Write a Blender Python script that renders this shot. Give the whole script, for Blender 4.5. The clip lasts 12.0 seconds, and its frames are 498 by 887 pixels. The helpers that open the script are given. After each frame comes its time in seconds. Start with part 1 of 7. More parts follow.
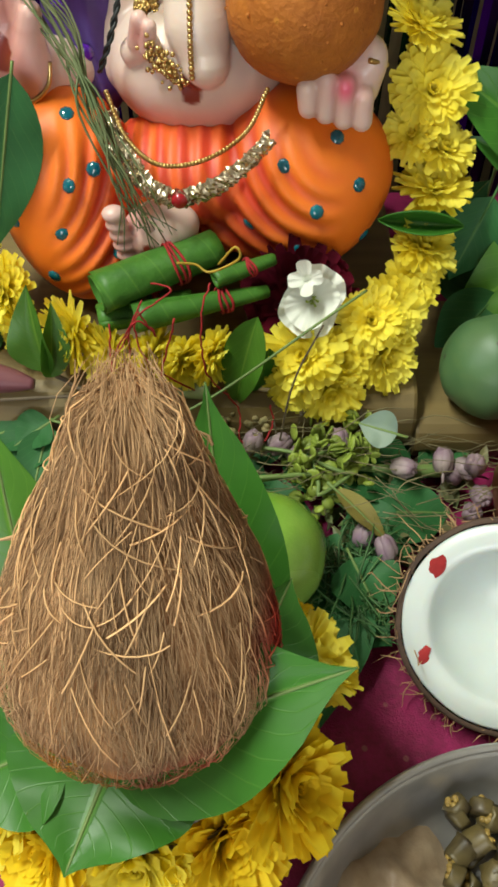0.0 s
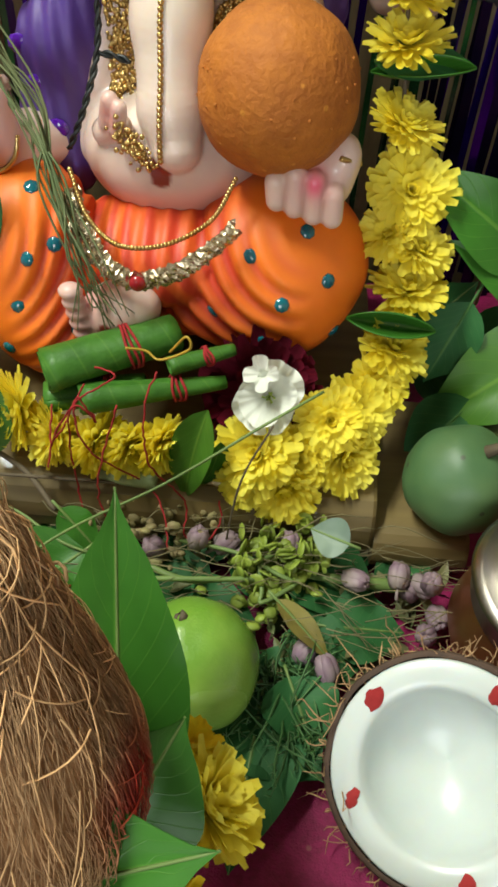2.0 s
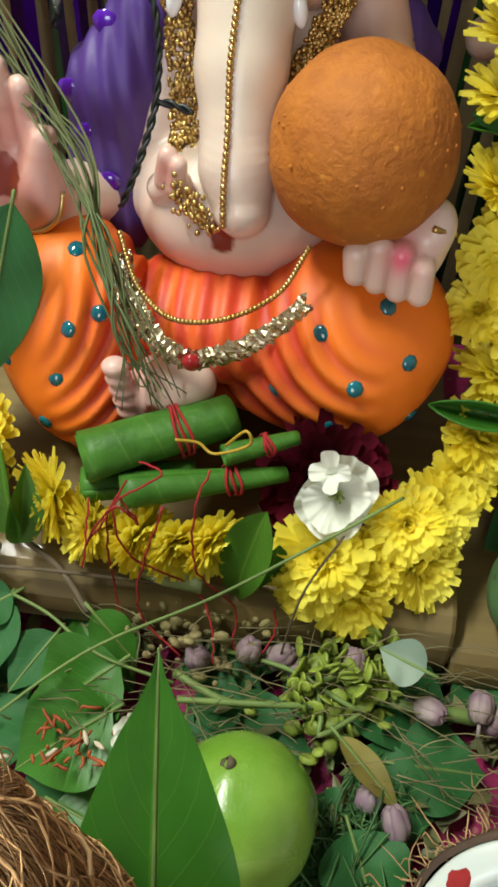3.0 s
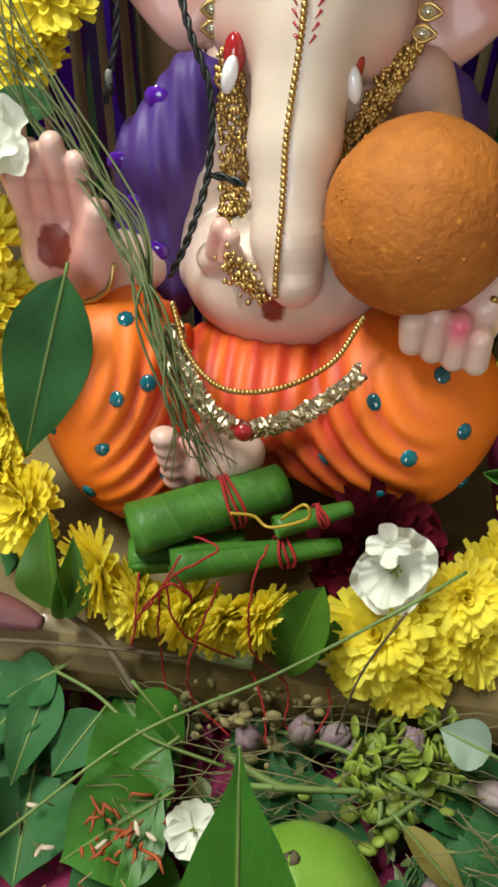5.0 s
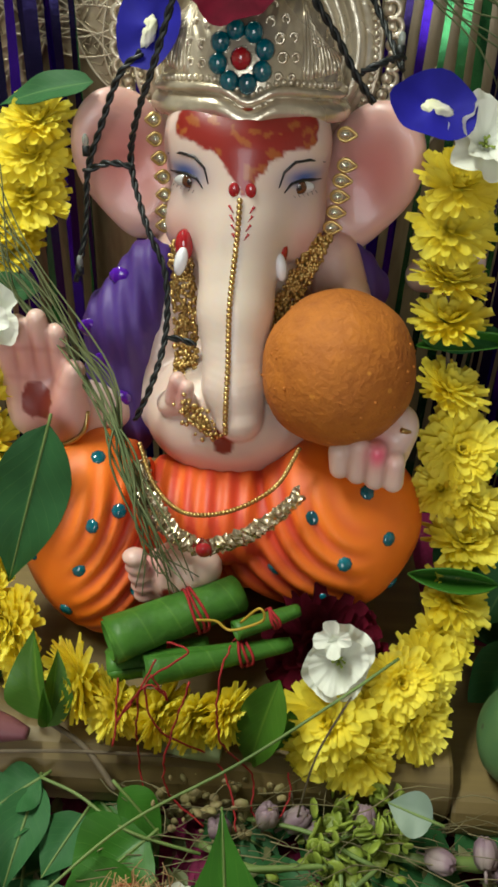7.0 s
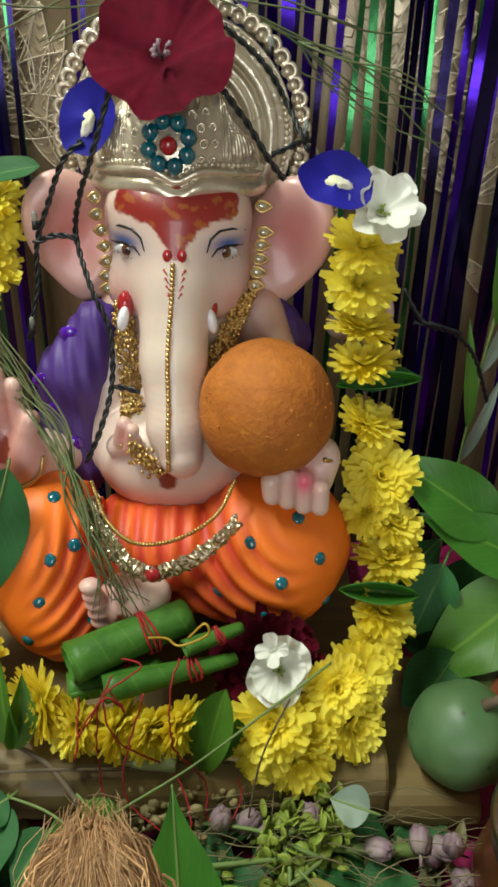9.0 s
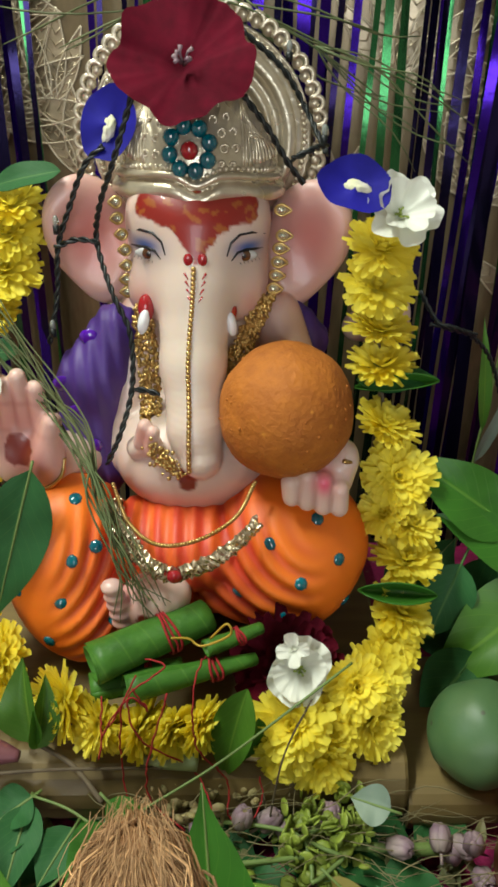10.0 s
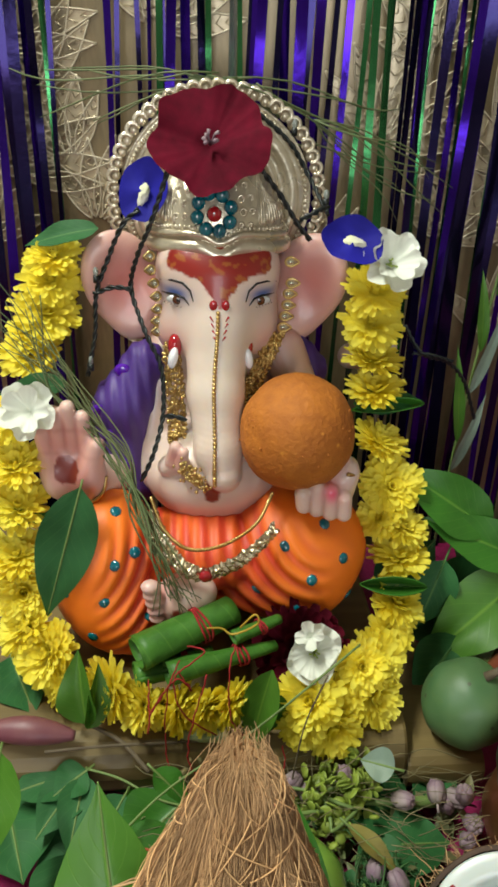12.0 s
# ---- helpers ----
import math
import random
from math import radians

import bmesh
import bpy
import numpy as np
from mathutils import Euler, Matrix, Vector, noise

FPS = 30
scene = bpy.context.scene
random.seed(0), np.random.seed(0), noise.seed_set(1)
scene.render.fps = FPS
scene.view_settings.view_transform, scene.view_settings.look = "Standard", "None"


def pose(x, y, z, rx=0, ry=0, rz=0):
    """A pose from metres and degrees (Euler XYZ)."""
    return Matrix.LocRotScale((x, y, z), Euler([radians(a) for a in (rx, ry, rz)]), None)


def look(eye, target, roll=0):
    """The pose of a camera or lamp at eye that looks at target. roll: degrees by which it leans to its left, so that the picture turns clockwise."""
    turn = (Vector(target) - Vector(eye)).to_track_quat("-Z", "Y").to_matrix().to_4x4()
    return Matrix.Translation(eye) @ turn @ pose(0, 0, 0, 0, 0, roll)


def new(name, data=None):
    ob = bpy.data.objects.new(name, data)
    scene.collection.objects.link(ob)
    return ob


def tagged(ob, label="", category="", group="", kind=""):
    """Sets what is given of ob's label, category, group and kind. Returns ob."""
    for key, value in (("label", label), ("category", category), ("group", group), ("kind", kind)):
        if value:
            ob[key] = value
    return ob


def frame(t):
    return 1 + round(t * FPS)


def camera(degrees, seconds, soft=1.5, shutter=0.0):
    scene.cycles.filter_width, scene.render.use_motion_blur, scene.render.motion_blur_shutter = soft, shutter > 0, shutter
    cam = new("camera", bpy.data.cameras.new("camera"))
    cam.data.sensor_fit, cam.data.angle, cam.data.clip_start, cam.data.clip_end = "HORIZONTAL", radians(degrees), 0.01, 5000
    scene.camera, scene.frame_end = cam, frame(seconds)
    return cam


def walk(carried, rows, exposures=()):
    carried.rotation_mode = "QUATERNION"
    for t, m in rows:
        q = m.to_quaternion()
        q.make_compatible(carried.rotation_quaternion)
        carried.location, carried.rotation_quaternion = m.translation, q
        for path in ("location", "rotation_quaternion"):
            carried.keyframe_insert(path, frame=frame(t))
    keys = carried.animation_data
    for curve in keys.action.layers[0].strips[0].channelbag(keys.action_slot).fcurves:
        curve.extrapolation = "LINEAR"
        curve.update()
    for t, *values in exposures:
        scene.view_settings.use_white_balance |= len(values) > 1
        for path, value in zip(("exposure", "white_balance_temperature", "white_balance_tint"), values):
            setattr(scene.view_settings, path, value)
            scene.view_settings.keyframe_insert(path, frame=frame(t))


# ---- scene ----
cam = camera(35.7, 12.0, soft=3.0)
METRES, EYE, TILT, LEAN, TURN = 0.41, 0.385, -52.0, -0.5, 0.0
ROWS = [
    (0.0, 0.0, 0.0, 0.0, -0.0, 0.0, -0.0),
    (0.5, 0.0899, -0.0027, -0.0045, -1.53, -0.67, 1.03),
    (1.0, 0.126, -0.0061, 0.0012, -2.16, 0.07, 0.0),
    (1.5, 0.1215, 0.0126, 0.0053, -1.27, 1.79, -2.08),
    (2.0, 0.0816, 0.0595, 0.0496, 0.68, 4.66, -4.76),
    (2.5, 0.0651, 0.1321, 0.1169, 2.07, 6.26, -6.66),
    (3.0, 0.0416, 0.1772, 0.1483, 3.36, 5.84, -7.08),
    (3.5, 0.0166, 0.1952, 0.1693, 4.23, 6.26, -6.8),
    (5.5, -0.0178, 0.1817, 0.1617, 3.47, 10.95, -6.74),
    (6.0, -0.0254, 0.145, 0.1694, 2.86, 12.63, -6.23),
    (6.5, -0.0295, 0.094, 0.1596, 1.68, 15.32, -4.69),
    (7.0, -0.0222, 0.038, 0.1405, 0.09, 18.17, -3.12),
    (7.5, -0.0264, -0.0107, 0.1015, -1.18, 19.98, -1.73),
    (9.5, 0.0069, -0.068, 0.081, -2.15, 22.19, 0.48),
    (10.0, -0.0202, -0.0726, 0.0782, -1.76, 22.11, 0.4),
    (10.5, -0.0412, -0.1148, 0.0645, -1.56, 22.37, 0.53),
    (11.0, -0.0662, -0.1616, 0.0509, -1.82, 22.69, 1.09),
    (11.5, -0.0954, -0.2073, 0.0411, -2.95, 22.8, 2.31),
    (12.0, -0.1167, -0.2423, 0.0245, -3.97, 22.72, 2.5),
]
walk(cam, [(t, pose(0, 0, EYE, TILT, LEAN, TURN) @ pose(METRES * x, METRES * y, METRES * z, 90 + pitch, roll, yaw)) for t, x, y, z, yaw, pitch, roll in ROWS], exposures=((0.0, 0.14), (1.5, 0.2), (3.5, 0.14), (5.5, 0.1), (6.5, -0.3), (7.5, 0.0), (9.5, -0.1), (10.5, 0.0), (11.25, 0.06), (12.0, -0.04)))

# ---------- light ----------
world = bpy.data.worlds.new("room_air")
world.use_nodes = True
world.node_tree.nodes["Background"].inputs[0].default_value = (0.75, 0.85, 1.0, 1)
world.node_tree.nodes["Background"].inputs[1].default_value = 0.3
scene.world = world


def area(name, m, sx, sy, watts, colour):
    d = bpy.data.lights.new(name, "AREA")
    d.shape, d.size, d.size_y, d.energy, d.color = "RECTANGLE", sx, sy, watts, colour
    ob = new(name, d)
    ob.matrix_world = m
    return ob


area("tube_light_glow", look((-0.75, 0.36, 1.85), (0.0, 0.25, 0.1)), 1.2, 0.10, 55, (0.96, 1.0, 0.90))
area("window_daylight", look((-0.20, -2.75, 0.78), (0.0, 0.4, 0.15)), 1.2, 1.4, 37, (0.93, 0.97, 1.0))


# ---------- mesh tools ----------
class Geo:
    """Gathers vertices, faces, a material index for each face and a paint colour for each vertex."""

    def __init__(self):
        self.v, self.f, self.m, self.c, self.uv = [], [], [], [], []

    def add(self, v, f, mat=0, col=(1, 1, 1), uv=None):
        n = len(self.v)
        self.v += [tuple(p) for p in v]
        self.f += [tuple(i + n for i in q) for q in f]
        self.m += [mat] * len(f)
        self.c += list(col) if len(col) == len(v) and not isinstance(col[0], (int, float)) else [col] * len(v)
        self.uv += list(uv) if uv is not None else [(0.0, 0.0)] * len(v)
        return self

    def mesh(self, name, mats, smooth=True, paint=False, uvs=False):
        me = bpy.data.meshes.new(name)
        me.from_pydata(self.v, [], self.f)
        for m in mats:
            me.materials.append(m)
        me.polygons.foreach_set("material_index", self.m)
        me.polygons.foreach_set("use_smooth", [smooth] * len(self.f))
        if paint:
            a = me.color_attributes.new("paint", "FLOAT_COLOR", "POINT")
            a.data.foreach_set("color", np.array([(*c[:3], 1.0) for c in self.c], np.float32).ravel())
        if uvs:
            lay = me.uv_layers.new(name="leaf")
            idx = np.zeros(len(me.loops), np.int32)
            me.loops.foreach_get("vertex_index", idx)
            lay.data.foreach_set("uv", np.array(self.uv, np.float32)[idx].ravel())
        me.update()
        return me


def empty(name, at=(0, 0, 0), **tags):
    ob = new(name)
    ob.empty_display_size = 0.01
    ob.location = at
    return tagged(ob, **tags)


def put(name, geo, mats, parent=None, label="", smooth=True, paint=False, uvs=False, m=None):
    """One mesh object from a Geo, under a parent or at top level."""
    mats = mats if isinstance(mats, (list, tuple)) else [mats]
    ob = new(name, geo.mesh(name, mats, smooth, paint, uvs))
    if parent is not None:
        ob.parent = parent
        ob.matrix_parent_inverse = Matrix.Translation(parent.location).inverted()
    if m is not None:
        ob.matrix_basis = m
    return tagged(ob, label=label)


def basis(d, up=(0, 0, 1)):
    z = Vector(d).normalized()
    x = Vector(up).cross(z)
    if x.length < 1e-4:
        x = Vector((1, 0, 0)).cross(z)
    x.normalize()
    return x, z.cross(x), z


def frame_at(p, d, up=(0, 0, 1), s=1.0, spin=0.0):
    """A matrix whose z axis runs along d."""
    x, y, z = basis(d, up)
    m = Matrix((x, y, z)).transposed().to_4x4()
    return Matrix.Translation(p) @ m @ Matrix.Rotation(spin, 4, "Z") @ Matrix.Scale(s, 4)


def tube(geo, pts, r, n=6, mat=0, caps=True, col=(1, 1, 1)):
    """A tube along points; r is one radius or one for each point."""
    pts = [Vector(p) for p in pts]
    rs = r if isinstance(r, (list, tuple)) else [r] * len(pts)
    v, f = [], []
    x = None
    for i, p in enumerate(pts):
        d = pts[min(i + 1, len(pts) - 1)] - pts[max(i - 1, 0)]
        if d.length < 1e-9:
            d = Vector((0, 0, 1))
        d.normalize()
        if x is None:
            x, y, _ = basis(d)
        else:
            x = (x - d * x.dot(d)).normalized()
            y = d.cross(x)
        for k in range(n):
            a = 2 * math.pi * k / n
            v.append(p + rs[i] * (math.cos(a) * x + math.sin(a) * y))
    for i in range(len(pts) - 1):
        for k in range(n):
            f.append((i * n + k, i * n + (k + 1) % n, (i + 1) * n + (k + 1) % n, (i + 1) * n + k))
    if caps:
        f += [tuple(range(n))[::-1], tuple(range((len(pts) - 1) * n, len(pts) * n))]
    return geo.add(v, f, mat, col)


def spline(pts, n=8):
    """Catmull-Rom through points."""
    p = [Vector(q) for q in pts]
    p = [2 * p[0] - p[1]] + p + [2 * p[-1] - p[-2]]
    out = []
    for i in range(1, len(p) - 2):
        for k in range(n):
            t = k / n
            a, b, c, d = p[i - 1:i + 3]
            out.append(0.5 * (2 * b + (c - a) * t + (2 * a - 5 * b + 4 * c - d) * t * t + (3 * b - a - 3 * c + d) * t ** 3))
    return out + [p[-2]]


def ball(geo, c, r, nu=12, nv=8, mat=0, col=(1, 1, 1), m=None, bump=0.0, seed=0):
    """An ellipsoid of radii r round c; bump roughens it."""
    r = (r, r, r) if isinstance(r, (int, float)) else r
    v, f = [], []
    for j in range(nv + 1):
        b = math.pi * j / nv
        for i in range(nu):
            a = 2 * math.pi * i / nu
            d = Vector((math.sin(b) * math.cos(a), math.sin(b) * math.sin(a), math.cos(b)))
            k = 1 + (bump * noise.noise(d * 2.3 + Vector((seed, 0, 0))) if bump else 0)
            q = Vector((d.x * r[0] * k, d.y * r[1] * k, d.z * r[2] * k))
            v.append((m @ q if m else q) + Vector(c))
    for j in range(nv):
        for i in range(nu):
            f.append((j * nu + i, (j + 1) * nu + i, (j + 1) * nu + (i + 1) % nu, j * nu + (i + 1) % nu))
    return geo.add(v, f, mat, col)


def lathe(geo, prof, n=48, mat=0, m=Matrix(), wob=0.0, seed=0, col=(1, 1, 1)):
    """Turns a profile of (radius, height) round z."""
    v, f = [], []
    for r, z in prof:
        for i in range(n):
            a = 2 * math.pi * i / n
            k = 1 + (wob * noise.noise(Vector((math.cos(a) * 2, math.sin(a) * 2, z * 40 + seed))) if wob else 0)
            v.append(m @ Vector((r * k * math.cos(a), r * k * math.sin(a), z)))
    for j in range(len(prof) - 1):
        for i in range(n):
            f.append((j * n + i, j * n + (i + 1) % n, (j + 1) * n + (i + 1) % n, (j + 1) * n + i))
    return geo.add(v, f, mat, col)


def box(geo, lo, hi, mat=0, bev=0.0):
    x0, y0, z0 = lo
    x1, y1, z1 = hi
    v = [(x, y, z) for z in (z0, z1) for y in (y0, y1) for x in (x0, x1)]
    f = [(0, 2, 3, 1), (4, 5, 7, 6), (0, 1, 5, 4), (2, 6, 7, 3), (0, 4, 6, 2), (1, 3, 7, 5)]
    return geo.add(v, f, mat)


# ---------- materials ----------
def material(name, c1, c2=None, rough=0.5, metal=0.0, scale=60.0, bump=0.0, bscale=None, coat=0.0, paint=False, veins=False,
             island=0.0, through_light=0.0, spots=None, stretch=(1, 1, 1), rough2=None, sheen=0.0, alpha=1.0, trans=0.0, sss=0.0, spec=0.5):
    """A procedural surface: two colours mixed by noise at two scales, fine relief, gloss that varies."""
    m = bpy.data.materials.new(name)
    m.use_nodes = True
    nt = m.node_tree
    N, L = nt.nodes, nt.links
    b = N["Principled BSDF"]
    co = N.new("ShaderNodeTexCoord")
    mp = N.new("ShaderNodeMapping")
    mp.inputs["Scale"].default_value = stretch
    L.new(co.outputs["Object"], mp.inputs[0])
    n1 = N.new("ShaderNodeTexNoise")
    n1.inputs["Scale"].default_value, n1.inputs["Detail"].default_value = scale, 6
    n2 = N.new("ShaderNodeTexNoise")
    n2.inputs["Scale"].default_value, n2.inputs["Detail"].default_value = scale * 0.17, 3
    for n in (n1, n2):
        L.new(mp.outputs[0], n.inputs["Vector"])
    add = N.new("ShaderNodeMath")
    add.operation = "ADD"
    L.new(n1.outputs[0], add.inputs[0])
    L.new(n2.outputs[0], add.inputs[1])
    ramp = N.new("ShaderNodeMapRange")
    ramp.inputs[1].default_value, ramp.inputs[2].default_value = 0.72, 1.28
    L.new(add.outputs[0], ramp.inputs[0])
    mix = N.new("ShaderNodeMix")
    mix.data_type = "RGBA"
    mix.inputs[6].default_value, mix.inputs[7].default_value = (*c1, 1), (*(c2 or c1), 1)
    L.new(ramp.outputs[0], mix.inputs[0])
    colour = mix.outputs[2]
    if paint:
        at = N.new("ShaderNodeAttribute")
        at.attribute_name = "paint"
        mu = N.new("ShaderNodeMix")
        mu.data_type, mu.blend_type = "RGBA", "MULTIPLY"
        mu.inputs[0].default_value = 1.0
        L.new(colour, mu.inputs[6])
        L.new(at.outputs["Color"], mu.inputs[7])
        colour = mu.outputs[2]
    height = n1.outputs[0]
    if veins:
        uv = N.new("ShaderNodeUVMap")
        uv.uv_map = "leaf"
        sep = N.new("ShaderNodeSeparateXYZ")
        L.new(uv.outputs[0], sep.inputs[0])
        ab = N.new("ShaderNodeMath")
        ab.operation = "ABSOLUTE"
        L.new(sep.outputs[1], ab.inputs[0])
        slope = N.new("ShaderNodeMath")
        slope.operation = "MULTIPLY_ADD"
        slope.inputs[1].default_value = -0.30
        L.new(ab.outputs[0], slope.inputs[0])
        L.new(sep.outputs[0], slope.inputs[2])
        wave = N.new("ShaderNodeMath")
        wave.operation = "PINGPONG"
        wave.inputs[1].default_value = 0.055
        L.new(slope.outputs[0], wave.inputs[0])
        line = N.new("ShaderNodeMapRange")
        line.inputs[1].default_value, line.inputs[2].default_value = 0.006, 0.0
        L.new(wave.outputs[0], line.inputs[0])
        mid = N.new("ShaderNodeMapRange")
        mid.inputs[1].default_value, mid.inputs[2].default_value = 0.07, 0.02
        L.new(ab.outputs[0], mid.inputs[0])
        mx = N.new("ShaderNodeMath")
        mx.operation = "MAXIMUM"
        half = N.new("ShaderNodeMath")
        half.operation = "MULTIPLY"
        half.inputs[1].default_value = 0.35
        L.new(line.outputs[0], half.inputs[0])
        L.new(half.outputs[0], mx.inputs[0])
        L.new(mid.outputs[0], mx.inputs[1])
        soft = N.new("ShaderNodeMath")
        soft.operation = "MULTIPLY"
        soft.inputs[1].default_value = veins if isinstance(veins, float) else 0.4
        L.new(mx.outputs[0], soft.inputs[0])
        vm = N.new("ShaderNodeMix")
        vm.data_type = "RGBA"
        vm.inputs[7].default_value = (min(1, c1[0] * 2 + 0.12), min(1, c1[1] * 1.7 + 0.12), c1[2] * 1.6 + 0.03, 1)
        L.new(soft.outputs[0], vm.inputs[0])
        L.new(colour, vm.inputs[6])
        colour = vm.outputs[2]
        height = mx.outputs[0]
    if spots:
        vo = N.new("ShaderNodeTexVoronoi")
        vo.inputs["Scale"].default_value = spots[0]
        L.new(mp.outputs[0], vo.inputs["Vector"])
        sm = N.new("ShaderNodeMapRange")
        sm.inputs[1].default_value, sm.inputs[2].default_value = spots[1], spots[1] * 0.6
        L.new(vo.outputs["Distance"], sm.inputs[0])
        sx = N.new("ShaderNodeMix")
        sx.data_type = "RGBA"
        sx.inputs[7].default_value = (*spots[2], 1)
        L.new(sm.outputs[0], sx.inputs[0])
        L.new(colour, sx.inputs[6])
        colour = sx.outputs[2]
    if island:
        gi = N.new("ShaderNodeNewGeometry")
        oi = N.new("ShaderNodeObjectInfo")
        sm2 = N.new("ShaderNodeMath")
        sm2.operation = "ADD"
        L.new(gi.outputs["Random Per Island"], sm2.inputs[0])
        L.new(oi.outputs["Random"], sm2.inputs[1])
        rg = N.new("ShaderNodeMapRange")
        rg.inputs[1].default_value, rg.inputs[2].default_value = 0, 2
        rg.inputs[3].default_value, rg.inputs[4].default_value = 1 - island, 1 + island
        L.new(sm2.outputs[0], rg.inputs[0])
        hv = N.new("ShaderNodeHueSaturation")
        L.new(rg.outputs[0], hv.inputs["Value"])
        L.new(colour, hv.inputs["Color"])
        colour = hv.outputs[0]
    L.new(colour, b.inputs["Base Color"])
    rr = N.new("ShaderNodeMapRange")
    rr.inputs[3].default_value, rr.inputs[4].default_value = rough, rough2 if rough2 is not None else min(1, rough * 1.3)
    L.new(n2.outputs[0], rr.inputs[0])
    L.new(rr.outputs[0], b.inputs["Roughness"])
    b.inputs["Metallic"].default_value = metal
    b.inputs["Specular IOR Level"].default_value = spec
    b.inputs["Coat Weight"].default_value = coat
    b.inputs["Sheen Weight"].default_value = sheen
    b.inputs["Transmission Weight"].default_value = trans
    if sss:
        b.inputs["Subsurface Weight"].default_value = sss
        b.inputs["Subsurface Radius"].default_value = (0.004, 0.002, 0.001)
        b.inputs["Subsurface Scale"].default_value = 1.0
    if bump:
        bp = N.new("ShaderNodeBump")
        bp.inputs["Strength"].default_value = bump
        bp.inputs["Distance"].default_value = 0.001
        if bscale:
            n3 = N.new("ShaderNodeTexNoise")
            n3.inputs["Scale"].default_value, n3.inputs["Detail"].default_value = bscale, 4
            L.new(mp.outputs[0], n3.inputs["Vector"])
            height = n3.outputs[0]
        L.new(height, bp.inputs["Height"])
        L.new(bp.outputs[0], b.inputs["Normal"])
    if through_light:
        tr = N.new("ShaderNodeBsdfTranslucent")
        L.new(colour, tr.inputs[0])
        ms = N.new("ShaderNodeMixShader")
        ms.inputs[0].default_value = through_light
        L.new(b.outputs[0], ms.inputs[1])
        L.new(tr.outputs[0], ms.inputs[2])
        L.new(ms.outputs[0], N["Material Output"].inputs[0])
    return m


WALL = material("plain_plaster", (0.62, 0.58, 0.5), (0.56, 0.52, 0.45), 0.8, scale=4)
FLOOR = material("tile_floor", (0.5, 0.46, 0.4), (0.42, 0.38, 0.33), 0.35, scale=6)
PAPER = material("satin_wallpaper", (0.25, 0.19, 0.10), (0.17, 0.13, 0.068), 0.27, metal=0.35, scale=220, bump=0.15, stretch=(1, 1, 0.25))
MOTIF = material("raised_gold_print", (0.78, 0.70, 0.52), (0.60, 0.51, 0.35), 0.3, metal=0.25, scale=150, bump=0.1)
BLADE = material("satin_leaf_print", (0.60, 0.50, 0.33), (0.42, 0.34, 0.21), 0.28, metal=0.3, scale=150, bump=0.1)
CLOTH = material("magenta_brocade", (0.30, 0.004, 0.085), (0.18, 0.002, 0.045), 0.55, scale=300, bump=0.5, bscale=900,
                 spots=(90, 0.16, (0.30, 0.09, 0.10)))
WOOD = material("varnished_wood", (0.19, 0.135, 0.045), (0.105, 0.074, 0.024), 0.5, scale=35, bump=0.2, stretch=(0.25, 3, 3), coat=0.08)
SKIN = material("painted_plaster_skin", (0.80, 0.80, 0.80), (0.74, 0.73, 0.72), 0.32, paint=True, scale=40, bump=0.05, bscale=300, coat=0.2, sss=0.2)
CLOTHPAINT = material("painted_plaster_cloth", (0.98, 0.98, 0.98), (0.9, 0.9, 0.9), 0.46, paint=True, scale=70, bump=0.1, bscale=260, sss=0.15)
GILT = material("gilded_plaster", (0.74, 0.68, 0.54), (0.50, 0.43, 0.30), 0.24, metal=0.65, scale=90, bump=0.35, bscale=240)
GOLDCHAIN = material("gold_beads", (0.66, 0.49, 0.20), (0.46, 0.30, 0.09), 0.28, metal=0.95, scale=200)
FOIL = material("silver_gold_foil", (0.75, 0.66, 0.48), (0.45, 0.38, 0.24), 0.2, metal=0.95, scale=160, bump=0.7, bscale=420)
TEAL = material("teal_glass_stone", (0.0, 0.15, 0.19), (0.0, 0.07, 0.10), 0.08, coat=0.8, scale=300)
RUBY = material("red_stone", (0.35, 0.01, 0.015), None, 0.1, coat=0.8)
EYEWHITE = material("eye_white_enamel", (0.50, 0.50, 0.48), None, 0.15, coat=0.6)
IRIS = material("brown_iris_enamel", (0.09, 0.035, 0.012), None, 0.1, coat=0.8)
BLACK = material("black_enamel", (0.008, 0.007, 0.008), None, 0.3)
TUSK = material("ivory_tusk_paint", (0.8, 0.82, 0.84), None, 0.2, coat=0.5)


# ---------- room ----------
WALLTURN = Matrix.Translation((0, 0.655, 0)) @ Matrix.Rotation(radians(-7), 4, "Z")
g = Geo()
box(g, (-2.6, 0, -0.45), (2.6, 0.12, 2.4))
back = tagged(put("wall_north", g, PAPER, smooth=False), label="taupe satin wallpaper with raised gold leaf print", kind="structure")
back.matrix_world = WALLTURN
for nm, lo, hi in (("wall_west", (-2.32, -3.1, -0.45), (-2.2, 1.2, 2.4)), ("wall_east", (2.2, -3.1, -0.45), (2.32, 1.2, 2.4))):
    g = Geo()
    box(g, lo, hi)
    tagged(put(nm, g, WALL, smooth=False), label="plain cream plaster wall", kind="structure")
g = Geo()
for lo, hi in (((-2.2, -3.1, -0.45), (-0.85, -2.98, 2.4)), ((0.45, -3.1, -0.45), (2.2, -2.98, 2.4)), ((-0.85, -3.1, 1.5), (0.45, -2.98, 2.4)), ((-0.85, -3.1, -0.45), (0.45, -2.98, 0.0))):
    box(g, lo, hi)
tagged(put("wall_south", g, WALL, smooth=False), label="plain cream plaster wall with window opening", kind="structure")
g = Geo()
box(g, (-2.3, -3.1, -0.55), (2.3, 1.2, -0.45))
tagged(put("floor", g, FLOOR, smooth=False), label="beige tile floor", kind="structure")
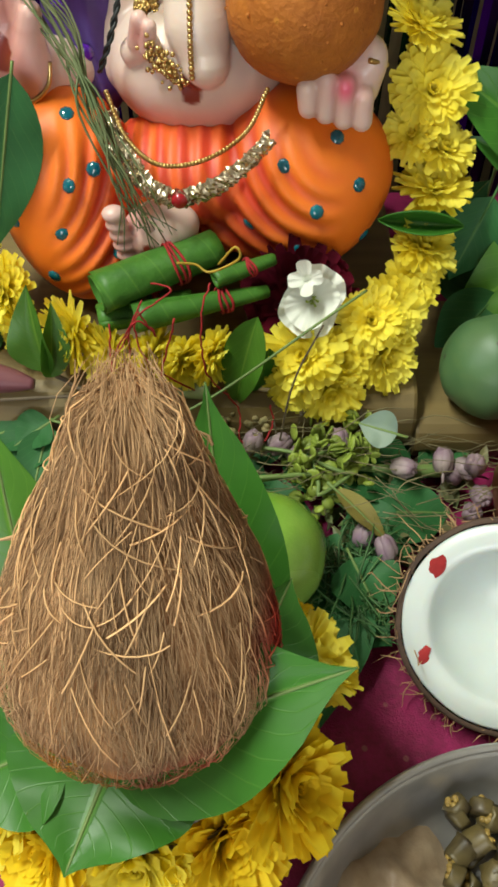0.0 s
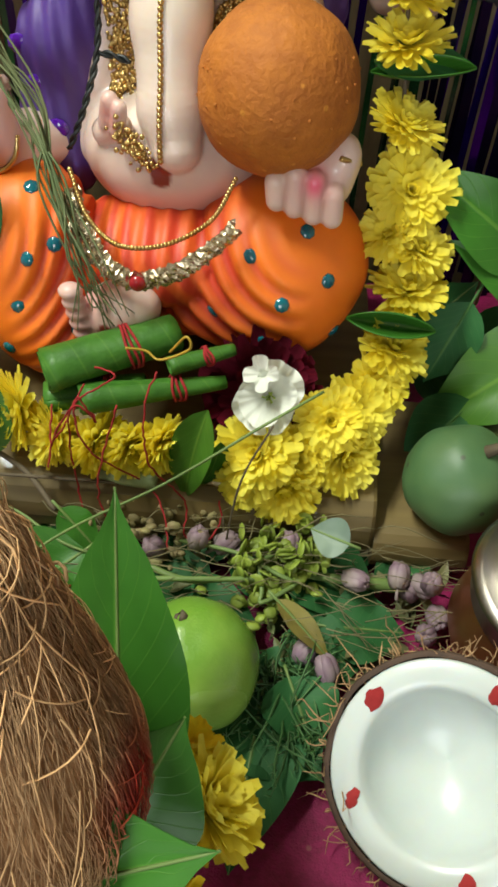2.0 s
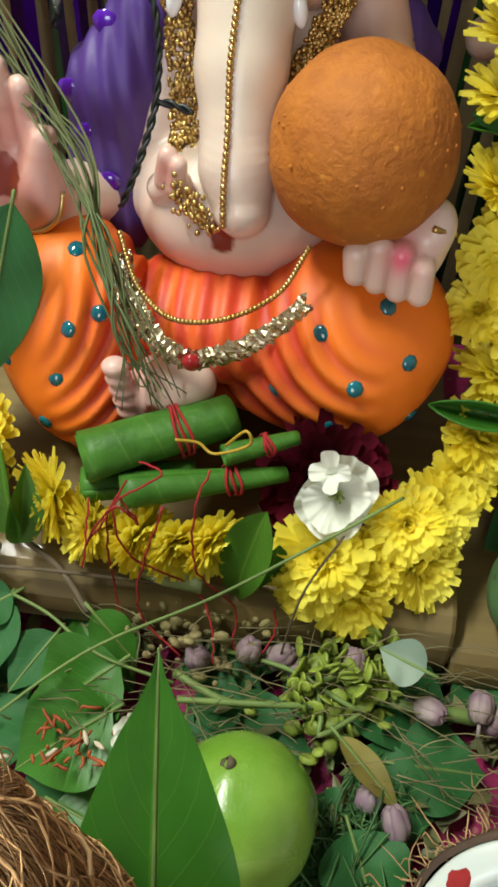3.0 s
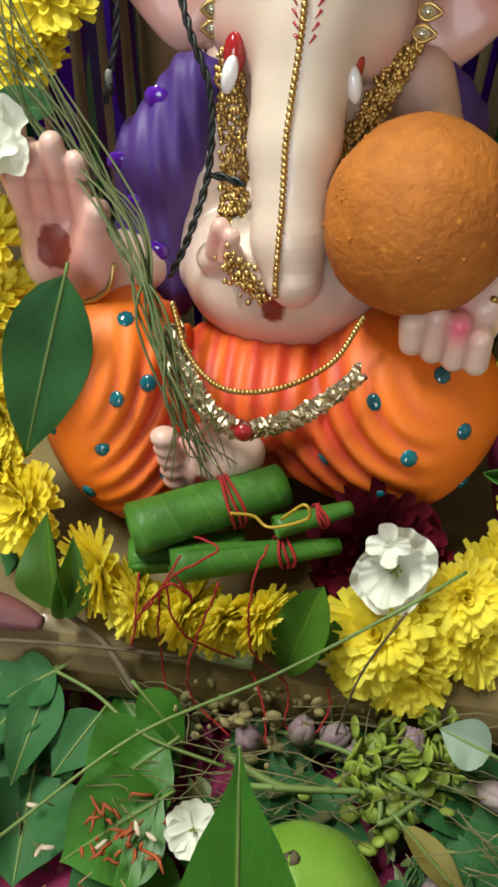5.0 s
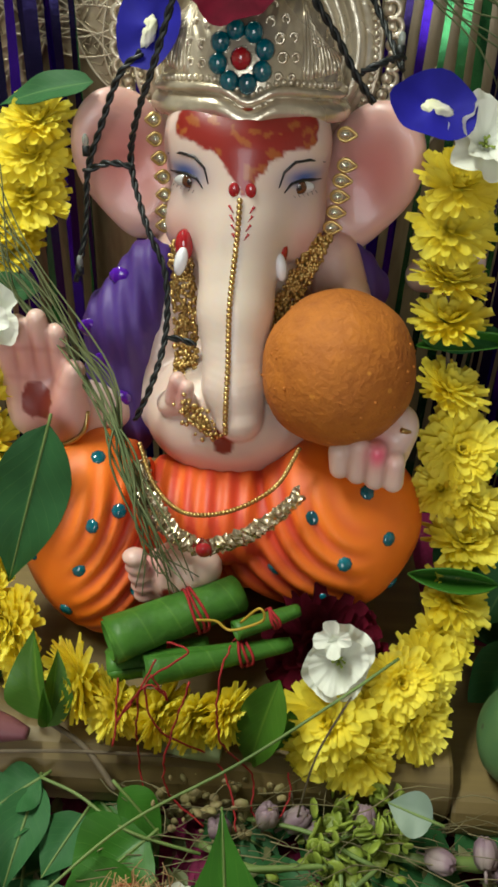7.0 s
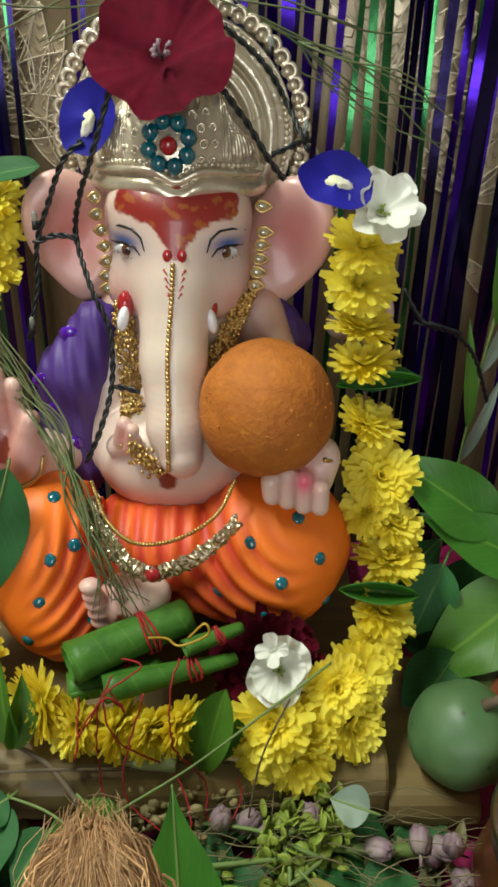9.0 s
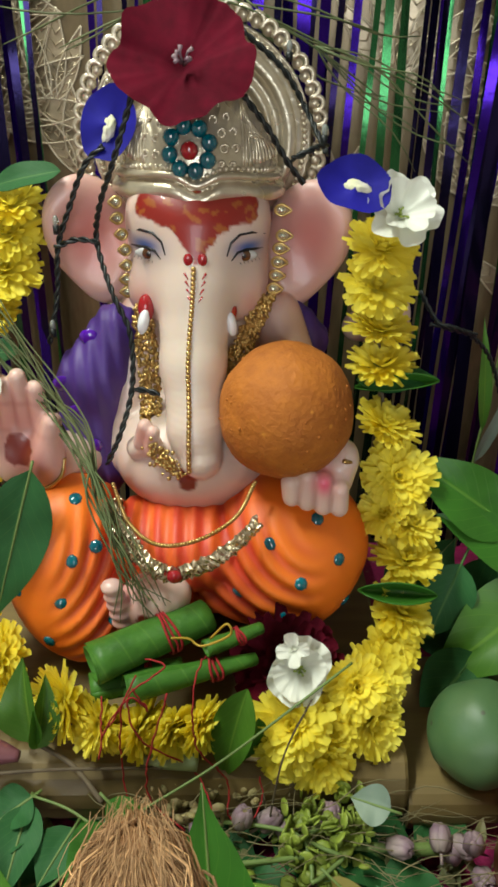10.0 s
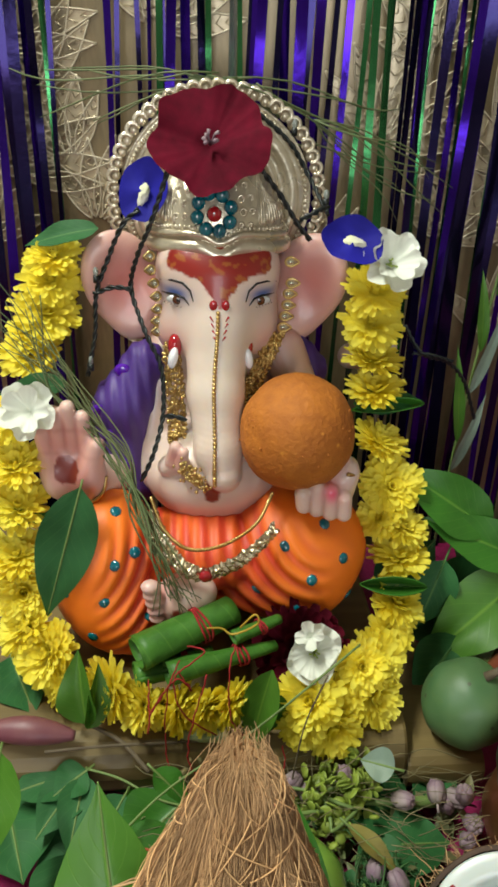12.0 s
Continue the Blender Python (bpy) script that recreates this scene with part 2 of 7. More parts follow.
g = Geo()
box(g, (-2.3, -3.1, 2.4), (2.3, 1.2, 2.5))
tagged(put("ceiling", g, WALL, smooth=False), label="plain white ceiling", kind="structure")

# raised gold leaf sprays of the wallpaper, in the wall's own plane
rng = random.Random(5)


def spray(x, z, s, turn, n=7):
    g = Geo()
    for k in range(n):
        a = turn + (k - (n - 1) / 2) * 0.34 + rng.uniform(-0.05, 0.05)
        ln = s * (0.62 + 0.38 * math.cos((k - (n - 1) / 2) * 0.35))
        base = Vector((x, -0.0012, z)) + Vector((math.sin(a), 0, math.cos(a))) * s * 0.16
        d, w = Vector((math.sin(a), 0, math.cos(a))), Vector((math.cos(a), 0, -math.sin(a)))
        bend = rng.uniform(-0.12, 0.12) * ln
        for side in (-1, 1):
            pts = []
            for i in range(19):
                u = i / 18
                pts.append(base + d * ln * u + w * (side * ln * 0.13 * math.sin(math.pi * u ** 0.8) + bend * u * u))
            tube(g, pts, 0.0008, 4)
        for i in range(1, 8):
            u = i / 8
            c = base + d * ln * u + w * bend * u * u
            wd = ln * 0.11 * math.sin(math.pi * u ** 0.8)
            for side in (-1, 1):
                tube(g, [c - d * ln * 0.04, c + w * side * wd + d * ln * 0.05], 0.0006, 3, 1)
        # the leaf's own flat, slightly raised blade
        v, f = [], []
        for i in range(9):
            u = i / 8
            wd = ln * 0.13 * math.sin(math.pi * u ** 0.8)
            c = base + d * ln * u + w * bend * u * u + Vector((0, 0.0008, 0))
            v += [c - w * wd, c + w * wd]
        f = [(2 * i, 2 * i + 1, 2 * i + 3, 2 * i + 2) for i in range(8)]
        g.add(v, f, 1)
    ob = put("trim", g, [MOTIF, BLADE], label="raised gold leaf spray of the wallpaper")
    ob.matrix_world = WALLTURN
    tagged(ob, kind="structure")


for x, z, s, tn in ((-0.215, 0.44, 0.09, 0.9), (-0.165, 0.48, 0.08, -0.9), (-0.20, 0.335, 0.085, 0.6), (-0.145, 0.345, 0.07, -0.6), (0.12, 0.37, 0.08, 0.4), (0.13, 0.50, 0.08, 0.2), (-0.02, 0.50, 0.08, -0.4), (-0.175, 0.395, 0.085, -0.3), (-0.125, 0.29, 0.075, 0.5), (-0.13, 0.215, 0.07, 1.2), (0.245, 0.345, 0.09, -0.4), (0.19, 0.29, 0.07, 0.2),
                    (0.16, 0.44, 0.07, -0.2), (-0.07, 0.45, 0.08, 0.3), (0.25, 0.2, 0.08, 0.3), (-0.24, 0.27, 0.08, 0.1), (0.08, 0.26, 0.07, -0.5), (0.32, 0.42, 0.08, 0.4), (0.31, 0.27, 0.08, -0.2)):
    spray(x, z, s, tn)

# table, cloth, board
g = Geo()
box(g, (-0.75, -0.2, -0.45), (0.75, 0.56, -0.012))
tagged(put("low_table", g, WOOD, smooth=False), label="low wooden table under a magenta cloth", category="table")
g = Geo()
nx, ny = 150, 80
v, f = [], []
for j in range(ny + 1):
    for i in range(nx + 1):
        x, y = -0.78 + 1.56 * i / nx, -0.23 + 0.81 * j / ny
        v.append((x, y, -0.004 + 0.003 * noise.noise(Vector((x * 22, y * 22, 0))) + 0.0025 * noise.noise(Vector((x * 60, y * 45, 3)))))
for j in range(ny):
    for i in range(nx):
        a = j * (nx + 1) + i
        f.append((a, a + 1, a + nx + 2, a + nx + 1))
g.add(v, f)
tagged(put("table_cloth", g, CLOTH), label="dark magenta brocade cloth with small gold specks", category="cloth")


def plank(x0, x1, y0, y1, z0, z1, r):
    """A board with a rounded front edge."""
    g = Geo()
    prof = [(y1, z0), (y0 + r, z0)]
    for k in range(9):
        a = math.pi / 2 + math.pi * k / 8
        prof.append((y0 + r + r * math.cos(a + math.pi / 2 - math.pi / 2) * 1.0, (z0 + z1) / 2 - (z1 - z0) / 2 * math.cos(math.pi * k / 8)))
    prof.append((y1, z1))
    n = len(prof)
    v = []
    for x in (x0, x0 + 0.002, x1 - 0.002, x1):
        k = 0.97 if x in (x0, x1) else 1.0
        for y, z in prof:
            v.append((x, y1 + (y - y1) * (1 - (1 - k) * 0.15), (z0 + z1) / 2 + (z - (z0 + z1) / 2) * k))
    f = []
    for s in range(3):
        for k in range(n):
            f.append((s * n + k, s * n + (k + 1) % n, (s + 1) * n + (k + 1) % n, (s + 1) * n + k))
    f += [tuple(range(n))[::-1], tuple(range(3 * n, 4 * n))]
    return g.add(v, f)


board = empty("wooden_seat_board", (0, 0.4, 0), label="yellow-brown varnished wooden board under the statue", category="board")
put("plank", plank(-0.30, 0.1015, 0.288, 0.56, 0.0, 0.05, 0.02), WOOD, board, smooth=False)
put("end_block", plank(0.1025, 0.156, 0.284, 0.40, 0.0, 0.0315, 0.014), WOOD, board, "short rounded wooden end block", smooth=False)


# ---------- the statue: rounded forms blended into each other, each paint its own skin ----------
def ell(P, c, r, tilt=(0, 0, 0)):
    R = np.array(Euler([radians(a) for a in tilt]).to_matrix())
    q = (P - np.array(c)) @ R
    k0 = np.linalg.norm(q / np.array(r), axis=-1)
    k1 = np.linalg.norm(q / np.array(r) ** 2, axis=-1) + 1e-9
    return k0 * (k0 - 1) / k1


def cone(P, a, b, ra, rb):
    a, b = np.array(a), np.array(b)
    ab = b - a
    t = np.clip(((P - a) @ ab) / (ab @ ab), 0, 1)
    return np.linalg.norm(P - a - t[..., None] * ab, axis=-1) - (ra + (rb - ra) * t)


def chain(P, pts, k=0.006):
    d = None
    for (a, ra), (b, rb) in zip(pts, pts[1:]):
        e = cone(P, a, b, ra, rb)
        d = e if d is None else blend(d, e, k)
    return d


def blend(a, b, k):
    h = np.clip(0.5 + 0.5 * (b - a) / k, 0, 1)
    return b + (a - b) * h - k * h * (1 - h)


def nets(field, lo, hi, h):
    """Surface nets: the skin where field(points) is 0, as vertices and quads."""
    lo, hi = np.array(lo), np.array(hi)
    n = np.ceil((hi - lo) / h).astype(int) + 1
    axes = [lo[i] + h * np.arange(n[i]) for i in range(3)]
    D = np.empty(n, np.float32)
    Y, Z = np.meshgrid(axes[1], axes[2], indexing="ij")
    for i, x in enumerate(axes[0]):
        D[i] = field(np.stack([np.full_like(Y, x), Y, Z], -1))
    S = D < 0
    c = [S[a:n[0] - 1 + a, b:n[1] - 1 + b, e:n[2] - 1 + e] for a in (0, 1) for b in (0, 1) for e in (0, 1)]
    cnt = sum(q.astype(np.int8) for q in c)
    cell = (cnt > 0) & (cnt < 8)
    ids = -np.ones(cell.shape, np.int64)
    I = np.argwhere(cell)
    ids[cell] = np.arange(len(I))
    acc, w = np.zeros((len(I), 3)), np.zeros(len(I))
    off = [(a, b, e) for a in (0, 1) for b in (0, 1) for e in (0, 1)]
    for p in range(8):
        for q in range(p + 1, 8):
            A, B = np.array(off[p]), np.array(off[q])
            if abs(A - B).sum() != 1:
                continue
            da, db = D[tuple((I + A).T)], D[tuple((I + B).T)]
            cr = (da < 0) != (db < 0)
            t = np.where(cr, da / (da - db + 1e-12), 0)
            acc[cr] += (A + (B - A) * t[:, None])[cr]
            w[cr] += 1
    V = lo + h * (I + acc / w[:, None])
    F = []
    for ax in range(3):
        o1, o2 = [(1, 2), (2, 0), (0, 1)][ax]
        sl0, sl1 = [slice(None)] * 3, [slice(None)] * 3
        sl0[ax], sl1[ax] = slice(0, -1), slice(1, None)
        E = np.argwhere(S[tuple(sl0)] != S[tuple(sl1)])
        E = E[(E[:, o1] > 0) & (E[:, o2] > 0) & (E[:, o1] < n[o1] - 1) & (E[:, o2] < n[o2] - 1)]
        if not len(E):
            continue
        inside = S[tuple(E.T)]
        u, v = np.zeros(3, int), np.zeros(3, int)
        u[o1], v[o2] = 1, 1
        q = np.stack([ids[tuple((E - u - v).T)], ids[tuple((E - v).T)], ids[tuple(E.T)], ids[tuple((E - u).T)]], 1)
        q[~inside] = q[~inside][:, ::-1]
        F.append(q)
    return V, np.concatenate(F)


def skin_field(P):
    d = ell(P, (-0.024, 0.480, 0.300), (0.041, 0.040, 0.054))                    # head
    for x in (-0.044, -0.004):
        d = blend(d, ell(P, (x, 0.464, 0.318), (0.021, 0.024, 0.024)), 0.014)    # brow
        d = blend(d, ell(P, (x * 1.25 + 0.005, 0.464, 0.278), (0.018, 0.022, 0.022)), 0.012)  # cheek
    trunk = chain(P, [((-0.024, 0.456, 0.312), 0.024), ((-0.025, 0.446, 0.280), 0.0225), ((-0.026, 0.428, 0.240), 0.0188),
                      ((-0.0245, 0.411, 0.205), 0.0158), ((-0.021, 0.403, 0.190), 0.0128)])
    rings = 0.00009 * np.sin(P[..., 2] * 2 * np.pi / 0.0042) * np.clip((0.27 - P[..., 2]) / 0.05, 0, 1)
    body = ell(P, (-0.027, 0.490, 0.225), (0.050, 0.036, 0.056))                 # chest
    body = blend(body, ell(P, (-0.028, 0.440, 0.172), (0.049, 0.042, 0.036)), 0.016)   # belly
    d = blend(blend(d, trunk + rings, 0.012), body, 0.002)
    for s, x in ((-1, -0.092), (1, 0.043)):                                      # ears
        e = ell(P, (x, 0.492, 0.300), (0.028, 0.012, 0.036), (0, s * 20, s * -22))
        e = blend(e, ell(P, (x - s * 0.008, 0.490, 0.277), (0.016, 0.011, 0.022)), 0.012)
        e = -blend(-e, ell(P, (x + s * 0.001, 0.472, 0.297), (0.019, 0.011, 0.026), (0, s * 20, s * -22)), 0.012)
        d = blend(d, e, 0.009)
    # raised open hand
    hand = ell(P, (-0.126, 0.409, 0.195), (0.0215, 0.011, 0.026), (-8, -14, 0))
    for bx, tx, tz in ((-0.1395, -0.1435, 0.228), (-0.131, -0.1335, 0.238), (-0.1225, -0.1235, 0.2415), (-0.1145, -0.114, 0.2345)):
        hand = blend(hand, cone(P, (bx, 0.408, 0.207), (tx, 0.4035, tz), 0.0062, 0.0050), 0.0022)
    hand = blend(hand, cone(P, (-0.112, 0.402, 0.192), (-0.1055, 0.3985, 0.216), 0.0095, 0.0058), 0.004)
    hand = blend(hand, ell(P, (-0.111, 0.401, 0.189), (0.010, 0.008, 0.014)), 0.006)
    hand = blend(hand, ell(P, (-0.136, 0.404, 0.186), (0.008, 0.007, 0.013)), 0.005)
    hand = blend(hand, cone(P, (-0.120, 0.412, 0.178), (-0.098, 0.446, 0.168), 0.015, 0.018), 0.010)
    d = np.minimum(d, hand)
    # lower hand with curled fingers under the sweet
    fist = ell(P, (0.051, 0.393, 0.186), (0.0185, 0.018, 0.0155), (0, 12, 0))
    for x, z0, z1 in ((0.0310, 0.190, 0.181), (0.0400, 0.194, 0.178), (0.0495, 0.192, 0.175), (0.0590, 0.186, 0.174)):
        fist = blend(fist, cone(P, (x, 0.377, z0), (x + 0.001, 0.376, z1), 0.0058, 0.0054), 0.0012)
    fist = blend(fist, cone(P, (0.056, 0.402, 0.192), (0.046, 0.452, 0.205), 0.012, 0.013), 0.010)
    fist = blend(fist, ell(P, (0.063, 0.392, 0.198), (0.0085, 0.012, 0.011)), 0.006)
    fist = blend(fist, cone(P, (0.046, 0.452, 0.205), (0.026, 0.478, 0.252), 0.014, 0.016), 0.010)
    d = np.minimum(d, fist)
    # far hand beside the garland, bent arm at the shoulder
    d = blend(d, cone(P, (-0.062, 0.482, 0.245), (-0.077, 0.452, 0.165), 0.016, 0.016), 0.006)
    d = np.minimum(d, blend(ell(P, (0.098, 0.490, 0.250), (0.017, 0.012, 0.020)), cone(P, (0.098, 0.492, 0.245), (0.082, 0.500, 0.238), 0.010, 0.010), 0.01))
    # small curled hand under the trunk
    for a, b, r in (((-0.0560, 0.408, 0.198), (-0.0535, 0.404, 0.211), 0.0052), ((-0.0505, 0.404, 0.197), (-0.0485, 0.401, 0.2085), 0.0048), ((-0.0590, 0.415, 0.190), (-0.0500, 0.407, 0.197), 0.0075)):
        d = np.minimum(d, cone(P, a, b, r, r * 0.85))
    # foot with toes
    foot = ell(P, (-0.048, 0.366, 0.1135), (0.023, 0.018, 0.0165), (0, -18, 0))
    for k in range(5):
        foot = blend(foot, ell(P, (-0.0710 + 0.0012 * k, 0.3550, 0.1315 - 0.0066 * k), (0.0066, 0.0060, 0.0044 - 0.0003 * k)), 0.0018)
    return np.minimum(d, foot)


def skin_paint(V):
    col = np.tile(np.array([0.88, 0.69, 0.59]), (len(V), 1))

    def dab(c, r, rgb, s=1.0):
        w = np.exp(-(((V - np.array(c)) / np.array(r)) ** 2).sum(1)) * s
        col[:] = col * (1 - w[:, None]) + np.array(rgb) * w[:, None]

    for x in (-0.09, 0.044):
        dab((x, 0.485, 0.300), (0.028, 0.03, 0.038), (0.82, 0.30, 0.27), 1.0)
    for x in (-0.055, 0.008):
        dab((x, 0.452, 0.272), (0.012, 0.02, 0.014), (0.80, 0.34, 0.30), 0.75)
    dab((-0.118, 0.398, 0.190), (0.014, 0.02, 0.016), (0.82, 0.27, 0.27), 0.9)
    dab((-0.126, 0.402, 0.212), (0.03, 0.02, 0.030), (0.82, 0.36, 0.30), 0.85)
    dab((0.05, 0.38, 0.185), (0.03, 0.03, 0.02), (0.84, 0.50, 0.42), 0.6)
    dab((0.0495, 0.371, 0.193), (0.0062, 0.014, 0.0070), (0.96, 0.14, 0.24), 1.0)
    dab((-0.068, 0.36, 0.115), (0.018, 0.02, 0.022), (0.82, 0.36, 0.34), 0.8)
    dab((-0.028, 0.41, 0.158), (0.05, 0.03, 0.012), (0.78, 0.40, 0.33), 0.75)
    dab((0.045, 0.48, 0.24), (0.03, 0.03, 0.03), (0.80, 0.42, 0.36), 0.6)
    # shade of the finger grooves and joint creases, put into the skin colour
    for fx in (-0.1362, -0.1268, -0.1186):
        dab((fx, 0.398, 0.222), (0.0016, 0.02, 0.018), (0.50, 0.17, 0.13), 0.65)
    for fz in (0.2085, 0.226):
        dab((-0.127, 0.398, fz), (0.02, 0.02, 0.0018), (0.56, 0.22, 0.17), 0.45)
    dab((-0.0535, 0.402, 0.205), (0.008, 0.012, 0.010), (0.84, 0.36, 0.32), 0.9)
    # groove shade between the curled fingers, likewise painted in
    for fx in (0.0358, 0.0450, 0.0545):
        dab((fx, 0.371, 0.184), (0.0013, 0.02, 0.012), (0.55, 0.24, 0.18), 0.6)
    dab((-0.078, 0.44, 0.235), (0.012, 0.02, 0.02), (0.82, 0.45, 0.4), 0.7)
    dab((-0.024, 0.425, 0.245), (0.021, 0.03, 0.065), (0.90, 0.80, 0.66), 0.95)
    for ex, es in ((-0.0520, -1), (0.0035, 1)):
        dab((ex + es * 0.002, 0.45, 0.3015), (0.013, 0.03, 0.010), (0.50, 0.46, 0.46), 0.55)
        dab((ex + es * 0.001, 0.45, 0.3065), (0.0085, 0.03, 0.0042), (0.012, 0.11, 0.44), 1.0)
    rag = np.array([noise.noise(Vector(p) * 240) + 0.7 * noise.noise(Vector(p) * 90) for p in V])

    def smear(mask, rgb, edge=0.001):
        w = np.clip(mask / edge, 0, 1)
        col[:] = col * (1 - w[:, None]) + np.array(rgb) * w[:, None]

    x, z = V[:, 0] + 0.024, V[:, 2]
    front = V[:, 1] < 0.47
    arch = 0.020 - 0.006 * np.cos(np.clip(np.abs(x) / 0.017, 0, 2) * np.pi)
    low = 0.3175 - 0.0185 * np.clip(1 - np.abs(x) / 0.014, 0, 1) + 0.004 * np.clip(np.abs(x) - 0.022, 0, 1) / 0.01
    tilak = np.minimum(z - low, 0.0345 - np.abs(x)) + rag * 0.0024
    smear(np.where(front, tilak, -1), (0.34, 0.020, 0.012))
    smear(np.where(front & (rag > 0.38), tilak, -1), (0.45, 0.12, 0.02), 0.002)
    for c, r in (((-0.029, 0.397, 0.178), 0.0072), ((-0.127, 0.398, 0.197), 0.0085), ((-0.053, 0.352, 0.110), 0.0055)):
        dd = np.linalg.norm((V - np.array(c)) * np.array((1, 0.4, 0.85)), axis=1)
        smear(r - dd + rag * 0.0022, (0.30, 0.035, 0.018))
    return col


def wave(P, cx, cz, step):
    rr = np.hypot(P[..., 0] - cx, P[..., 2] - cz)
    return np.sin(2 * np.pi * rr / step)


def orange_field(P):
    left = ell(P, (-0.106, 0.403, 0.124), (0.0400, 0.042, 0.050), (0, 14, 0))            # knee
    left = blend(left, ell(P, (-0.098, 0.392, 0.089), (0.0370, 0.035, 0.034), (0, 20, 0)), 0.018)  # calf
    left = blend(left, cone(P, (-0.088, 0.390, 0.086), (-0.064, 0.392, 0.088), 0.028, 0.020), 0.02)
    ml = np.clip((P[..., 0] + 0.112) / 0.03, 0, 1) * np.clip((0.178 - P[..., 2]) / 0.03, 0, 1)
    left = left + 0.0019 * wave(P, -0.146, 0.158, 0.0098) * ml
    right = ell(P, (0.034, 0.412, 0.124), (0.0535, 0.050, 0.0465), (0, 4, 0))
    right = blend(right, cone(P, (-0.004, 0.396, 0.106), (0.04, 0.394, 0.102), 0.023, 0.026), 0.02)
    mr = np.clip((0.056 - P[..., 0]) / 0.04, 0, 1) * np.clip((0.166 - P[..., 2]) / 0.03, 0, 1)
    right = right + 0.0024 * wave(P, 0.056, 0.172, 0.0128) * mr
    lap = ell(P, (-0.028, 0.414, 0.127), (0.052, 0.046, 0.029)) + 0.0010 * np.sin(P[..., 0] * 2 * np.pi / 0.011)
    seat = ell(P, (-0.028, 0.45, 0.082), (0.095, 0.052, 0.030))
    return np.minimum(np.minimum(left, right), blend(lap, seat, 0.01))


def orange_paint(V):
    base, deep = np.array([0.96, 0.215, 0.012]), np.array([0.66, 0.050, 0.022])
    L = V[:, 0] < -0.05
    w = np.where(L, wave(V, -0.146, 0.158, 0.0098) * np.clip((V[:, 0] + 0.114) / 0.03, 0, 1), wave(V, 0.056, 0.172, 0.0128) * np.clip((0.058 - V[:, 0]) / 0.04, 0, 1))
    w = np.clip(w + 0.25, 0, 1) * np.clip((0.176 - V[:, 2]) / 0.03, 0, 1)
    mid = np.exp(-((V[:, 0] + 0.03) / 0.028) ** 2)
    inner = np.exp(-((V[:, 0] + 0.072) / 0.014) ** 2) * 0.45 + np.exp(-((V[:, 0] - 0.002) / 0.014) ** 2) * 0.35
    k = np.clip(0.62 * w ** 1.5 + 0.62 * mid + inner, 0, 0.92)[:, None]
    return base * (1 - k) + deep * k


def purple_field(P):
    d = chain(P, [((-0.076, 0.468, 0.247), 0.015), ((-0.092, 0.461, 0.215), 0.020), ((-0.095, 0.454, 0.175), 0.019), ((-0.086, 0.445, 0.155), 0.016)], 0.01)
    d = np.minimum(d, chain(P, [((0.034, 0.486, 0.250), 0.013), ((0.042, 0.484, 0.234), 0.016), ((0.040, 0.480, 0.205), 0.015)], 0.01))
    return d + 0.0008 * np.sin((P[..., 0] * 0.9 + 0.12 * P[..., 2]) * 2 * np.pi / 0.0085)


def gilt_field(P):
    dome = ell(P, (-0.024, 0.489, 0.338), (0.0465, 0.044, 0.052))
    a = np.arctan2(P[..., 2] - 0.345, np.abs(P[..., 0] + 0.024) + 1e-6)
    rr = np.hypot(P[..., 0] + 0.024, P[..., 2] - 0.352)
    swirl = 0.0004 * np.sin(2 * np.pi * (np.abs(P[..., 0] + 0.024) - 0.3 * (P[..., 2] - 0.35)) / 0.0062) * np.clip((rr - 0.02) / 0.004, 0, 1)
    dome = dome + np.where(P[..., 2] > 0.343, swirl, 0)
    xx = P[..., 0] + 0.024
    brim_z = 0.3365 - 0.006 * np.exp(-(xx / 0.009) ** 2) - 0.004 * (xx / 0.04) ** 2
    dome = np.maximum(dome, brim_z - 0.004 - P[..., 2])
    rim = np.hypot(np.hypot(xx / 1.05, P[..., 1] - 0.489) - 0.0445, P[..., 2] - brim_z) - 0.0050
    rim2 = np.hypot(np.hypot(xx / 1.05, P[..., 1] - 0.489) - 0.0455, P[..., 2] - brim_z - 0.0085) - 0.0022
    dome = np.minimum(np.minimum(dome, rim), rim2)
    knob = np.minimum(ell(P, (-0.024, 0.492, 0.396), (0.026, 0.026, 0.016)), ell(P, (-0.024, 0.492, 0.412), (0.014, 0.014, 0.014)))
    dome = blend(dome, knob, 0.008)
    hr = np.hypot(P[..., 0] + 0.0235, P[..., 2] - 0.352)
    disc = np.maximum(hr - 0.068, np.abs(P[..., 1] - 0.521 - 0.0012 * np.sin(2 * np.pi * hr / 0.009)) - 0.005)
    ring = np.hypot(hr - 0.0545, P[..., 1] - 0.516) - 0.0045
    return np.minimum(dome, np.minimum(disc, ring))


statue = Geo()


def skin_on(field, paint, lo, hi, h, mat):
    V, F = nets(field, lo, hi, h)
    statue.add([tuple(p) for p in V], [tuple(int(i) for i in q) for q in F], mat, [tuple(c) for c in paint(V)])


skin_on(skin_field, skin_paint, (-0.160, 0.335, 0.090), (0.128, 0.535, 0.365), 0.0014, 0)
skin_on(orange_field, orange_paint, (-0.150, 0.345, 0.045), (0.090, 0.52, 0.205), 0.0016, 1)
skin_on(purple_field, lambda V: np.tile(np.array([0.075, 0.03, 0.22]), (len(V), 1)), (-0.135, 0.425, 0.13), (0.09, 0.505, 0.285), 0.0018, 1)
skin_on(gilt_field, lambda V: np.ones((len(V), 3)), (-0.105, 0.435, 0.275), (0.058, 0.54, 0.44), 0.0013, 2)


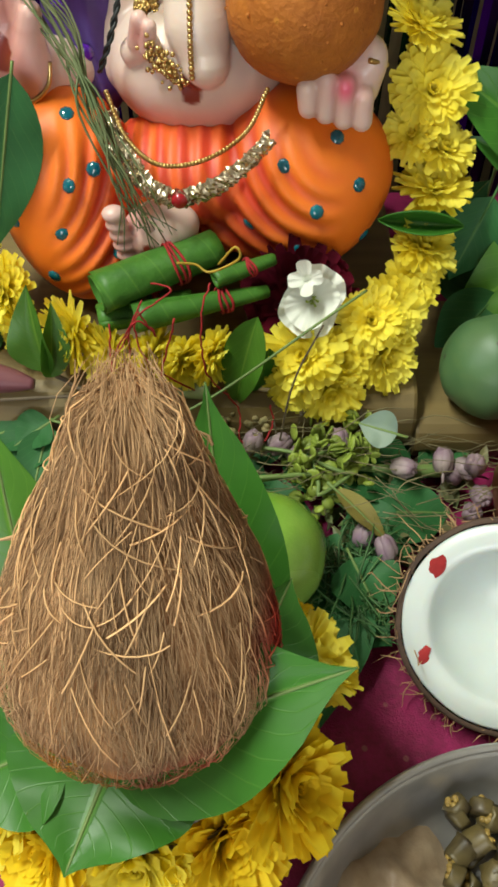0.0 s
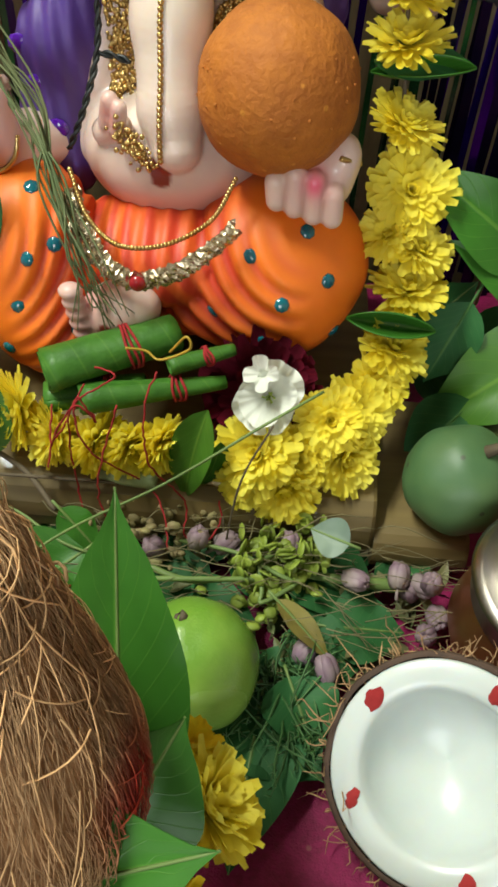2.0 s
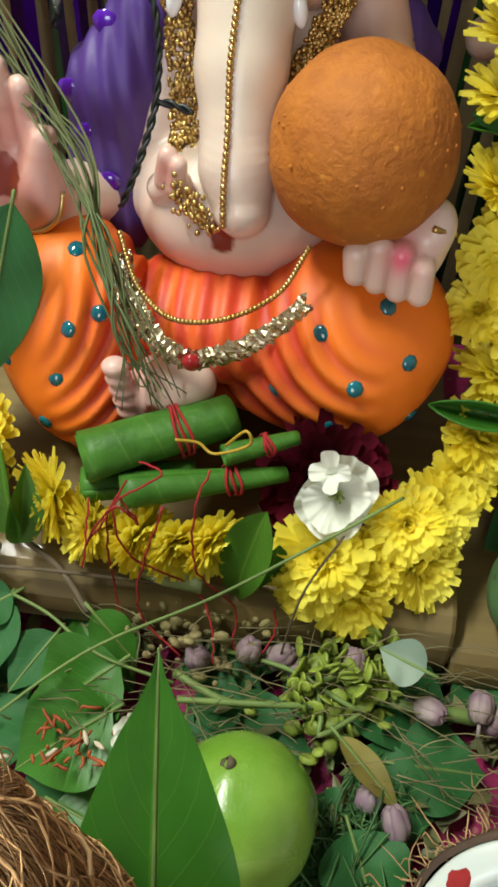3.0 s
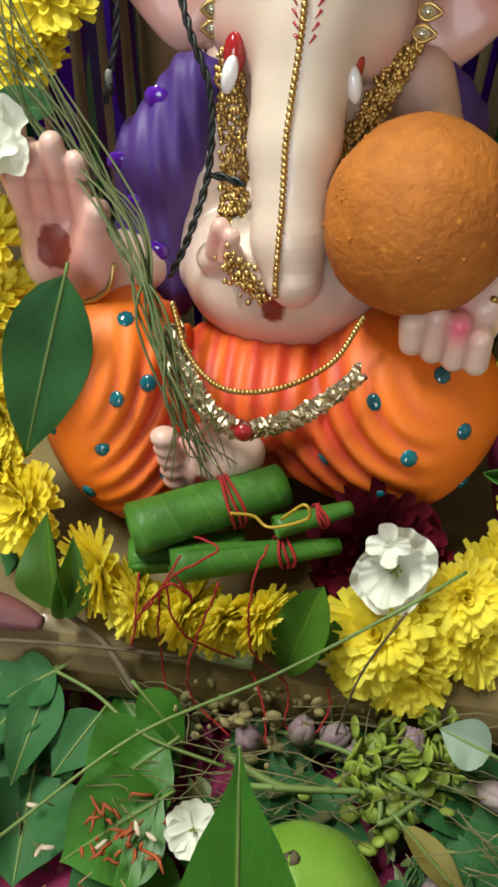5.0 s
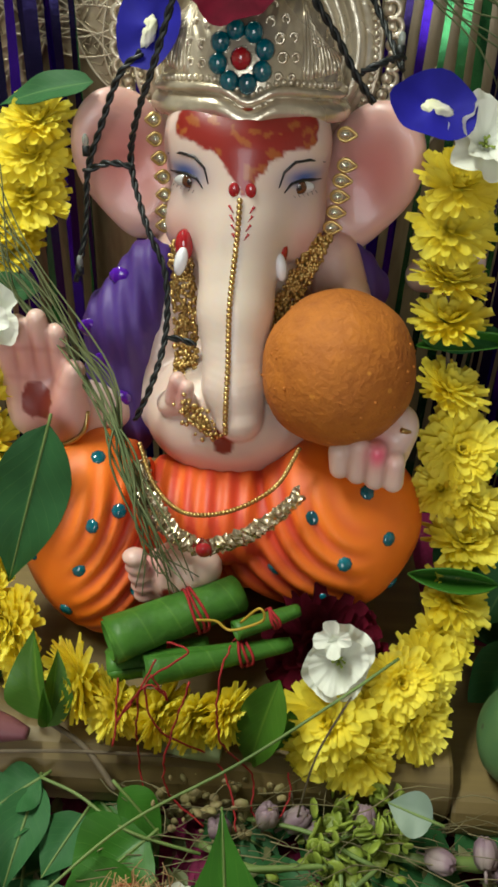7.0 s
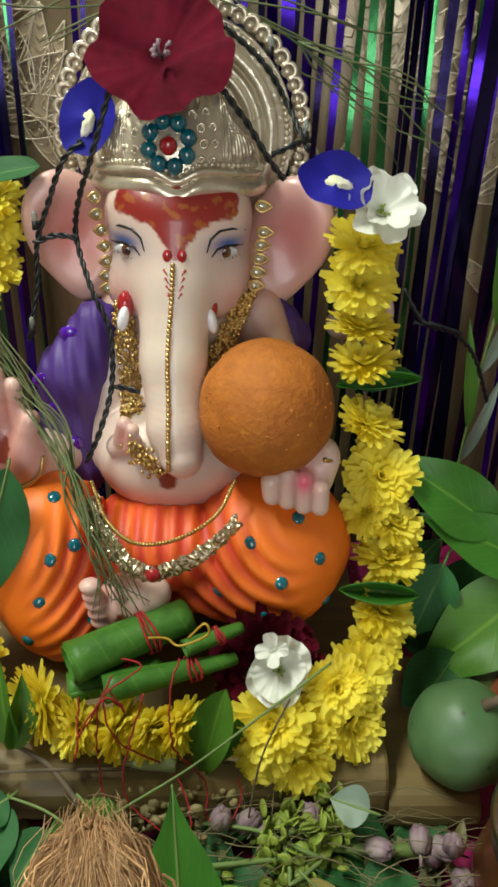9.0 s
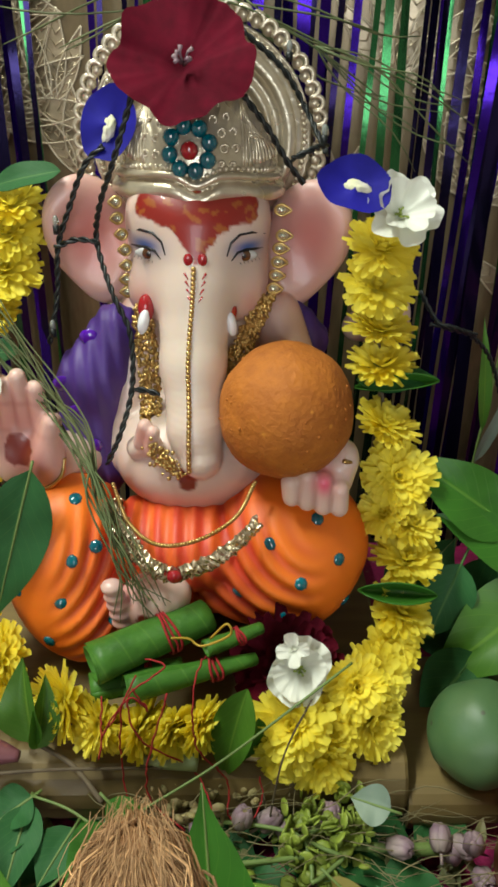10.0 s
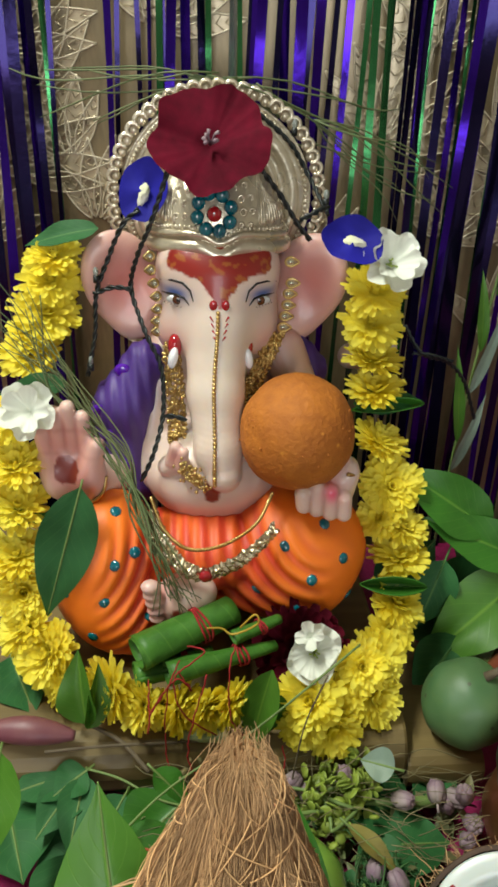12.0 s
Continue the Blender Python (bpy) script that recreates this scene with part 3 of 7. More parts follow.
def drop_on(field, x, z, y0=0.34):
    """Where a line in +y at (x, z) first meets a skin."""
    ys = np.linspace(y0, 0.53, 400)
    P = np.stack([np.full_like(ys, x), ys, np.full_like(ys, z)], -1)
    k = np.argmax(field(P) < 0)
    return float(ys[k])


SIGHT = Vector((-0.011, 0.03, 0.414))


def meet(field, p):
    """Where the line from a raised point in front through p first meets a skin."""
    d = (Vector(p) - SIGHT).normalized()
    ts = np.linspace(-0.06, 0.08, 700)
    P = np.array(p)[None] + ts[:, None] * np.array(d)[None]
    k = np.argmax(field(P) < 0)
    return Vector([float(c) for c in P[k]])


# halo scallops, ear studs
for k in range(37):
    a = radians(-28 + 236 * k / 36)
    ca, sa = math.cos(a), math.sin(a)
    cx, cz = -0.0235 + 0.0730 * ca, 0.352 + 0.0730 * sa
    lobe = [(cx + 0.0046 * (math.cos(b) * ca - math.sin(b) * sa * 0.95), 0.5165, cz + 0.0046 * (math.cos(b) * sa + math.sin(b) * ca * 0.95)) for b in np.linspace(-2.1, 2.1, 11)]
    tube(statue, lobe, 0.0017, 6, 2)
    ball(statue, (cx - 0.0006 * ca, 0.518, cz - 0.0006 * sa), (0.0036, 0.0026, 0.0036), 8, 6, 2)
    for j in (-0.5, 0.5):
        aj = a + radians(236 / 36) * j * 0.5
        ball(statue, (-0.0235 + 0.0640 * math.cos(aj), 0.5145, 0.352 + 0.0640 * math.sin(aj)), 0.0017, 7, 5, 2)


def teardrop(c, ln, w, side):
    """A gold-rimmed mirror drop whose point looks outwards."""
    rim = []
    for b in np.linspace(0, 2 * math.pi, 17):
        px = math.cos(b)
        rim.append(Vector(c) + Vector((side * ln * (px * 0.45 + 0.12 * max(0, px) ** 3), -0.0012 - 0.0006 * px, w * 0.5 * math.sin(b) * (1 - 0.55 * max(0, px) ** 1.5))))
    tube(statue, rim, 0.0008, 6, 13, caps=False)
    ball(statue, c, (ln * 0.43, 0.0022, w * 0.43), 10, 7, 2)
    ball(statue, (c[0] - side * 0.0006, c[1] - 0.0014, c[2]), (ln * 0.27, 0.0018, w * 0.30), 9, 6, 9)


for x, z in ((0.0240, 0.3255), (0.0255, 0.3110), (0.0240, 0.3035), (0.0235, 0.2955), (0.0225, 0.2875), (0.0215, 0.2795)):
    teardrop((x, 0.4525, z), 0.0090, 0.0064, 1)
for x, z in ((-0.0700, 0.3275), (-0.0695, 0.3185), (-0.0675, 0.3095), (-0.0660, 0.3005), (-0.0655, 0.2915), (-0.0660, 0.2830), (-0.0660, 0.2755)):
    teardrop((x, 0.4535, z), 0.0068, 0.0062, -1)
# crown jewel
jy = drop_on(gilt_field, -0.028, 0.358) - 0.0012
for k in range(8):
    a = 2 * math.pi * k / 8 + 0.3
    sx, sz = -0.028 + 0.0112 * math.cos(a), 0.3575 + 0.0112 * math.sin(a)
    ball(statue, (sx, drop_on(gilt_field, sx, sz) - 0.0022, sz), (0.0048, 0.0032, 0.0048), 8, 6, 4)
ball(statue, (-0.028, jy - 0.0022, 0.357), (0.0050, 0.0032, 0.0050), 8, 6, 5)
# raised ornament of the crown: small scrolls round the jewel, combed ribs at the sides
for n, ring, r in ((15, 0.0190, 0.0026), (19, 0.0250, 0.0022)):
    for k in range(n):
        a = 2 * math.pi * k / n
        sx, sz = -0.028 + ring * math.cos(a), 0.3575 + ring * 0.98 * math.sin(a)
        if 0.3455 < sz < 0.386:
            sy = drop_on(gilt_field, sx, sz) - 0.0004
            tube(statue, [(sx + r * math.cos(b) * (1 - 0.05 * b), sy - 0.0003 * b / 6, sz + r * math.sin(b) * (1 - 0.05 * b)) for b in np.linspace(a, a + 7.5, 14)], 0.0008, 5, 2)
for s in (-1, 1):
    for k in range(13):
        pts = []
        for u in np.linspace(0, 1, 9):
            sx = -0.026 + s * (0.0245 + 0.0005 * k + (0.003 + 0.00145 * k) * math.sin(0.5 * math.pi * u))
            sz = 0.3850 - 0.0018 * k - (0.0370 - 0.0020 * k) * u
            if abs(sx + 0.024) < 0.0450 and sz > 0.3455:
                pts.append((sx, drop_on(gilt_field, sx, sz) - 0.0004, sz))
        if len(pts) > 2:
            tube(statue, pts, 0.00085, 5, 2)
for k in range(34):
    sx = -0.024 + 0.0445 * math.sin(-1.35 + 2.7 * k / 33)
    sz = 0.3485 - 0.006 * math.exp(-((sx + 0.024) / 0.009) ** 2) - 0.004 * ((sx + 0.024) / 0.04) ** 2
    ball(statue, (sx, drop_on(gilt_field, sx, sz) - 0.0005, sz), 0.0017, 7, 5, 2)
# stones on the lower cloth
for x, z in ((-0.095, 0.142), (-0.104, 0.110), (-0.129, 0.120), (-0.080, 0.153), (-0.073, 0.098), (-0.114, 0.079), (-0.089, 0.186), (0.061, 0.145), (0.040, 0.126),
             (0.002, 0.119), (0.020, 0.156), (0.031, 0.100), (0.046, 0.174), (0.067, 0.114)):
    p = meet(orange_field, (x, 0.365, z))
    e = 0.0006
    nrm = Vector([float(orange_field(np.array([p + Vector(q)]))[0] - orange_field(np.array([p - Vector(q)]))[0]) for q in ((e, 0, 0), (0, e, 0), (0, 0, e))]).normalized()
    ball(statue, p, (0.0043, 0.0043, 0.0018), 8, 6, 4, m=frame_at((0, 0, 0), nrm).to_3x3())
for x, z in ((-0.091, 0.245), (-0.108, 0.218), (-0.1, 0.2), (0.040, 0.243), (-0.09, 0.18)):
    y = drop_on(purple_field, x, z)
    ball(statue, (x, y, z), (0.0062, 0.0018, 0.0055), 6, 5, 10)
# eyes, brows, painted trunk mark, tusks
for x, s in ((-0.0520, -1), (0.0035, 1)):
    z = 0.3015
    y = drop_on(skin_field, x, z)
    ball(statue, (x, y + 0.0008, z), (0.0072, 0.0022, 0.0033), 14, 8, 6)
    ball(statue, (x - s * 0.0004, y - 0.0004, z), (0.0039, 0.0018, 0.0034), 12, 8, 7)
    ball(statue, (x - s * 0.0006, y - 0.0018, z), (0.0014, 0.0008, 0.0014), 8, 6, 3)
    # white speck on the pupil, a painted glint
    ball(statue, (x - s * 0.0012, y - 0.0026, z + 0.0008), 0.0005, 6, 4, 6)

    def on_skin(u, w):
        px, pz = x + s * u, z + w
        return (px, drop_on(skin_field, px, pz) - 0.0004, pz)
    tube(statue, [on_skin(u, w) for u, w in ((-0.0078, -0.0014), (-0.0046, 0.0026), (0.0005, 0.0036), (0.0055, 0.0028), (0.0105, 0.0016))], [0.0003, 0.0008, 0.001, 0.0009, 0.0003], 5, 3)
    tube(statue, [on_skin(u, w) for u, w in ((-0.0105, 0.0015), (-0.0085, 0.0085), (-0.0035, 0.0128), (0.0035, 0.0132), (0.0115, 0.0102))], [0.0003, 0.0007, 0.0009, 0.0008, 0.0003], 5, 3)
    for k in range(6):
        u = -0.003 + 0.0022 * k
        tube(statue, [on_skin(u, -0.0034), on_skin(u + 0.0009, -0.0050)], 0.00016, 4, 3)
    tx = -0.0295 + s * 0.0255
    ball(statue, (tx, 0.434, 0.2635), (0.0034, 0.0045, 0.0078), 12, 10, 11, m=Matrix.Rotation(radians(s * -12), 3, "Y"))
    ball(statue, (tx - s * 0.0012, 0.440, 0.2700), (0.0050, 0.006, 0.0085), 12, 10, 5)
for s in (-1, 1):
    for k in range(4):
        z = 0.2925 - 0.004 * k
        px = -0.0245 + s * (0.0018 + 0.0007 * (3 - k))
        tube(statue, [(px, drop_on(skin_field, px, z) - 0.0002, z), (px + s * 0.0022, drop_on(skin_field, px + s * 0.0022, z + 0.003) - 0.0002, z + 0.003)], [0.0003, 0.0008], 5, 5)
for sx in (-0.0285, -0.0205):
    ball(statue, (sx, drop_on(skin_field, sx, 0.3025) - 0.0004, 0.3025), (0.0028, 0.0014, 0.0036), 10, 7, 5)
# garland-like waist band of crumpled gilt, and neck filigree
band = spline([(-0.073, 0.380, 0.176), (-0.064, 0.366, 0.160), (-0.051, 0.357, 0.147), (-0.036, 0.353, 0.143), (-0.018, 0.357, 0.146), (0.0005, 0.362, 0.158), (0.0140, 0.371, 0.168)], 14)
rg = random.Random(3)
v, f = [], []
for i, p in enumerate(band):
    d = (band[min(i + 1, len(band) - 1)] - band[max(i - 1, 0)]).normalized()
    up = d.cross(Vector((0, 1, 0))).normalized() * -1
    for k in range(7):
        s = -1 + 2 * k / 6
        v.append(p + up * s * (0.0075 - 0.0035 * i / len(band)) + Vector((rg.uniform(-0.0012, 0.0012), -0.0025 * (1 - s * s) + rg.uniform(-0.0014, 0.0014), rg.uniform(-0.001, 0.001))))
f = [(i * 7 + k, i * 7 + k + 1, i * 7 + k + 8, i * 7 + k + 7) for i in range(len(band) - 1) for k in range(6)]
statue.add(v, f, 12)
# bangles, the small curled hand under the trunk and its gilt tassel
tube(statue, spline([(-0.1005, 0.3985, 0.192), (-0.1030, 0.3960, 0.181), (-0.1120, 0.3965, 0.1725), (-0.1250, 0.3995, 0.170)], 6), 0.0013, 6, 13)
tube(statue, spline([(0.0605, 0.380, 0.203), (0.0660, 0.383, 0.2005), (0.0710, 0.390, 0.196)], 6), 0.0014, 6, 13)
for k in range(120):
    u = rg.random()
    ball(statue, (-0.0500 + 0.016 * u + rg.gauss(0, 0.0028), 0.3985 - 0.003 * u + rg.uniform(-0.001, 0.001), 0.1985 - 0.0145 * u + rg.gauss(0, 0.0028)), rg.uniform(0.0009, 0.0016), 5, 4, 13)
ball(statue, (-0.0345, 0.3505, 0.1430), (0.0045, 0.003, 0.0045), 12, 8, 5)
for side in (-1, 1):
    run = [(-0.0570, 0.444, 0.270), (-0.0540, 0.440, 0.240), (-0.0530, 0.438, 0.212), (-0.0525, 0.430, 0.200)] if side < 0 else [(0.0160, 0.452, 0.275), (0.0100, 0.449, 0.260), (0.0020, 0.446, 0.242), (-0.0060, 0.440, 0.226)]
    for i, p in enumerate(spline(run, 22)):
        for k in range(8):
            q = p + Vector((rg.uniform(-0.0062, 0.0062), rg.uniform(-0.002, 0.001), rg.uniform(-0.002, 0.002)))
            ball(statue, q, rg.uniform(0.0009, 0.0017), 5, 4, 13)
STATUEMATS = [SKIN, CLOTHPAINT, GILT, BLACK, TEAL, RUBY, EYEWHITE, IRIS, material("blue_eye_paint", (0.03, 0.11, 0.35), None, 0.4),
              material("mirror_stud", (0.6, 0.62, 0.5), None, 0.1, metal=0.8), material("violet_foil_stone", (0.10, 0.01, 0.42), (0.05, 0.0, 0.22), 0.15, coat=0.8), TUSK, FOIL, GOLDCHAIN]
ob = put("deity_statue", statue, STATUEMATS, paint=True)
ob.data.polygons.foreach_set("use_smooth", [i != 12 for i in statue.m])
tagged(ob, label="painted plaster elephant-headed statue in orange with gilt crown", category="statue")

# thin hanging bead chain on the trunk, and one at the waist
g = Geo()
zs = np.linspace(0.298, 0.188, 46)
for i, z in enumerate(zs):
    x = -0.0255 - 0.0025 * math.sin(math.pi * min(1, i / 45 * 0.8)) + 0.0004 * math.sin(i * 0.25)
    ball(g, (x, drop_on(skin_field, x, z) - 0.0012, z), 0.00155, 8, 6)
tagged(put("bead_chain", g, GOLDCHAIN), label="thin gold bead chain down the statue's trunk", category="chain")
g = Geo()
for p in spline([(-0.070, 0.378, 0.187), (-0.061, 0.368, 0.168), (-0.045, 0.362, 0.157), (-0.022, 0.366, 0.157), (0.0, 0.374, 0.168), (0.011, 0.382, 0.187)], 13):
    yy = min(p.y, drop_on(lambda P: np.minimum(orange_field(P), skin_field(P)), p.x, p.z) - 0.002)
    ball(g, (p.x, yy, p.z), 0.0014, 7, 5)
tagged(put("bead_chain", g, GOLDCHAIN), label="gold bead chain draped round the statue's waist", category="chain")


# ---------- more materials ----------
YELLOW = material("yellow_petals", (0.96, 0.89, 0.15), (0.94, 0.81, 0.06), 0.6, scale=90, island=0.07, through_light=0.45, spec=0.2)
DEEPYELLOW = material("deep_yellow_petals", (0.93, 0.78, 0.045), (0.91, 0.64, 0.015), 0.6, scale=90, island=0.08, through_light=0.42, spec=0.2)
WHITEPETAL = material("white_petals", (0.82, 0.84, 0.76), (0.74, 0.77, 0.66), 0.5, scale=60, through_light=0.2)
CREAM = material("pale_yellow_throat", (0.72, 0.74, 0.42), (0.62, 0.60, 0.55), 0.5, scale=90)
MAROON = material("maroon_velvet_petals", (0.100, 0.0016, 0.012), (0.05, 0.0008, 0.006), 0.8, scale=120, bump=0.3, island=0.2, spec=0.15)
BLUEPETAL = material("deep_blue_petals", (0.016, 0.014, 0.30), (0.008, 0.007, 0.17), 0.6, scale=70, spec=0.2, bump=0.1)
LEAF = material("fresh_green_leaf", (0.046, 0.18, 0.018), (0.030, 0.125, 0.012), 0.36, spec=0.35, scale=50, veins=0.30, bump=0.25, through_light=0.12)
ROLLEAF = material("rolled_betel_leaf", (0.060, 0.19, 0.022), (0.030, 0.115, 0.012), 0.42, spec=0.35, scale=120, veins=0.45, bump=0.5, bscale=260, through_light=0.08)
BRIGHTLEAF = material("bright_green_leaf", (0.080, 0.225, 0.020), (0.055, 0.17, 0.016), 0.36, scale=50, veins=0.30, bump=0.2, through_light=0.2)
DARKLEAF = material("dark_green_leaf", (0.028, 0.120, 0.034), (0.018, 0.080, 0.022), 0.5, spec=0.18, scale=45, veins=0.30, bump=0.25)
DRYLEAF = material("dry_olive_leaf", (0.22, 0.19, 0.035), (0.15, 0.12, 0.03), 0.5, scale=60, veins=0.3, bump=0.3)
GREYLEAF = material("grey_green_petal", (0.20, 0.27, 0.20), (0.14, 0.20, 0.15), 0.5, scale=60, bump=0.3)
STEM = material("pale_green_stem", (0.16, 0.24, 0.06), (0.10, 0.16, 0.04), 0.5, scale=80, bump=0.2)
GRASS = material("grass_blades", (0.085, 0.13, 0.045), (0.13, 0.15, 0.06), 0.5, scale=50, island=0.3)
TWIG = material("dry_twig", (0.13, 0.10, 0.06), (0.08, 0.06, 0.035), 0.7, scale=90, bump=0.4)
HERB = material("herb_seed_leaves", (0.33, 0.42, 0.06), (0.22, 0.31, 0.04), 0.45, scale=90, island=0.35, through_light=0.15)
LILAC = material("lilac_buds", (0.22, 0.13, 0.19), (0.34, 0.28, 0.25), 0.5, scale=90, island=0.2, bump=0.2)
WINE = material("wine_bud", (0.13, 0.03, 0.055), (0.20, 0.08, 0.08), 0.4, scale=60, bump=0.2)
THREAD = material("red_cotton_thread", (0.36, 0.012, 0.015), (0.26, 0.008, 0.01), 0.7, scale=300, bump=0.5)
GOLDTHREAD = material("yellow_gold_thread", (0.45, 0.30, 0.03), None, 0.5, scale=300)
LIME = material("lime_peel", (0.13, 0.29, 0.028), (0.25, 0.42, 0.07), 0.18, coat=0.25, scale=45, bump=0.25, bscale=700, rough2=0.35)
MANGO = material("green_mango_peel", (0.050, 0.125, 0.048), (0.090, 0.160, 0.055), 0.42, scale=30, bump=0.12, bscale=300, spots=(55, 0.10, (0.05, 0.06, 0.03)))
APPLE = material("red_apple_peel", (0.17, 0.025, 0.018), (0.21, 0.10, 0.035), 0.32, scale=18, coat=0.12, stretch=(3, 3, 0.6))
SWEET = material("orange_crumb_sweet", (0.45, 0.145, 0.011), (0.31, 0.088, 0.006), 0.66, scale=130, bump=1.0, bscale=330, spots=(75, 0.12, (0.55, 0.215, 0.022)))
FIBRE = material("coconut_fibre", (0.54, 0.34, 0.17), (0.33, 0.185, 0.082), 0.8, scale=45, island=0.4, paint=True)
HUSK = material("coconut_husk", (0.46, 0.25, 0.105), (0.22, 0.105, 0.042), 0.9, scale=260, bump=1.0, bscale=900, stretch=(1, 1, 0.22), paint=True)
SHELL = material("coconut_shell", (0.075, 0.042, 0.024), (0.04, 0.022, 0.013), 0.7, scale=150, bump=0.8)
FLESH = material("coconut_flesh", (0.58, 0.64, 0.61), (0.53, 0.58, 0.55), 0.24, scale=30, bump=0.05, sss=0.2)
KUMKUM = material("red_powder", (0.32, 0.02, 0.02), (0.24, 0.012, 0.012), 0.85, scale=260, bump=0.8)
STEEL = material("scratched_steel", (0.50, 0.49, 0.46), (0.38, 0.37, 0.35), 0.30, metal=0.75, scale=80, bump=0.06, bscale=500, rough2=0.4)
SILVER = material("polished_silver_pot", (0.62, 0.60, 0.56), (0.5, 0.47, 0.42), 0.12, metal=1.0, scale=60, bump=0.3, bscale=120)
COPPER = material("copper_pot", (0.40, 0.155, 0.065), (0.30, 0.11, 0.05), 0.3, metal=0.9, scale=60, bump=0.1)
CLAY = material("orange_painted_clay", (0.72, 0.20, 0.045), (0.62, 0.15, 0.03), 0.42, scale=60, bump=0.2)
CARVED = material("carved_brown_clay", (0.28, 0.18, 0.095), (0.16, 0.10, 0.05), 0.5, scale=90, bump=0.5)
OKRA = material("cooked_okra", (0.125, 0.095, 0.032), (0.028, 0.019, 0.008), 0.4, scale=90, bump=0.5, island=0.4)
SEEDS = material("pale_okra_seed", (0.36, 0.25, 0.06), (0.24, 0.14, 0.03), 0.5, scale=120, bump=0.5, island=0.25)
MASH = material("pale_sweet_mash", (0.50, 0.39, 0.26), (0.28, 0.19, 0.11), 0.25, coat=0.4, scale=110, bump=0.8, bscale=150)
WIRE = material("dark_green_wire", (0.006, 0.010, 0.009), None, 0.4)
BULB = material("clear_led_bulb", (0.5, 0.55, 0.5), None, 0.08, trans=0.6)
FOILS = [material("violet_foil", (0.050, 0.010, 0.34), (0.020, 0.004, 0.15), 0.15, metal=0.9, scale=25, bump=0.3, bscale=60),
         material("green_foil", (0.055, 0.24, 0.085), (0.03, 0.15, 0.05), 0.17, metal=0.9, scale=25, bump=0.3, bscale=60),
         material("dark_foil", (0.012, 0.012, 0.05), (0.02, 0.01, 0.06), 0.15, metal=0.9, scale=25, bump=0.3, bscale=60),
         material("silver_foil", (0.42, 0.42, 0.42), (0.3, 0.3, 0.32), 0.2, metal=0.95, scale=25, bump=0.3, bscale=60)]


# ---------- flowers and leaves ----------
def mum(R, seed, full=1.0, flat=0.0, broad=0.128):
    """A chrysanthemum head of many curved petals; its axis is z."""
    r = random.Random(seed)
    g = Geo()
    layers = ((14, 7, 0.42), (32, 11, 0.62), (50, 15, 0.80), (66, 19, 0.95), (82, 21, 1.0), (100, 19, 0.95))
    if flat:
        layers = ((22, 7, 0.40), (46, 10, 0.60), (64, 13, 0.82), (78, 16, 1.0), (92, 16, 1.04), (104, 10, 0.90))
    for th, n, ln in layers:
        for k in range(int(n * full)):
            a = 2 * math.pi * (k + r.uniform(-0.3, 0.3)) / (n * full) + th
            t0 = radians(th + r.uniform(-9, 9))
            L, w = R * ln * r.uniform(0.85, 1.12), R * broad * r.uniform(0.75, 1.25)
            rad, side = Vector((math.cos(a), math.sin(a), 0)), Vector((-math.sin(a), math.cos(a), 0))
            p = rad * R * 0.05
            v, uv = [], []
            bend = radians(r.uniform(5, 40))
            tw = r.uniform(-0.35, 0.35)
            for i in range(5):
                u = i / 4
                t = t0 - bend * u * 0.6
                d = rad * math.sin(t) + Vector((0, 0, 1)) * math.cos(t)
                up = rad * -math.cos(t) + Vector((0, 0, 1)) * math.sin(t)
                if i:
                    p = p + d * (L / 4)
                ww = w * (0.40, 0.75, 1.0, 1.02, 0.66)[i]
                sd = (side * math.cos(tw * u) + up * math.sin(tw * u))
                v += [p - sd * ww + up * ww * 0.45, p, p + sd * ww + up * ww * 0.45]
            f = []
            for i in range(4):
                b = 3 * i
                f += [(b, b + 1, b + 4, b + 3), (b + 1, b + 2, b + 5, b + 4)]
            g.add(v, f)
    ball(g, (0, 0, -R * 0.16), (R * 0.22, R * 0.22, R * 0.22), 8, 6)
    return g


def blade(L, W, cup=0.25, droop=0.3, point=1.6, wave=0.05, seed=0, n=14, notch=0.0, thick=0.0004, belly=0.75):
    """A leaf along +x, its face towards +z: a midrib fold, a pointed tip, a wavy margin and some thickness."""
    r = random.Random(seed)
    ph = r.uniform(0, 6)
    top, uv = [], []
    cols = (-1, -0.66, -0.33, 0, 0.33, 0.66, 1)
    for i in range(n + 1):
        u = i / n
        prof = (math.sin(math.pi * u ** belly) ** 0.85) * (1 - 0.25 * u ** 3) if u < 1 else 0
        prof = max(prof, 0.03 if i == 0 else 0.0)
        if u > 0.78:
            prof *= max(0.0, (1 - u) / 0.22) ** (0.35 * point - 0.3) if point > 1 else 1
        for c in cols:
            w = W * 0.5 * prof * c
            a = droop * u
            x = L * (math.sin(a) / droop if abs(droop) > 1e-3 else u)
            z = -L * ((1 - math.cos(a)) / droop if abs(droop) > 1e-3 else 0)
            z += cup * abs(w) + wave * W * prof * abs(c) * math.sin(u * 11 + ph + c) - (0.012 * W if c == 0 else 0)
            top.append(Vector((x, w, z)))
            uv.append((u, c))
    m = len(cols)
    f = [(i * m + k, i * m + k + 1, (i + 1) * m + k + 1, (i + 1) * m + k)[::-1] for i in range(n) for k in range(m - 1)]
    low = [p - Vector((0, 0, thick)) for p in top]
    k0 = len(top)
    f2 = [tuple(k0 + q for q in face[::-1]) for face in f]
    g = Geo()
    g.add(top + low, f + f2, 0, (1, 1, 1), uv + uv)
    return g


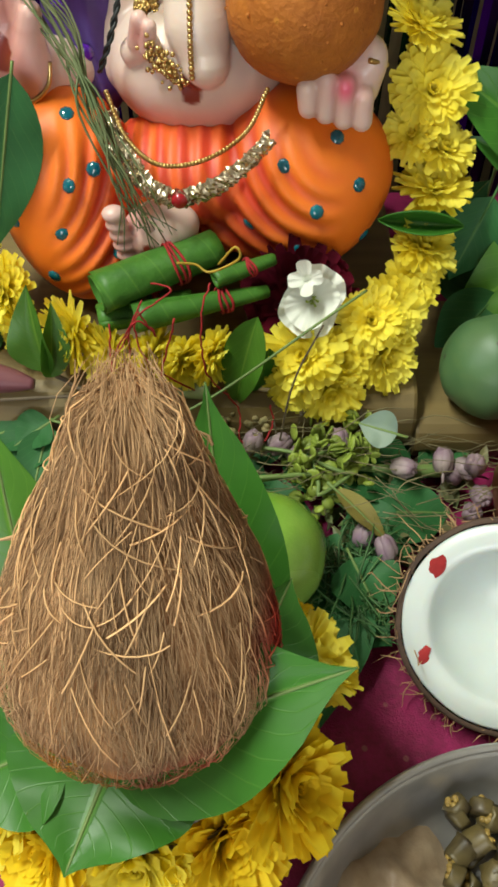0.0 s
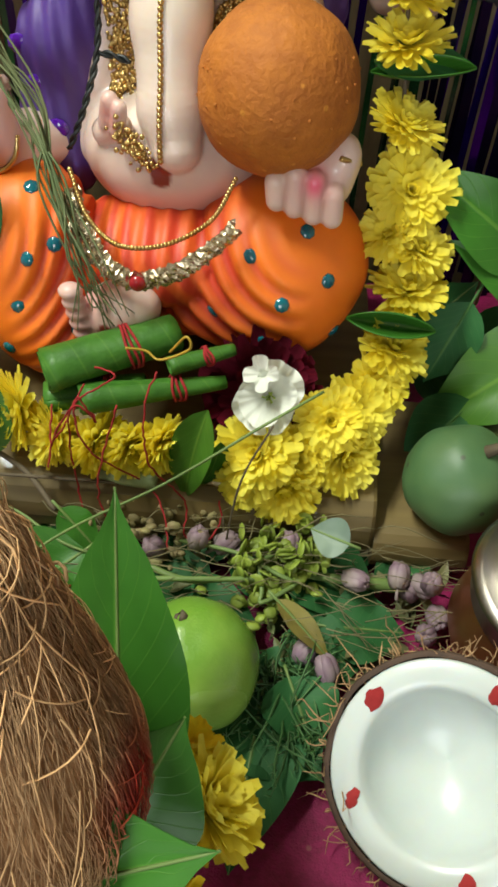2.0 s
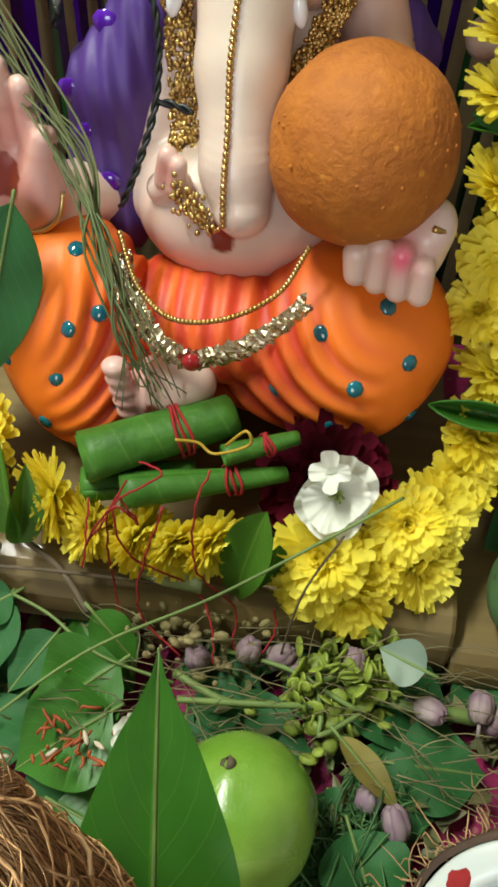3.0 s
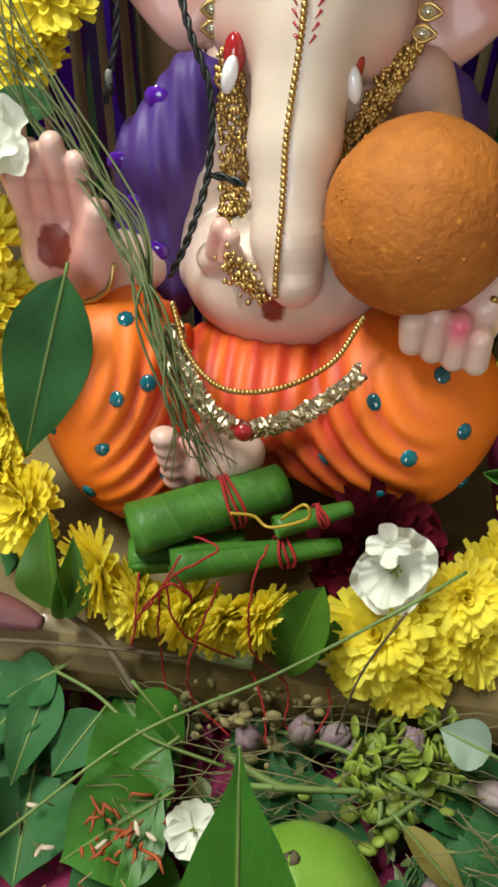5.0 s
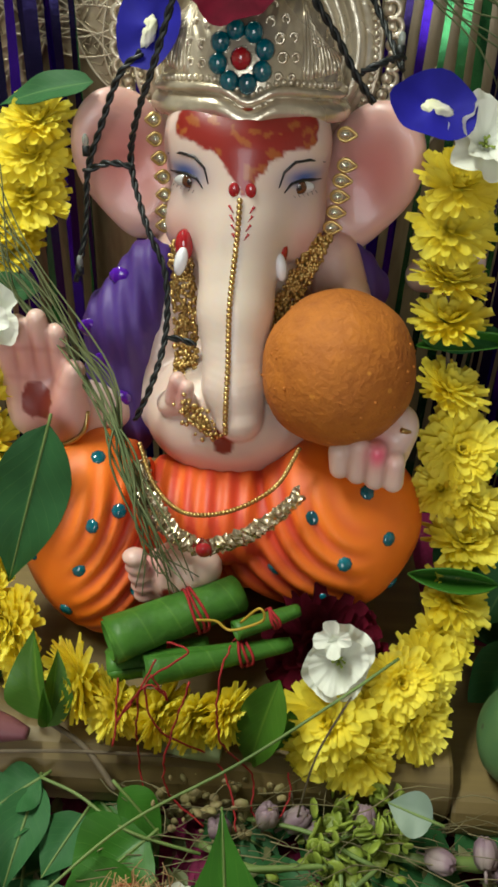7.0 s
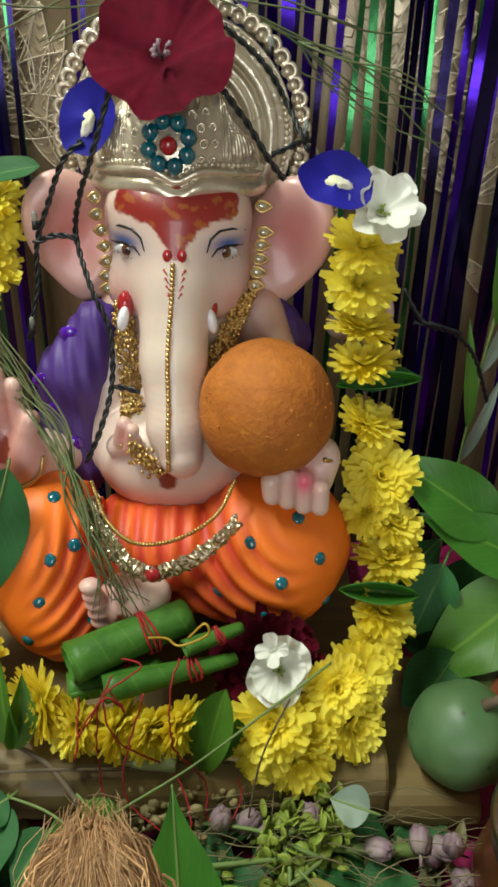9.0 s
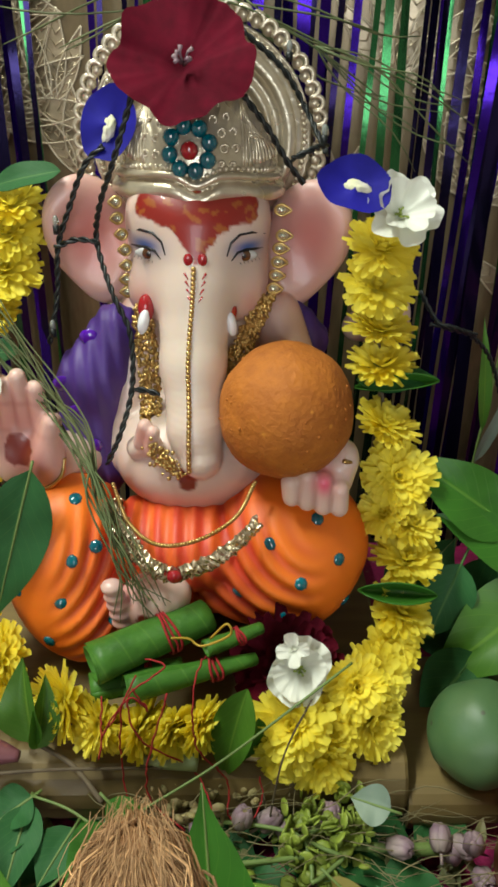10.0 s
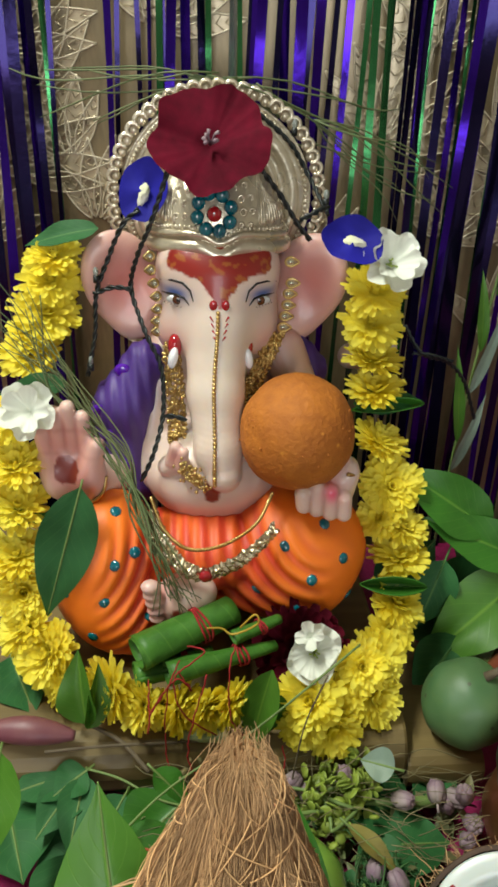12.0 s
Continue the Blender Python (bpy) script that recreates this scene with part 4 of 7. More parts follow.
def leaf_matrix(base, tip, face, spin=0.0):
    """Lays a leaf from base towards tip with its upper face towards the given way."""
    x = (Vector(tip) - Vector(base)).normalized()
    z = Vector(face) - x * Vector(face).dot(x)
    z.normalize()
    y = z.cross(x)
    return Matrix.Translation(base) @ Matrix((x, y, z)).transposed().to_4x4() @ Matrix.Rotation(spin, 4, "X")


def leaf(base, tip, face, W, mat, label, parent=None, name="leaf", category="leaf", stalk=0.0, **kw):
    L = (Vector(tip) - Vector(base)).length
    g = blade(L, W, **kw)
    if stalk:
        tube(g, [(-stalk, 0, 0.001), (0, 0, 0), (L * 0.3, 0, -0.0008)], [0.0009, 0.0009, 0.0004], 5)
    ob = put(name, g, mat, parent, label if parent is None else "", uvs=True)
    if parent is None:
        rows_ = [Vector(g.v[7 * i + 3]) + Vector((0, 0, 0.0002)) for i in range(15)]
        g = Geo()
        tube(g, [(-max(stalk, 0.006), 0, 0.0006)] + rows_, [0.0009] + [0.0009 - 0.00045 * i / 14 for i in range(15)], 5)
        rib = put("midrib", g, STEM)
        rib.parent = ob
    m = leaf_matrix(base, tip, face)
    if parent is None:
        ob.matrix_world = m
        tagged(ob, label=label, category=category)
    else:
        ob.matrix_parent_inverse = Matrix.Translation(parent.location).inverted()
        ob.matrix_basis = m
    return ob


def stray(g, a, b, r, seed, wob=0.15, n=7, mat=0, sides=4, sag=0.0):
    """A thin bent strand from a to b."""
    q = random.Random(seed)
    a, b = Vector(a), Vector(b)
    L = (b - a).length
    pts = []
    off = Vector((q.uniform(-1, 1), q.uniform(-1, 1), q.uniform(-1, 1))) * wob * L
    off2 = Vector((q.uniform(-1, 1), q.uniform(-1, 1), q.uniform(-1, 1))) * wob * L * 0.4
    for i in range(n):
        u = i / (n - 1)
        pts.append(a.lerp(b, u) + off * math.sin(math.pi * u) + off2 * math.sin(2 * math.pi * u) - Vector((0, 0, sag * math.sin(math.pi * u))))
    return tube(g, pts, [r] * (n - 1) + [r * 0.4], sides, mat)


# the marigold-yellow garland: flowers and folded leaves on one string
MUMS = [mum(0.0210, s, 1.65, 1.0).mesh("flower", [YELLOW]) for s in range(6)] + [mum(0.0205, s + 20, 1.6).mesh("flower", [YELLOW]) for s in range(3)]
garland = empty("flower_garland", (0, 0.32, 0.05), label="long garland of yellow chrysanthemums and folded green leaves", category="garland")
rng = random.Random(11)
UPV, CAM = Vector((0, 0, 1)), Vector((0, -0.8, 0.6))
HEADS = [
    # x, y, z, radius, axis
    (0.085, 0.462, 0.301, 0.0215, (0, -0.55, 0.8)), (0.084, 0.459, 0.279, 0.0220, (0.05, -0.6, 0.8)), (0.088, 0.456, 0.253, 0.0215, (0.08, -0.15, 1)),
    (0.091, 0.450, 0.231, 0.0215, (-0.05, -0.25, 1)), (0.096, 0.437, 0.195, 0.0205, (0.2, -0.3, 1)), (0.103, 0.420, 0.168, 0.0240, (0.1, -0.75, 0.65)),
    (0.0945, 0.407, 0.148, 0.0170, (-0.35, -0.4, 0.9)), (0.111, 0.403, 0.143, 0.0190, (0.35, -0.4, 0.9)), (0.109, 0.393, 0.123, 0.0215, (0, -0.15, 1)),
    (0.103, 0.369, 0.101, 0.0220, (0.25, -0.4, 0.9)),
    (0.095, 0.352, 0.086, 0.019, (0.3, -0.6, 0.7)), (0.085, 0.336, 0.080, 0.021, (0.2, -0.7, 0.7)), (0.070, 0.322, 0.086, 0.019, (0, -0.7, 0.8)),
    (0.080, 0.316, 0.063, 0.021, (0.4, -0.8, 0.4)), (0.055, 0.311, 0.067, 0.020, (0.1, -0.8, 0.6)), (0.034, 0.306, 0.073, 0.023, (-0.3, -0.7, 0.7)),
    (0.049, 0.300, 0.053, 0.021, (0.2, -0.9, 0.3)), (0.030, 0.301, 0.057, 0.018, (-0.3, -0.9, 0.3)),
    (-0.018, 0.304, 0.076, 0.0180, (0.75, -0.6, 0.15)), (-0.0335, 0.303, 0.074, 0.0185, (0.6, -0.75, 0.15)), (-0.052, 0.304, 0.074, 0.0190, (0.7, -0.7, 0.15)),
    (-0.076, 0.308, 0.073, 0.0205, (-0.7, -0.65, 0.15)), (-0.0645, 0.310, 0.070, 0.0170, (0.3, -0.9, 0.1)), (-0.0965, 0.318, 0.080, 0.0225, (-0.8, -0.55, 0.25)),
    (-0.130, 0.331, 0.072, 0.0190, (-0.85, -0.45, 0.3)), (-0.141, 0.345, 0.085, 0.0235, (-0.35, -0.75, 0.55)), (-0.157, 0.358, 0.096, 0.0205, (-0.5, -0.4, 0.8)),
    (-0.159, 0.372, 0.115, 0.0225, (0.1, -0.8, 0.55)), (-0.163, 0.383, 0.138, 0.0205, (0, -0.4, 0.9)), (-0.161, 0.395, 0.170, 0.0210, (0, -0.45, 0.9)),
    (-0.162, 0.407, 0.194, 0.0210, (0, -0.4, 0.9)), (-0.166, 0.420, 0.223, 0.0205, (0, -0.5, 0.9)), (-0.155, 0.463, 0.253, 0.0225, (0, -0.45, 0.9)),
    (-0.152, 0.468, 0.266, 0.0200, (0.1, -0.4, 0.9)), (-0.144, 0.474, 0.280, 0.0235, (0, -0.5, 0.85)), (-0.140, 0.482, 0.301, 0.0225, (0.1, -0.55, 0.8)), (-0.136, 0.485, 0.317, 0.0185, (0, -0.4, 0.9)),
]
for i, (x, y, z, R, ax) in enumerate(HEADS):
    ob = new("flower", MUMS[i % 6] if abs(ax[2]) > 0.6 or abs(ax[0]) > 0.8 else MUMS[6 + i % 3])
    ob.parent, ob.matrix_parent_inverse = garland, Matrix.Translation(garland.location).inverted()
    d = Vector(ax).normalized() + Vector((rng.uniform(-0.15, 0.15), rng.uniform(-0.1, 0.1), rng.uniform(-0.15, 0.15)))
    ob.matrix_basis = frame_at((x, y, z), d, s=R / 0.0215, spin=rng.uniform(0, 6))
g = Geo()
tube(g, spline([(h[0], h[1] + 0.005, h[2]) for h in HEADS], 4), 0.0012, 5)
put("string", g, TWIG, garland)


def fold(c, axis, out, L, W, seed):
    """A leaf folded double, edge outwards, between the flowers."""
    c, axis, out = Vector(c), Vector(axis).normalized(), Vector(out).normalized()
    side = axis.cross(out)
    g = Geo()
    v, uv = [], []
    nu, nv = 12, 10
    for i in range(nu + 1):
        u = i / nu - 0.5
        w = math.cos(math.pi * u) ** 0.7 if abs(u) < 0.5 else 0.02
        for j in range(nv + 1):
            b = -1 + 2 * j / nv
            open_ = 0.24 * W * (1 - abs(b) ** 3) * math.copysign(1, b) if j != nv / 2 else 0
            depth = W * (abs(b) - 0.5) * w
            spread = (0.10 + 0.30 * abs(b)) * W * w * (1 if b > 0 else -1) if b else 0
            v.append(c + axis * L * u + out * depth + side * (spread * 0.8) + out * 0.12 * L * u * u)
            uv.append((i / nu, b))
    f = [(i * (nv + 1) + j, i * (nv + 1) + j + 1, (i + 1) * (nv + 1) + j + 1, (i + 1) * (nv + 1) + j) for i in range(nu) for j in range(nv)]
    g.add(v, f, 0, (1, 1, 1), uv)
    ob = put("folded_leaf", g, LEAF, garland, uvs=True)
    sm = ob.modifiers.new("thickness", "SOLIDIFY")
    sm.thickness = 0.0007
    return ob


fold((0.099, 0.366, 0.119), (1, -0.05, -0.05), (0, -0.75, 0.55), 0.048, 0.019, 6)
leaf((-0.112, 0.303, 0.062), (-0.1180, 0.311, 0.115), (-0.35, -0.9, 0.3), 0.027, BRIGHTLEAF, "", garland, droop=0.25, seed=63, cup=0.7, point=1.1)
leaf((-0.110, 0.300, 0.061), (-0.0995, 0.306, 0.108), (0.55, -0.8, 0.25), 0.018, BRIGHTLEAF, "", garland, droop=0.25, seed=64, cup=0.7, point=1.1)
leaf((0.007, 0.302, 0.106), (-0.012, 0.283, 0.042), (-0.30, -0.75, 0.60), 0.025, BRIGHTLEAF, "", garland, droop=0.5, seed=3, cup=0.4, point=1.1)
fold((0.100, 0.442, 0.222), (1, -0.1, 0.15), (0, -0.7, 0.6), 0.052, 0.016, 4)
fold((-0.163, 0.39, 0.163), (1, 0.1, 0), (0, -0.6, 0.7), 0.05, 0.016, 5)
leaf((0.014, 0.303, 0.082), (0.008, 0.292, 0.045), (0.4, -0.9, 0.1), 0.016, LEAF, "", garland, droop=0.6, seed=3)
leaf((0.075, 0.444, 0.224), (0.128, 0.440, 0.233), (0, -0.7, 0.7), 0.022, DARKLEAF, "", garland, droop=0.5, seed=8)
leaf((-0.105, 0.482, 0.338), (-0.158, 0.482, 0.330), (0, -0.6, 0.8), 0.020, DARKLEAF, "", garland, droop=0.3, seed=9)
leaf((-0.125, 0.42, 0.250), (-0.175, 0.425, 0.244), (0, -0.6, 0.8), 0.020, DARKLEAF, "", garland, droop=0.3, seed=10)


def ruffled(R, petals, seed, depth=0.35, ruffle=0.14, lobes=0.12):
    """A broad flower of a few wide ruffled petals; its axis is z."""
    r = random.Random(seed)
    g = Geo()
    for k in range(petals):
        a0 = 2 * math.pi * k / petals + r.uniform(-0.1, 0.1)
        v = []
        nu, nv = 9, 12
        ph = r.uniform(0, 6)
        for i in range(nu + 1):
            u = i / nu
            for j in range(nv + 1):
                s = -1 + 2 * j / nv
                half = math.pi / petals * (1.55 + 0.35 * u)
                a = a0 + s * half
                rad = R * u * (1 - 0.30 * abs(s) ** 2.6) * (1 + lobes * 0.4 * math.sin(s * 9 + ph) * u)
                z = R * (depth * u ** 1.7 - 0.10) + R * ruffle * 1.5 * u * u * noise.noise(Vector((rad * math.cos(a), rad * math.sin(a), k * 0.01)) / (0.55 * R) + Vector((ph, 0, 0))) + 0.0007 * (k % 2) + 0.03 * R * s * u
                v.append((rad * math.cos(a), rad * math.sin(a), z))
        f = [(i * (nv + 1) + j, (i + 1) * (nv + 1) + j, (i + 1) * (nv + 1) + j + 1, i * (nv + 1) + j + 1) for i in range(nu) for j in range(nv)]
        g.add(v, f)
    return g


def trumpet(R, lobes, seed, depth=0.3, ruffle=0.10, notch=0.10, turns=1):
    """A flower of fused petals: one funnel with a lobed, waved rim, or several set in each other; its axis is z."""
    r = random.Random(seed)
    g = Geo()
    for t in range(turns):
        S = R * (1 - 0.24 * t)
        nu, nv, ph = 14, 90, r.uniform(0, 6)
        v = []
        for i in range(nu + 1):
            u = i / nu
            for j in range(nv):
                a = 2 * math.pi * j / nv
                lob = 1 - notch * u * (0.5 - 0.5 * math.cos(lobes * a + ph)) ** 3 + 0.05 * u * noise.noise(Vector((3 * math.cos(a), 3 * math.sin(a), seed + t)))
                w = u * u * (math.sin(lobes * a * 1.0 + ph) * 0.4 + noise.noise(Vector((2.6 * math.cos(a), 2.6 * math.sin(a), seed * 3 + t))) + 0.35 * noise.noise(Vector((8 * math.cos(a), 8 * math.sin(a), seed + t))))
                v.append((S * u * lob * math.cos(a), S * u * lob * math.sin(a), S * (depth * (1 + 0.9 * t) * u ** 1.3 - depth * 0.5 * math.exp(-(u / 0.18) ** 2) + ruffle * w) + 0.06 * R * t))
        f = [(i * nv + j, (i + 1) * nv + j, (i + 1) * nv + (j + 1) % nv, i * nv + (j + 1) % nv) for i in range(nu) for j in range(nv)]
        g.add(v, f)
    return g


def big_flower(name, p, axis, R, petals, seed, mat, label, centre=None, **kw):
    ob = empty(name, p, label=label, category="flower")
    put("petals", trumpet(R, petals, seed, **kw) if "turns" in kw else ruffled(R, petals, seed, **kw), mat, None).parent = ob
    ob.children[0].matrix_basis = frame_at((0, 0, 0), axis)
    if centre:
        g = Geo()
        q = random.Random(seed)
        for k in range(7):
            d = Vector((q.uniform(-0.5, 0.5), q.uniform(-0.5, 0.5), 1)).normalized()
            tube(g, [(0, 0, 0), d * R * 0.22, d * R * 0.3 + Vector((q.uniform(-1, 1), q.uniform(-1, 1), 0)) * R * 0.06], [R * 0.02, R * 0.02, R * 0.035], 5)
        c = put("stamens", g, centre, None)
        c.parent = ob
        c.matrix_basis = frame_at((0, 0, 0), axis)
    return ob


big_flower("maroon_flower", (-0.0307, 0.452, 0.3975), (-0.03, -0.74, 0.66), 0.0380, 5, 4, MAROON, "large dark maroon flower resting on the gilt crown", LILAC, depth=0.22, ruffle=0.13, notch=0.12, turns=1)
big_flower("white_flower", (0.037, 0.322, 0.101), (-0.1, -0.8, 0.5), 0.0200, 2, 5, WHITEPETAL, "white flower with ruffled petals before the statue", HERB, depth=0.35, ruffle=0.26, notch=0.25, turns=2)
big_flower("white_flower", (0.033, 0.320, 0.117), (-0.3, -0.7, 0.6), 0.0095, 4, 6, WHITEPETAL, "small white petal cluster on a maroon flower", None, depth=0.5, ruffle=0.25, notch=0.4, turns=1)
big_flower("white_flower", (0.092, 0.458, 0.322), (0.1, -0.75, 0.6), 0.0225, 6, 7, WHITEPETAL, "open white flower on top of the garland", HERB, depth=0.45, ruffle=0.16, notch=0.2, turns=2)
big_flower("white_flower", (-0.148, 0.405, 0.238), (-0.1, -0.8, 0.5), 0.020, 5, 8, WHITEPETAL, "white flower behind the raised hand", None, depth=0.4, ruffle=0.2, notch=0.25, turns=2)
big_flower("white_flower", (-0.0340, 0.2224, 0.0450), (0, -0.5, 0.9), 0.0112, 7, 9, WHITEPETAL, "small white blossom lying on green leaves", HERB, depth=0.4, ruffle=0.15)
# velvety maroon head under the white flower
cel = empty("maroon_flower", (0.032, 0.347, 0.080), label="dense velvety maroon flower before the statue", category="flower")
for nm, gg in (("petals", mum(0.033, 40, 1.5)), ("core", ball(Geo(), (0, 0, 0), 0.014, 14, 10, bump=0.3))):
    ob = put(nm, gg, MAROON)
    ob.parent, ob.matrix_basis = cel, frame_at((0, 0, 0), (0.05, -0.75, 0.65))


def pea_flower(p, axis, up, R, seed):
    """A butterfly-pea flower: one broad blue petal with a pale throat."""
    g = Geo()
    v, c, f = [], [], []
    nu, nv = 10, 28
    for i in range(nu + 1):
        u = i / nu
        for j in range(nv):
            a = 2 * math.pi * j / nv
            rx, ry = R * u * (0.78 + 0.05 * math.sin(3 * a + seed)), R * u * (1.0 + 0.06 * math.sin(5 * a))
            z = R * (0.22 * u * u + 0.05 * math.sin(4 * a + seed) * u - 0.14 * (1 - u) * math.cos(a))
            v.append((rx * math.cos(a), ry * math.sin(a), z))
            k = math.exp(-((rx * math.cos(a) / (0.16 * R)) ** 2 + ((ry * math.sin(a) + 0.12 * R) / (0.42 * R)) ** 2) * 1.2)
            c.append(tuple((1 - k) * 1.0 + k * q for q in (26.0, 34.0, 1.3)))
    for i in range(nu):
        for j in range(nv):
            f.append((i * nv + j, (i + 1) * nv + j, (i + 1) * nv + (j + 1) % nv, i * nv + (j + 1) % nv))
    g.add(v, f, 0, c)
    ob = empty("blue_flower", p)
    for nm, gg, mt in (("petal", g, BLUEPETAL), ("throat", ball(Geo(), (0, -0.10 * R, 0.05 * R), (0.17 * R, 0.36 * R, 0.10 * R), 16, 12, bump=0.5), CREAM)):
        kid = put(nm, gg, mt)
        kid.parent, kid.matrix_basis = ob, leafless((0, 0, 0), axis, up)
    tagged(ob, label="deep blue pea flower with a pale throat", category="flower", group="blue flowers on the statue")
    return ob


def leafless(p, axis, up):
    z = Vector(axis).normalized()
    y = (Vector(up) - z * Vector(up).dot(z)).normalized()
    x = y.cross(z)
    return Matrix.Translation(p) @ Matrix((x, y, z)).transposed().to_4x4()


pea_flower((-0.073, 0.470, 0.365), (-0.2, -0.85, 0.35), (0.15, 0, 1), 0.0205, 1)
pea_flower((0.064, 0.455, 0.338), (0.1, -0.8, 0.6), (-1, 0, 0.15), 0.0215, 2)

# the orange sweet in the lower hand
g = Geo()
ball(g, (0, 0, 0), (0.0390, 0.0390, 0.0400), 72, 50, 0, bump=0.03, seed=2)
q = random.Random(8)
for k in range(110):
    d = Vector((q.gauss(0, 1), q.gauss(0, 1), q.gauss(0, 1))).normalized()
    ball(g, d * 0.0388, q.uniform(0.0005, 0.0012), 6, 4)
ob = put("round_sweet", g, SWEET)
ob.location = (0.0283, 0.4035, 0.2225)
tagged(ob, label="large round orange crumbly sweet held by the statue", category="sweet")

# ---------- offerings before the statue ----------
def roll(a, b, r0, r1, seed, label):
    """A leaf rolled into a tube, its end open with a spiral edge."""
    a, b = Vector(a), Vector(b)
    x, y, d = basis(b - a)
    g = Geo()
    v = []
    nu, nv = 12, 40
    for i in range(nu + 1):
        u = i / nu
        r = r0 + (r1 - r0) * u
        for j in range(nv + 1):
            s = j / nv
            ang = s * 2 * math.pi * 1.7 + seed
            rr = r * (1 - 0.22 * s) * (1 + 0.10 * noise.noise(Vector((3 * u + seed, math.cos(ang) * 1.3, math.sin(ang) * 1.3))))
            v.append(a + (b - a) * (u + 0.05 * s * (u - 0.5)) + rr * (math.cos(ang) * x + 0.8 * math.sin(ang) * y))
    f = [(i * (nv + 1) + j, i * (nv + 1) + j + 1, (i + 1) * (nv + 1) + j + 1, (i + 1) * (nv + 1) + j) for i in range(nu) for j in range(nv)]
    g.add(v, f, 0, (1, 1, 1), [(0.5 * i / nu, 0.3 + 0.6 * j / nv) for i in range(nu + 1) for j in range(nv + 1)])
    thing = empty("leaf_roll", a.lerp(b, 0.5), label=label, category="leaf roll", group="tied leaf rolls")
    ob = put("rolled_leaf", g, ROLLEAF, thing, uvs=True)
    sm = ob.modifiers.new("thickness", "SOLIDIFY")
    sm.thickness = 0.0006
    g = Geo()
    for w in range(3):
        c = a.lerp(b, 0.58 + 0.035 * w + 0.05 * math.sin(seed))
        rr = r0 + (r1 - r0) * 0.6 + 0.0009
        tube(g, [c + rr * (math.cos(t) * x + 0.8 * math.sin(t) * y) + d * 0.001 * math.sin(t * 2 + w) for t in np.linspace(0, 2 * math.pi, 25)], 0.0008, 5)
    put("thread", g, THREAD, thing, "red cotton thread tied round the leaf")
    return thing


roll((-0.078, 0.318, 0.108), (-0.016, 0.352, 0.112), 0.0135, 0.0115, 0.4, "green betel leaf rolled and tied with red thread")
roll((-0.059, 0.310, 0.0985), (0.012, 0.334, 0.096), 0.0105, 0.0045, 1.5, "narrow green betel leaf roll tied with red thread")
roll((-0.080, 0.318, 0.090), (-0.030, 0.330, 0.092), 0.0100, 0.009, 2.6, "small green betel leaf roll under the others")
roll((-0.016, 0.330, 0.108), (0.016, 0.345, 0.110), 0.0062, 0.004, 4.0, "small curled end of a green betel leaf roll")
THREADS = [
    [(-0.0473, 0.3000, 0.1305), (-0.0373, 0.2950, 0.1296), (-0.0549, 0.2850, 0.1172), (-0.0476, 0.2800, 0.0912), (-0.0246, 0.2930, 0.0550), (-0.0136, 0.2806, 0.0450), (-0.0102, 0.2662, 0.0350)],
    [(-0.0349, 0.2880, 0.1174), (-0.0441, 0.2800, 0.0837), (-0.0451, 0.2758, 0.0500), (-0.0258, 0.2678, 0.0350)],
    [(-0.0176, 0.3000, 0.1308), (-0.0220, 0.2850, 0.1167), (-0.0190, 0.2800, 0.0854), (-0.0031, 0.2878, 0.0500), (-0.0024, 0.2767, 0.0350), (0.0095, 0.2731, 0.0350), (0.0166, 0.2838, 0.0400), (0.0147, 0.2904, 0.0500)],
    [(-0.0510, 0.2950, 0.1235), (-0.0589, 0.2850, 0.1053), (-0.0605, 0.2878, 0.0500), (-0.0530, 0.2748, 0.0350)],
    [(-0.0709, 0.3000, 0.1025), (-0.0707, 0.2850, 0.0870), (-0.0713, 0.2800, 0.0775)],
    [(-0.0600, 0.2900, 0.1041), (-0.0707, 0.2850, 0.0870), (-0.0544, 0.2830, 0.1199), (-0.0446, 0.2840, 0.1096), (-0.0527, 0.2860, 0.1236)],
]
for n, pts in enumerate(THREADS):
    g = Geo()
    tube(g, [p + 0.0012 * Vector((noise.noise(p * 260), noise.noise(p * 260 + Vector((5, 0, 0))), 0)) for p in spline(pts, 12)], 0.00052, 5)
    tagged(put("red_thread", g, THREAD), label="loose red cotton thread hanging over the garland", category="thread", group="loose red threads")
g = Geo()
tube(g, spline([(-0.0133, 0.3150, 0.1302), (-0.0048, 0.3120, 0.1433), (-0.0031, 0.3100, 0.1375), (-0.0176, 0.3120, 0.1276), (-0.0251, 0.3150, 0.1299), (-0.0342, 0.3120, 0.1332)], 10), 0.0007, 5)
tagged(put("gold_thread", g, GOLDTHREAD), label="thin yellow thread curled on a leaf roll", category="thread")

# kalash: silver pot with leaves, flowers and the coconut
PX, PY = -0.033, 0.097
g = Geo()
pot = empty("silver_pot", (PX, PY, 0), label="polished silver water pot holding leaves and a coconut", category="pot")
lathe(g, [(0.026, 0.0), (0.030, 0.002), (0.031, 0.006), (0.027, 0.010), (0.038, 0.020), (0.049, 0.038), (0.052, 0.055), (0.048, 0.074), (0.037, 0.088), (0.031, 0.094), (0.031, 0.100),
          (0.036, 0.108), (0.042, 0.112), (0.043, 0.1135), (0.041, 0.114), (0.034, 0.109), (0.029, 0.100), (0.029, 0.094), (0.02, 0.07), (0.0, 0.068)], 56, m=Matrix.Translation((PX, PY, 0)))
put("body", g, SILVER, pot)
g = Geo()
lathe(g, [(0.0395, 0.1115), (0.0425, 0.1125), (0.0440, 0.1140), (0.0425, 0.1155), (0.0400, 0.1150)], 56, m=Matrix.Translation((PX, PY, 0)))
put("rim", g, SILVER, pot)
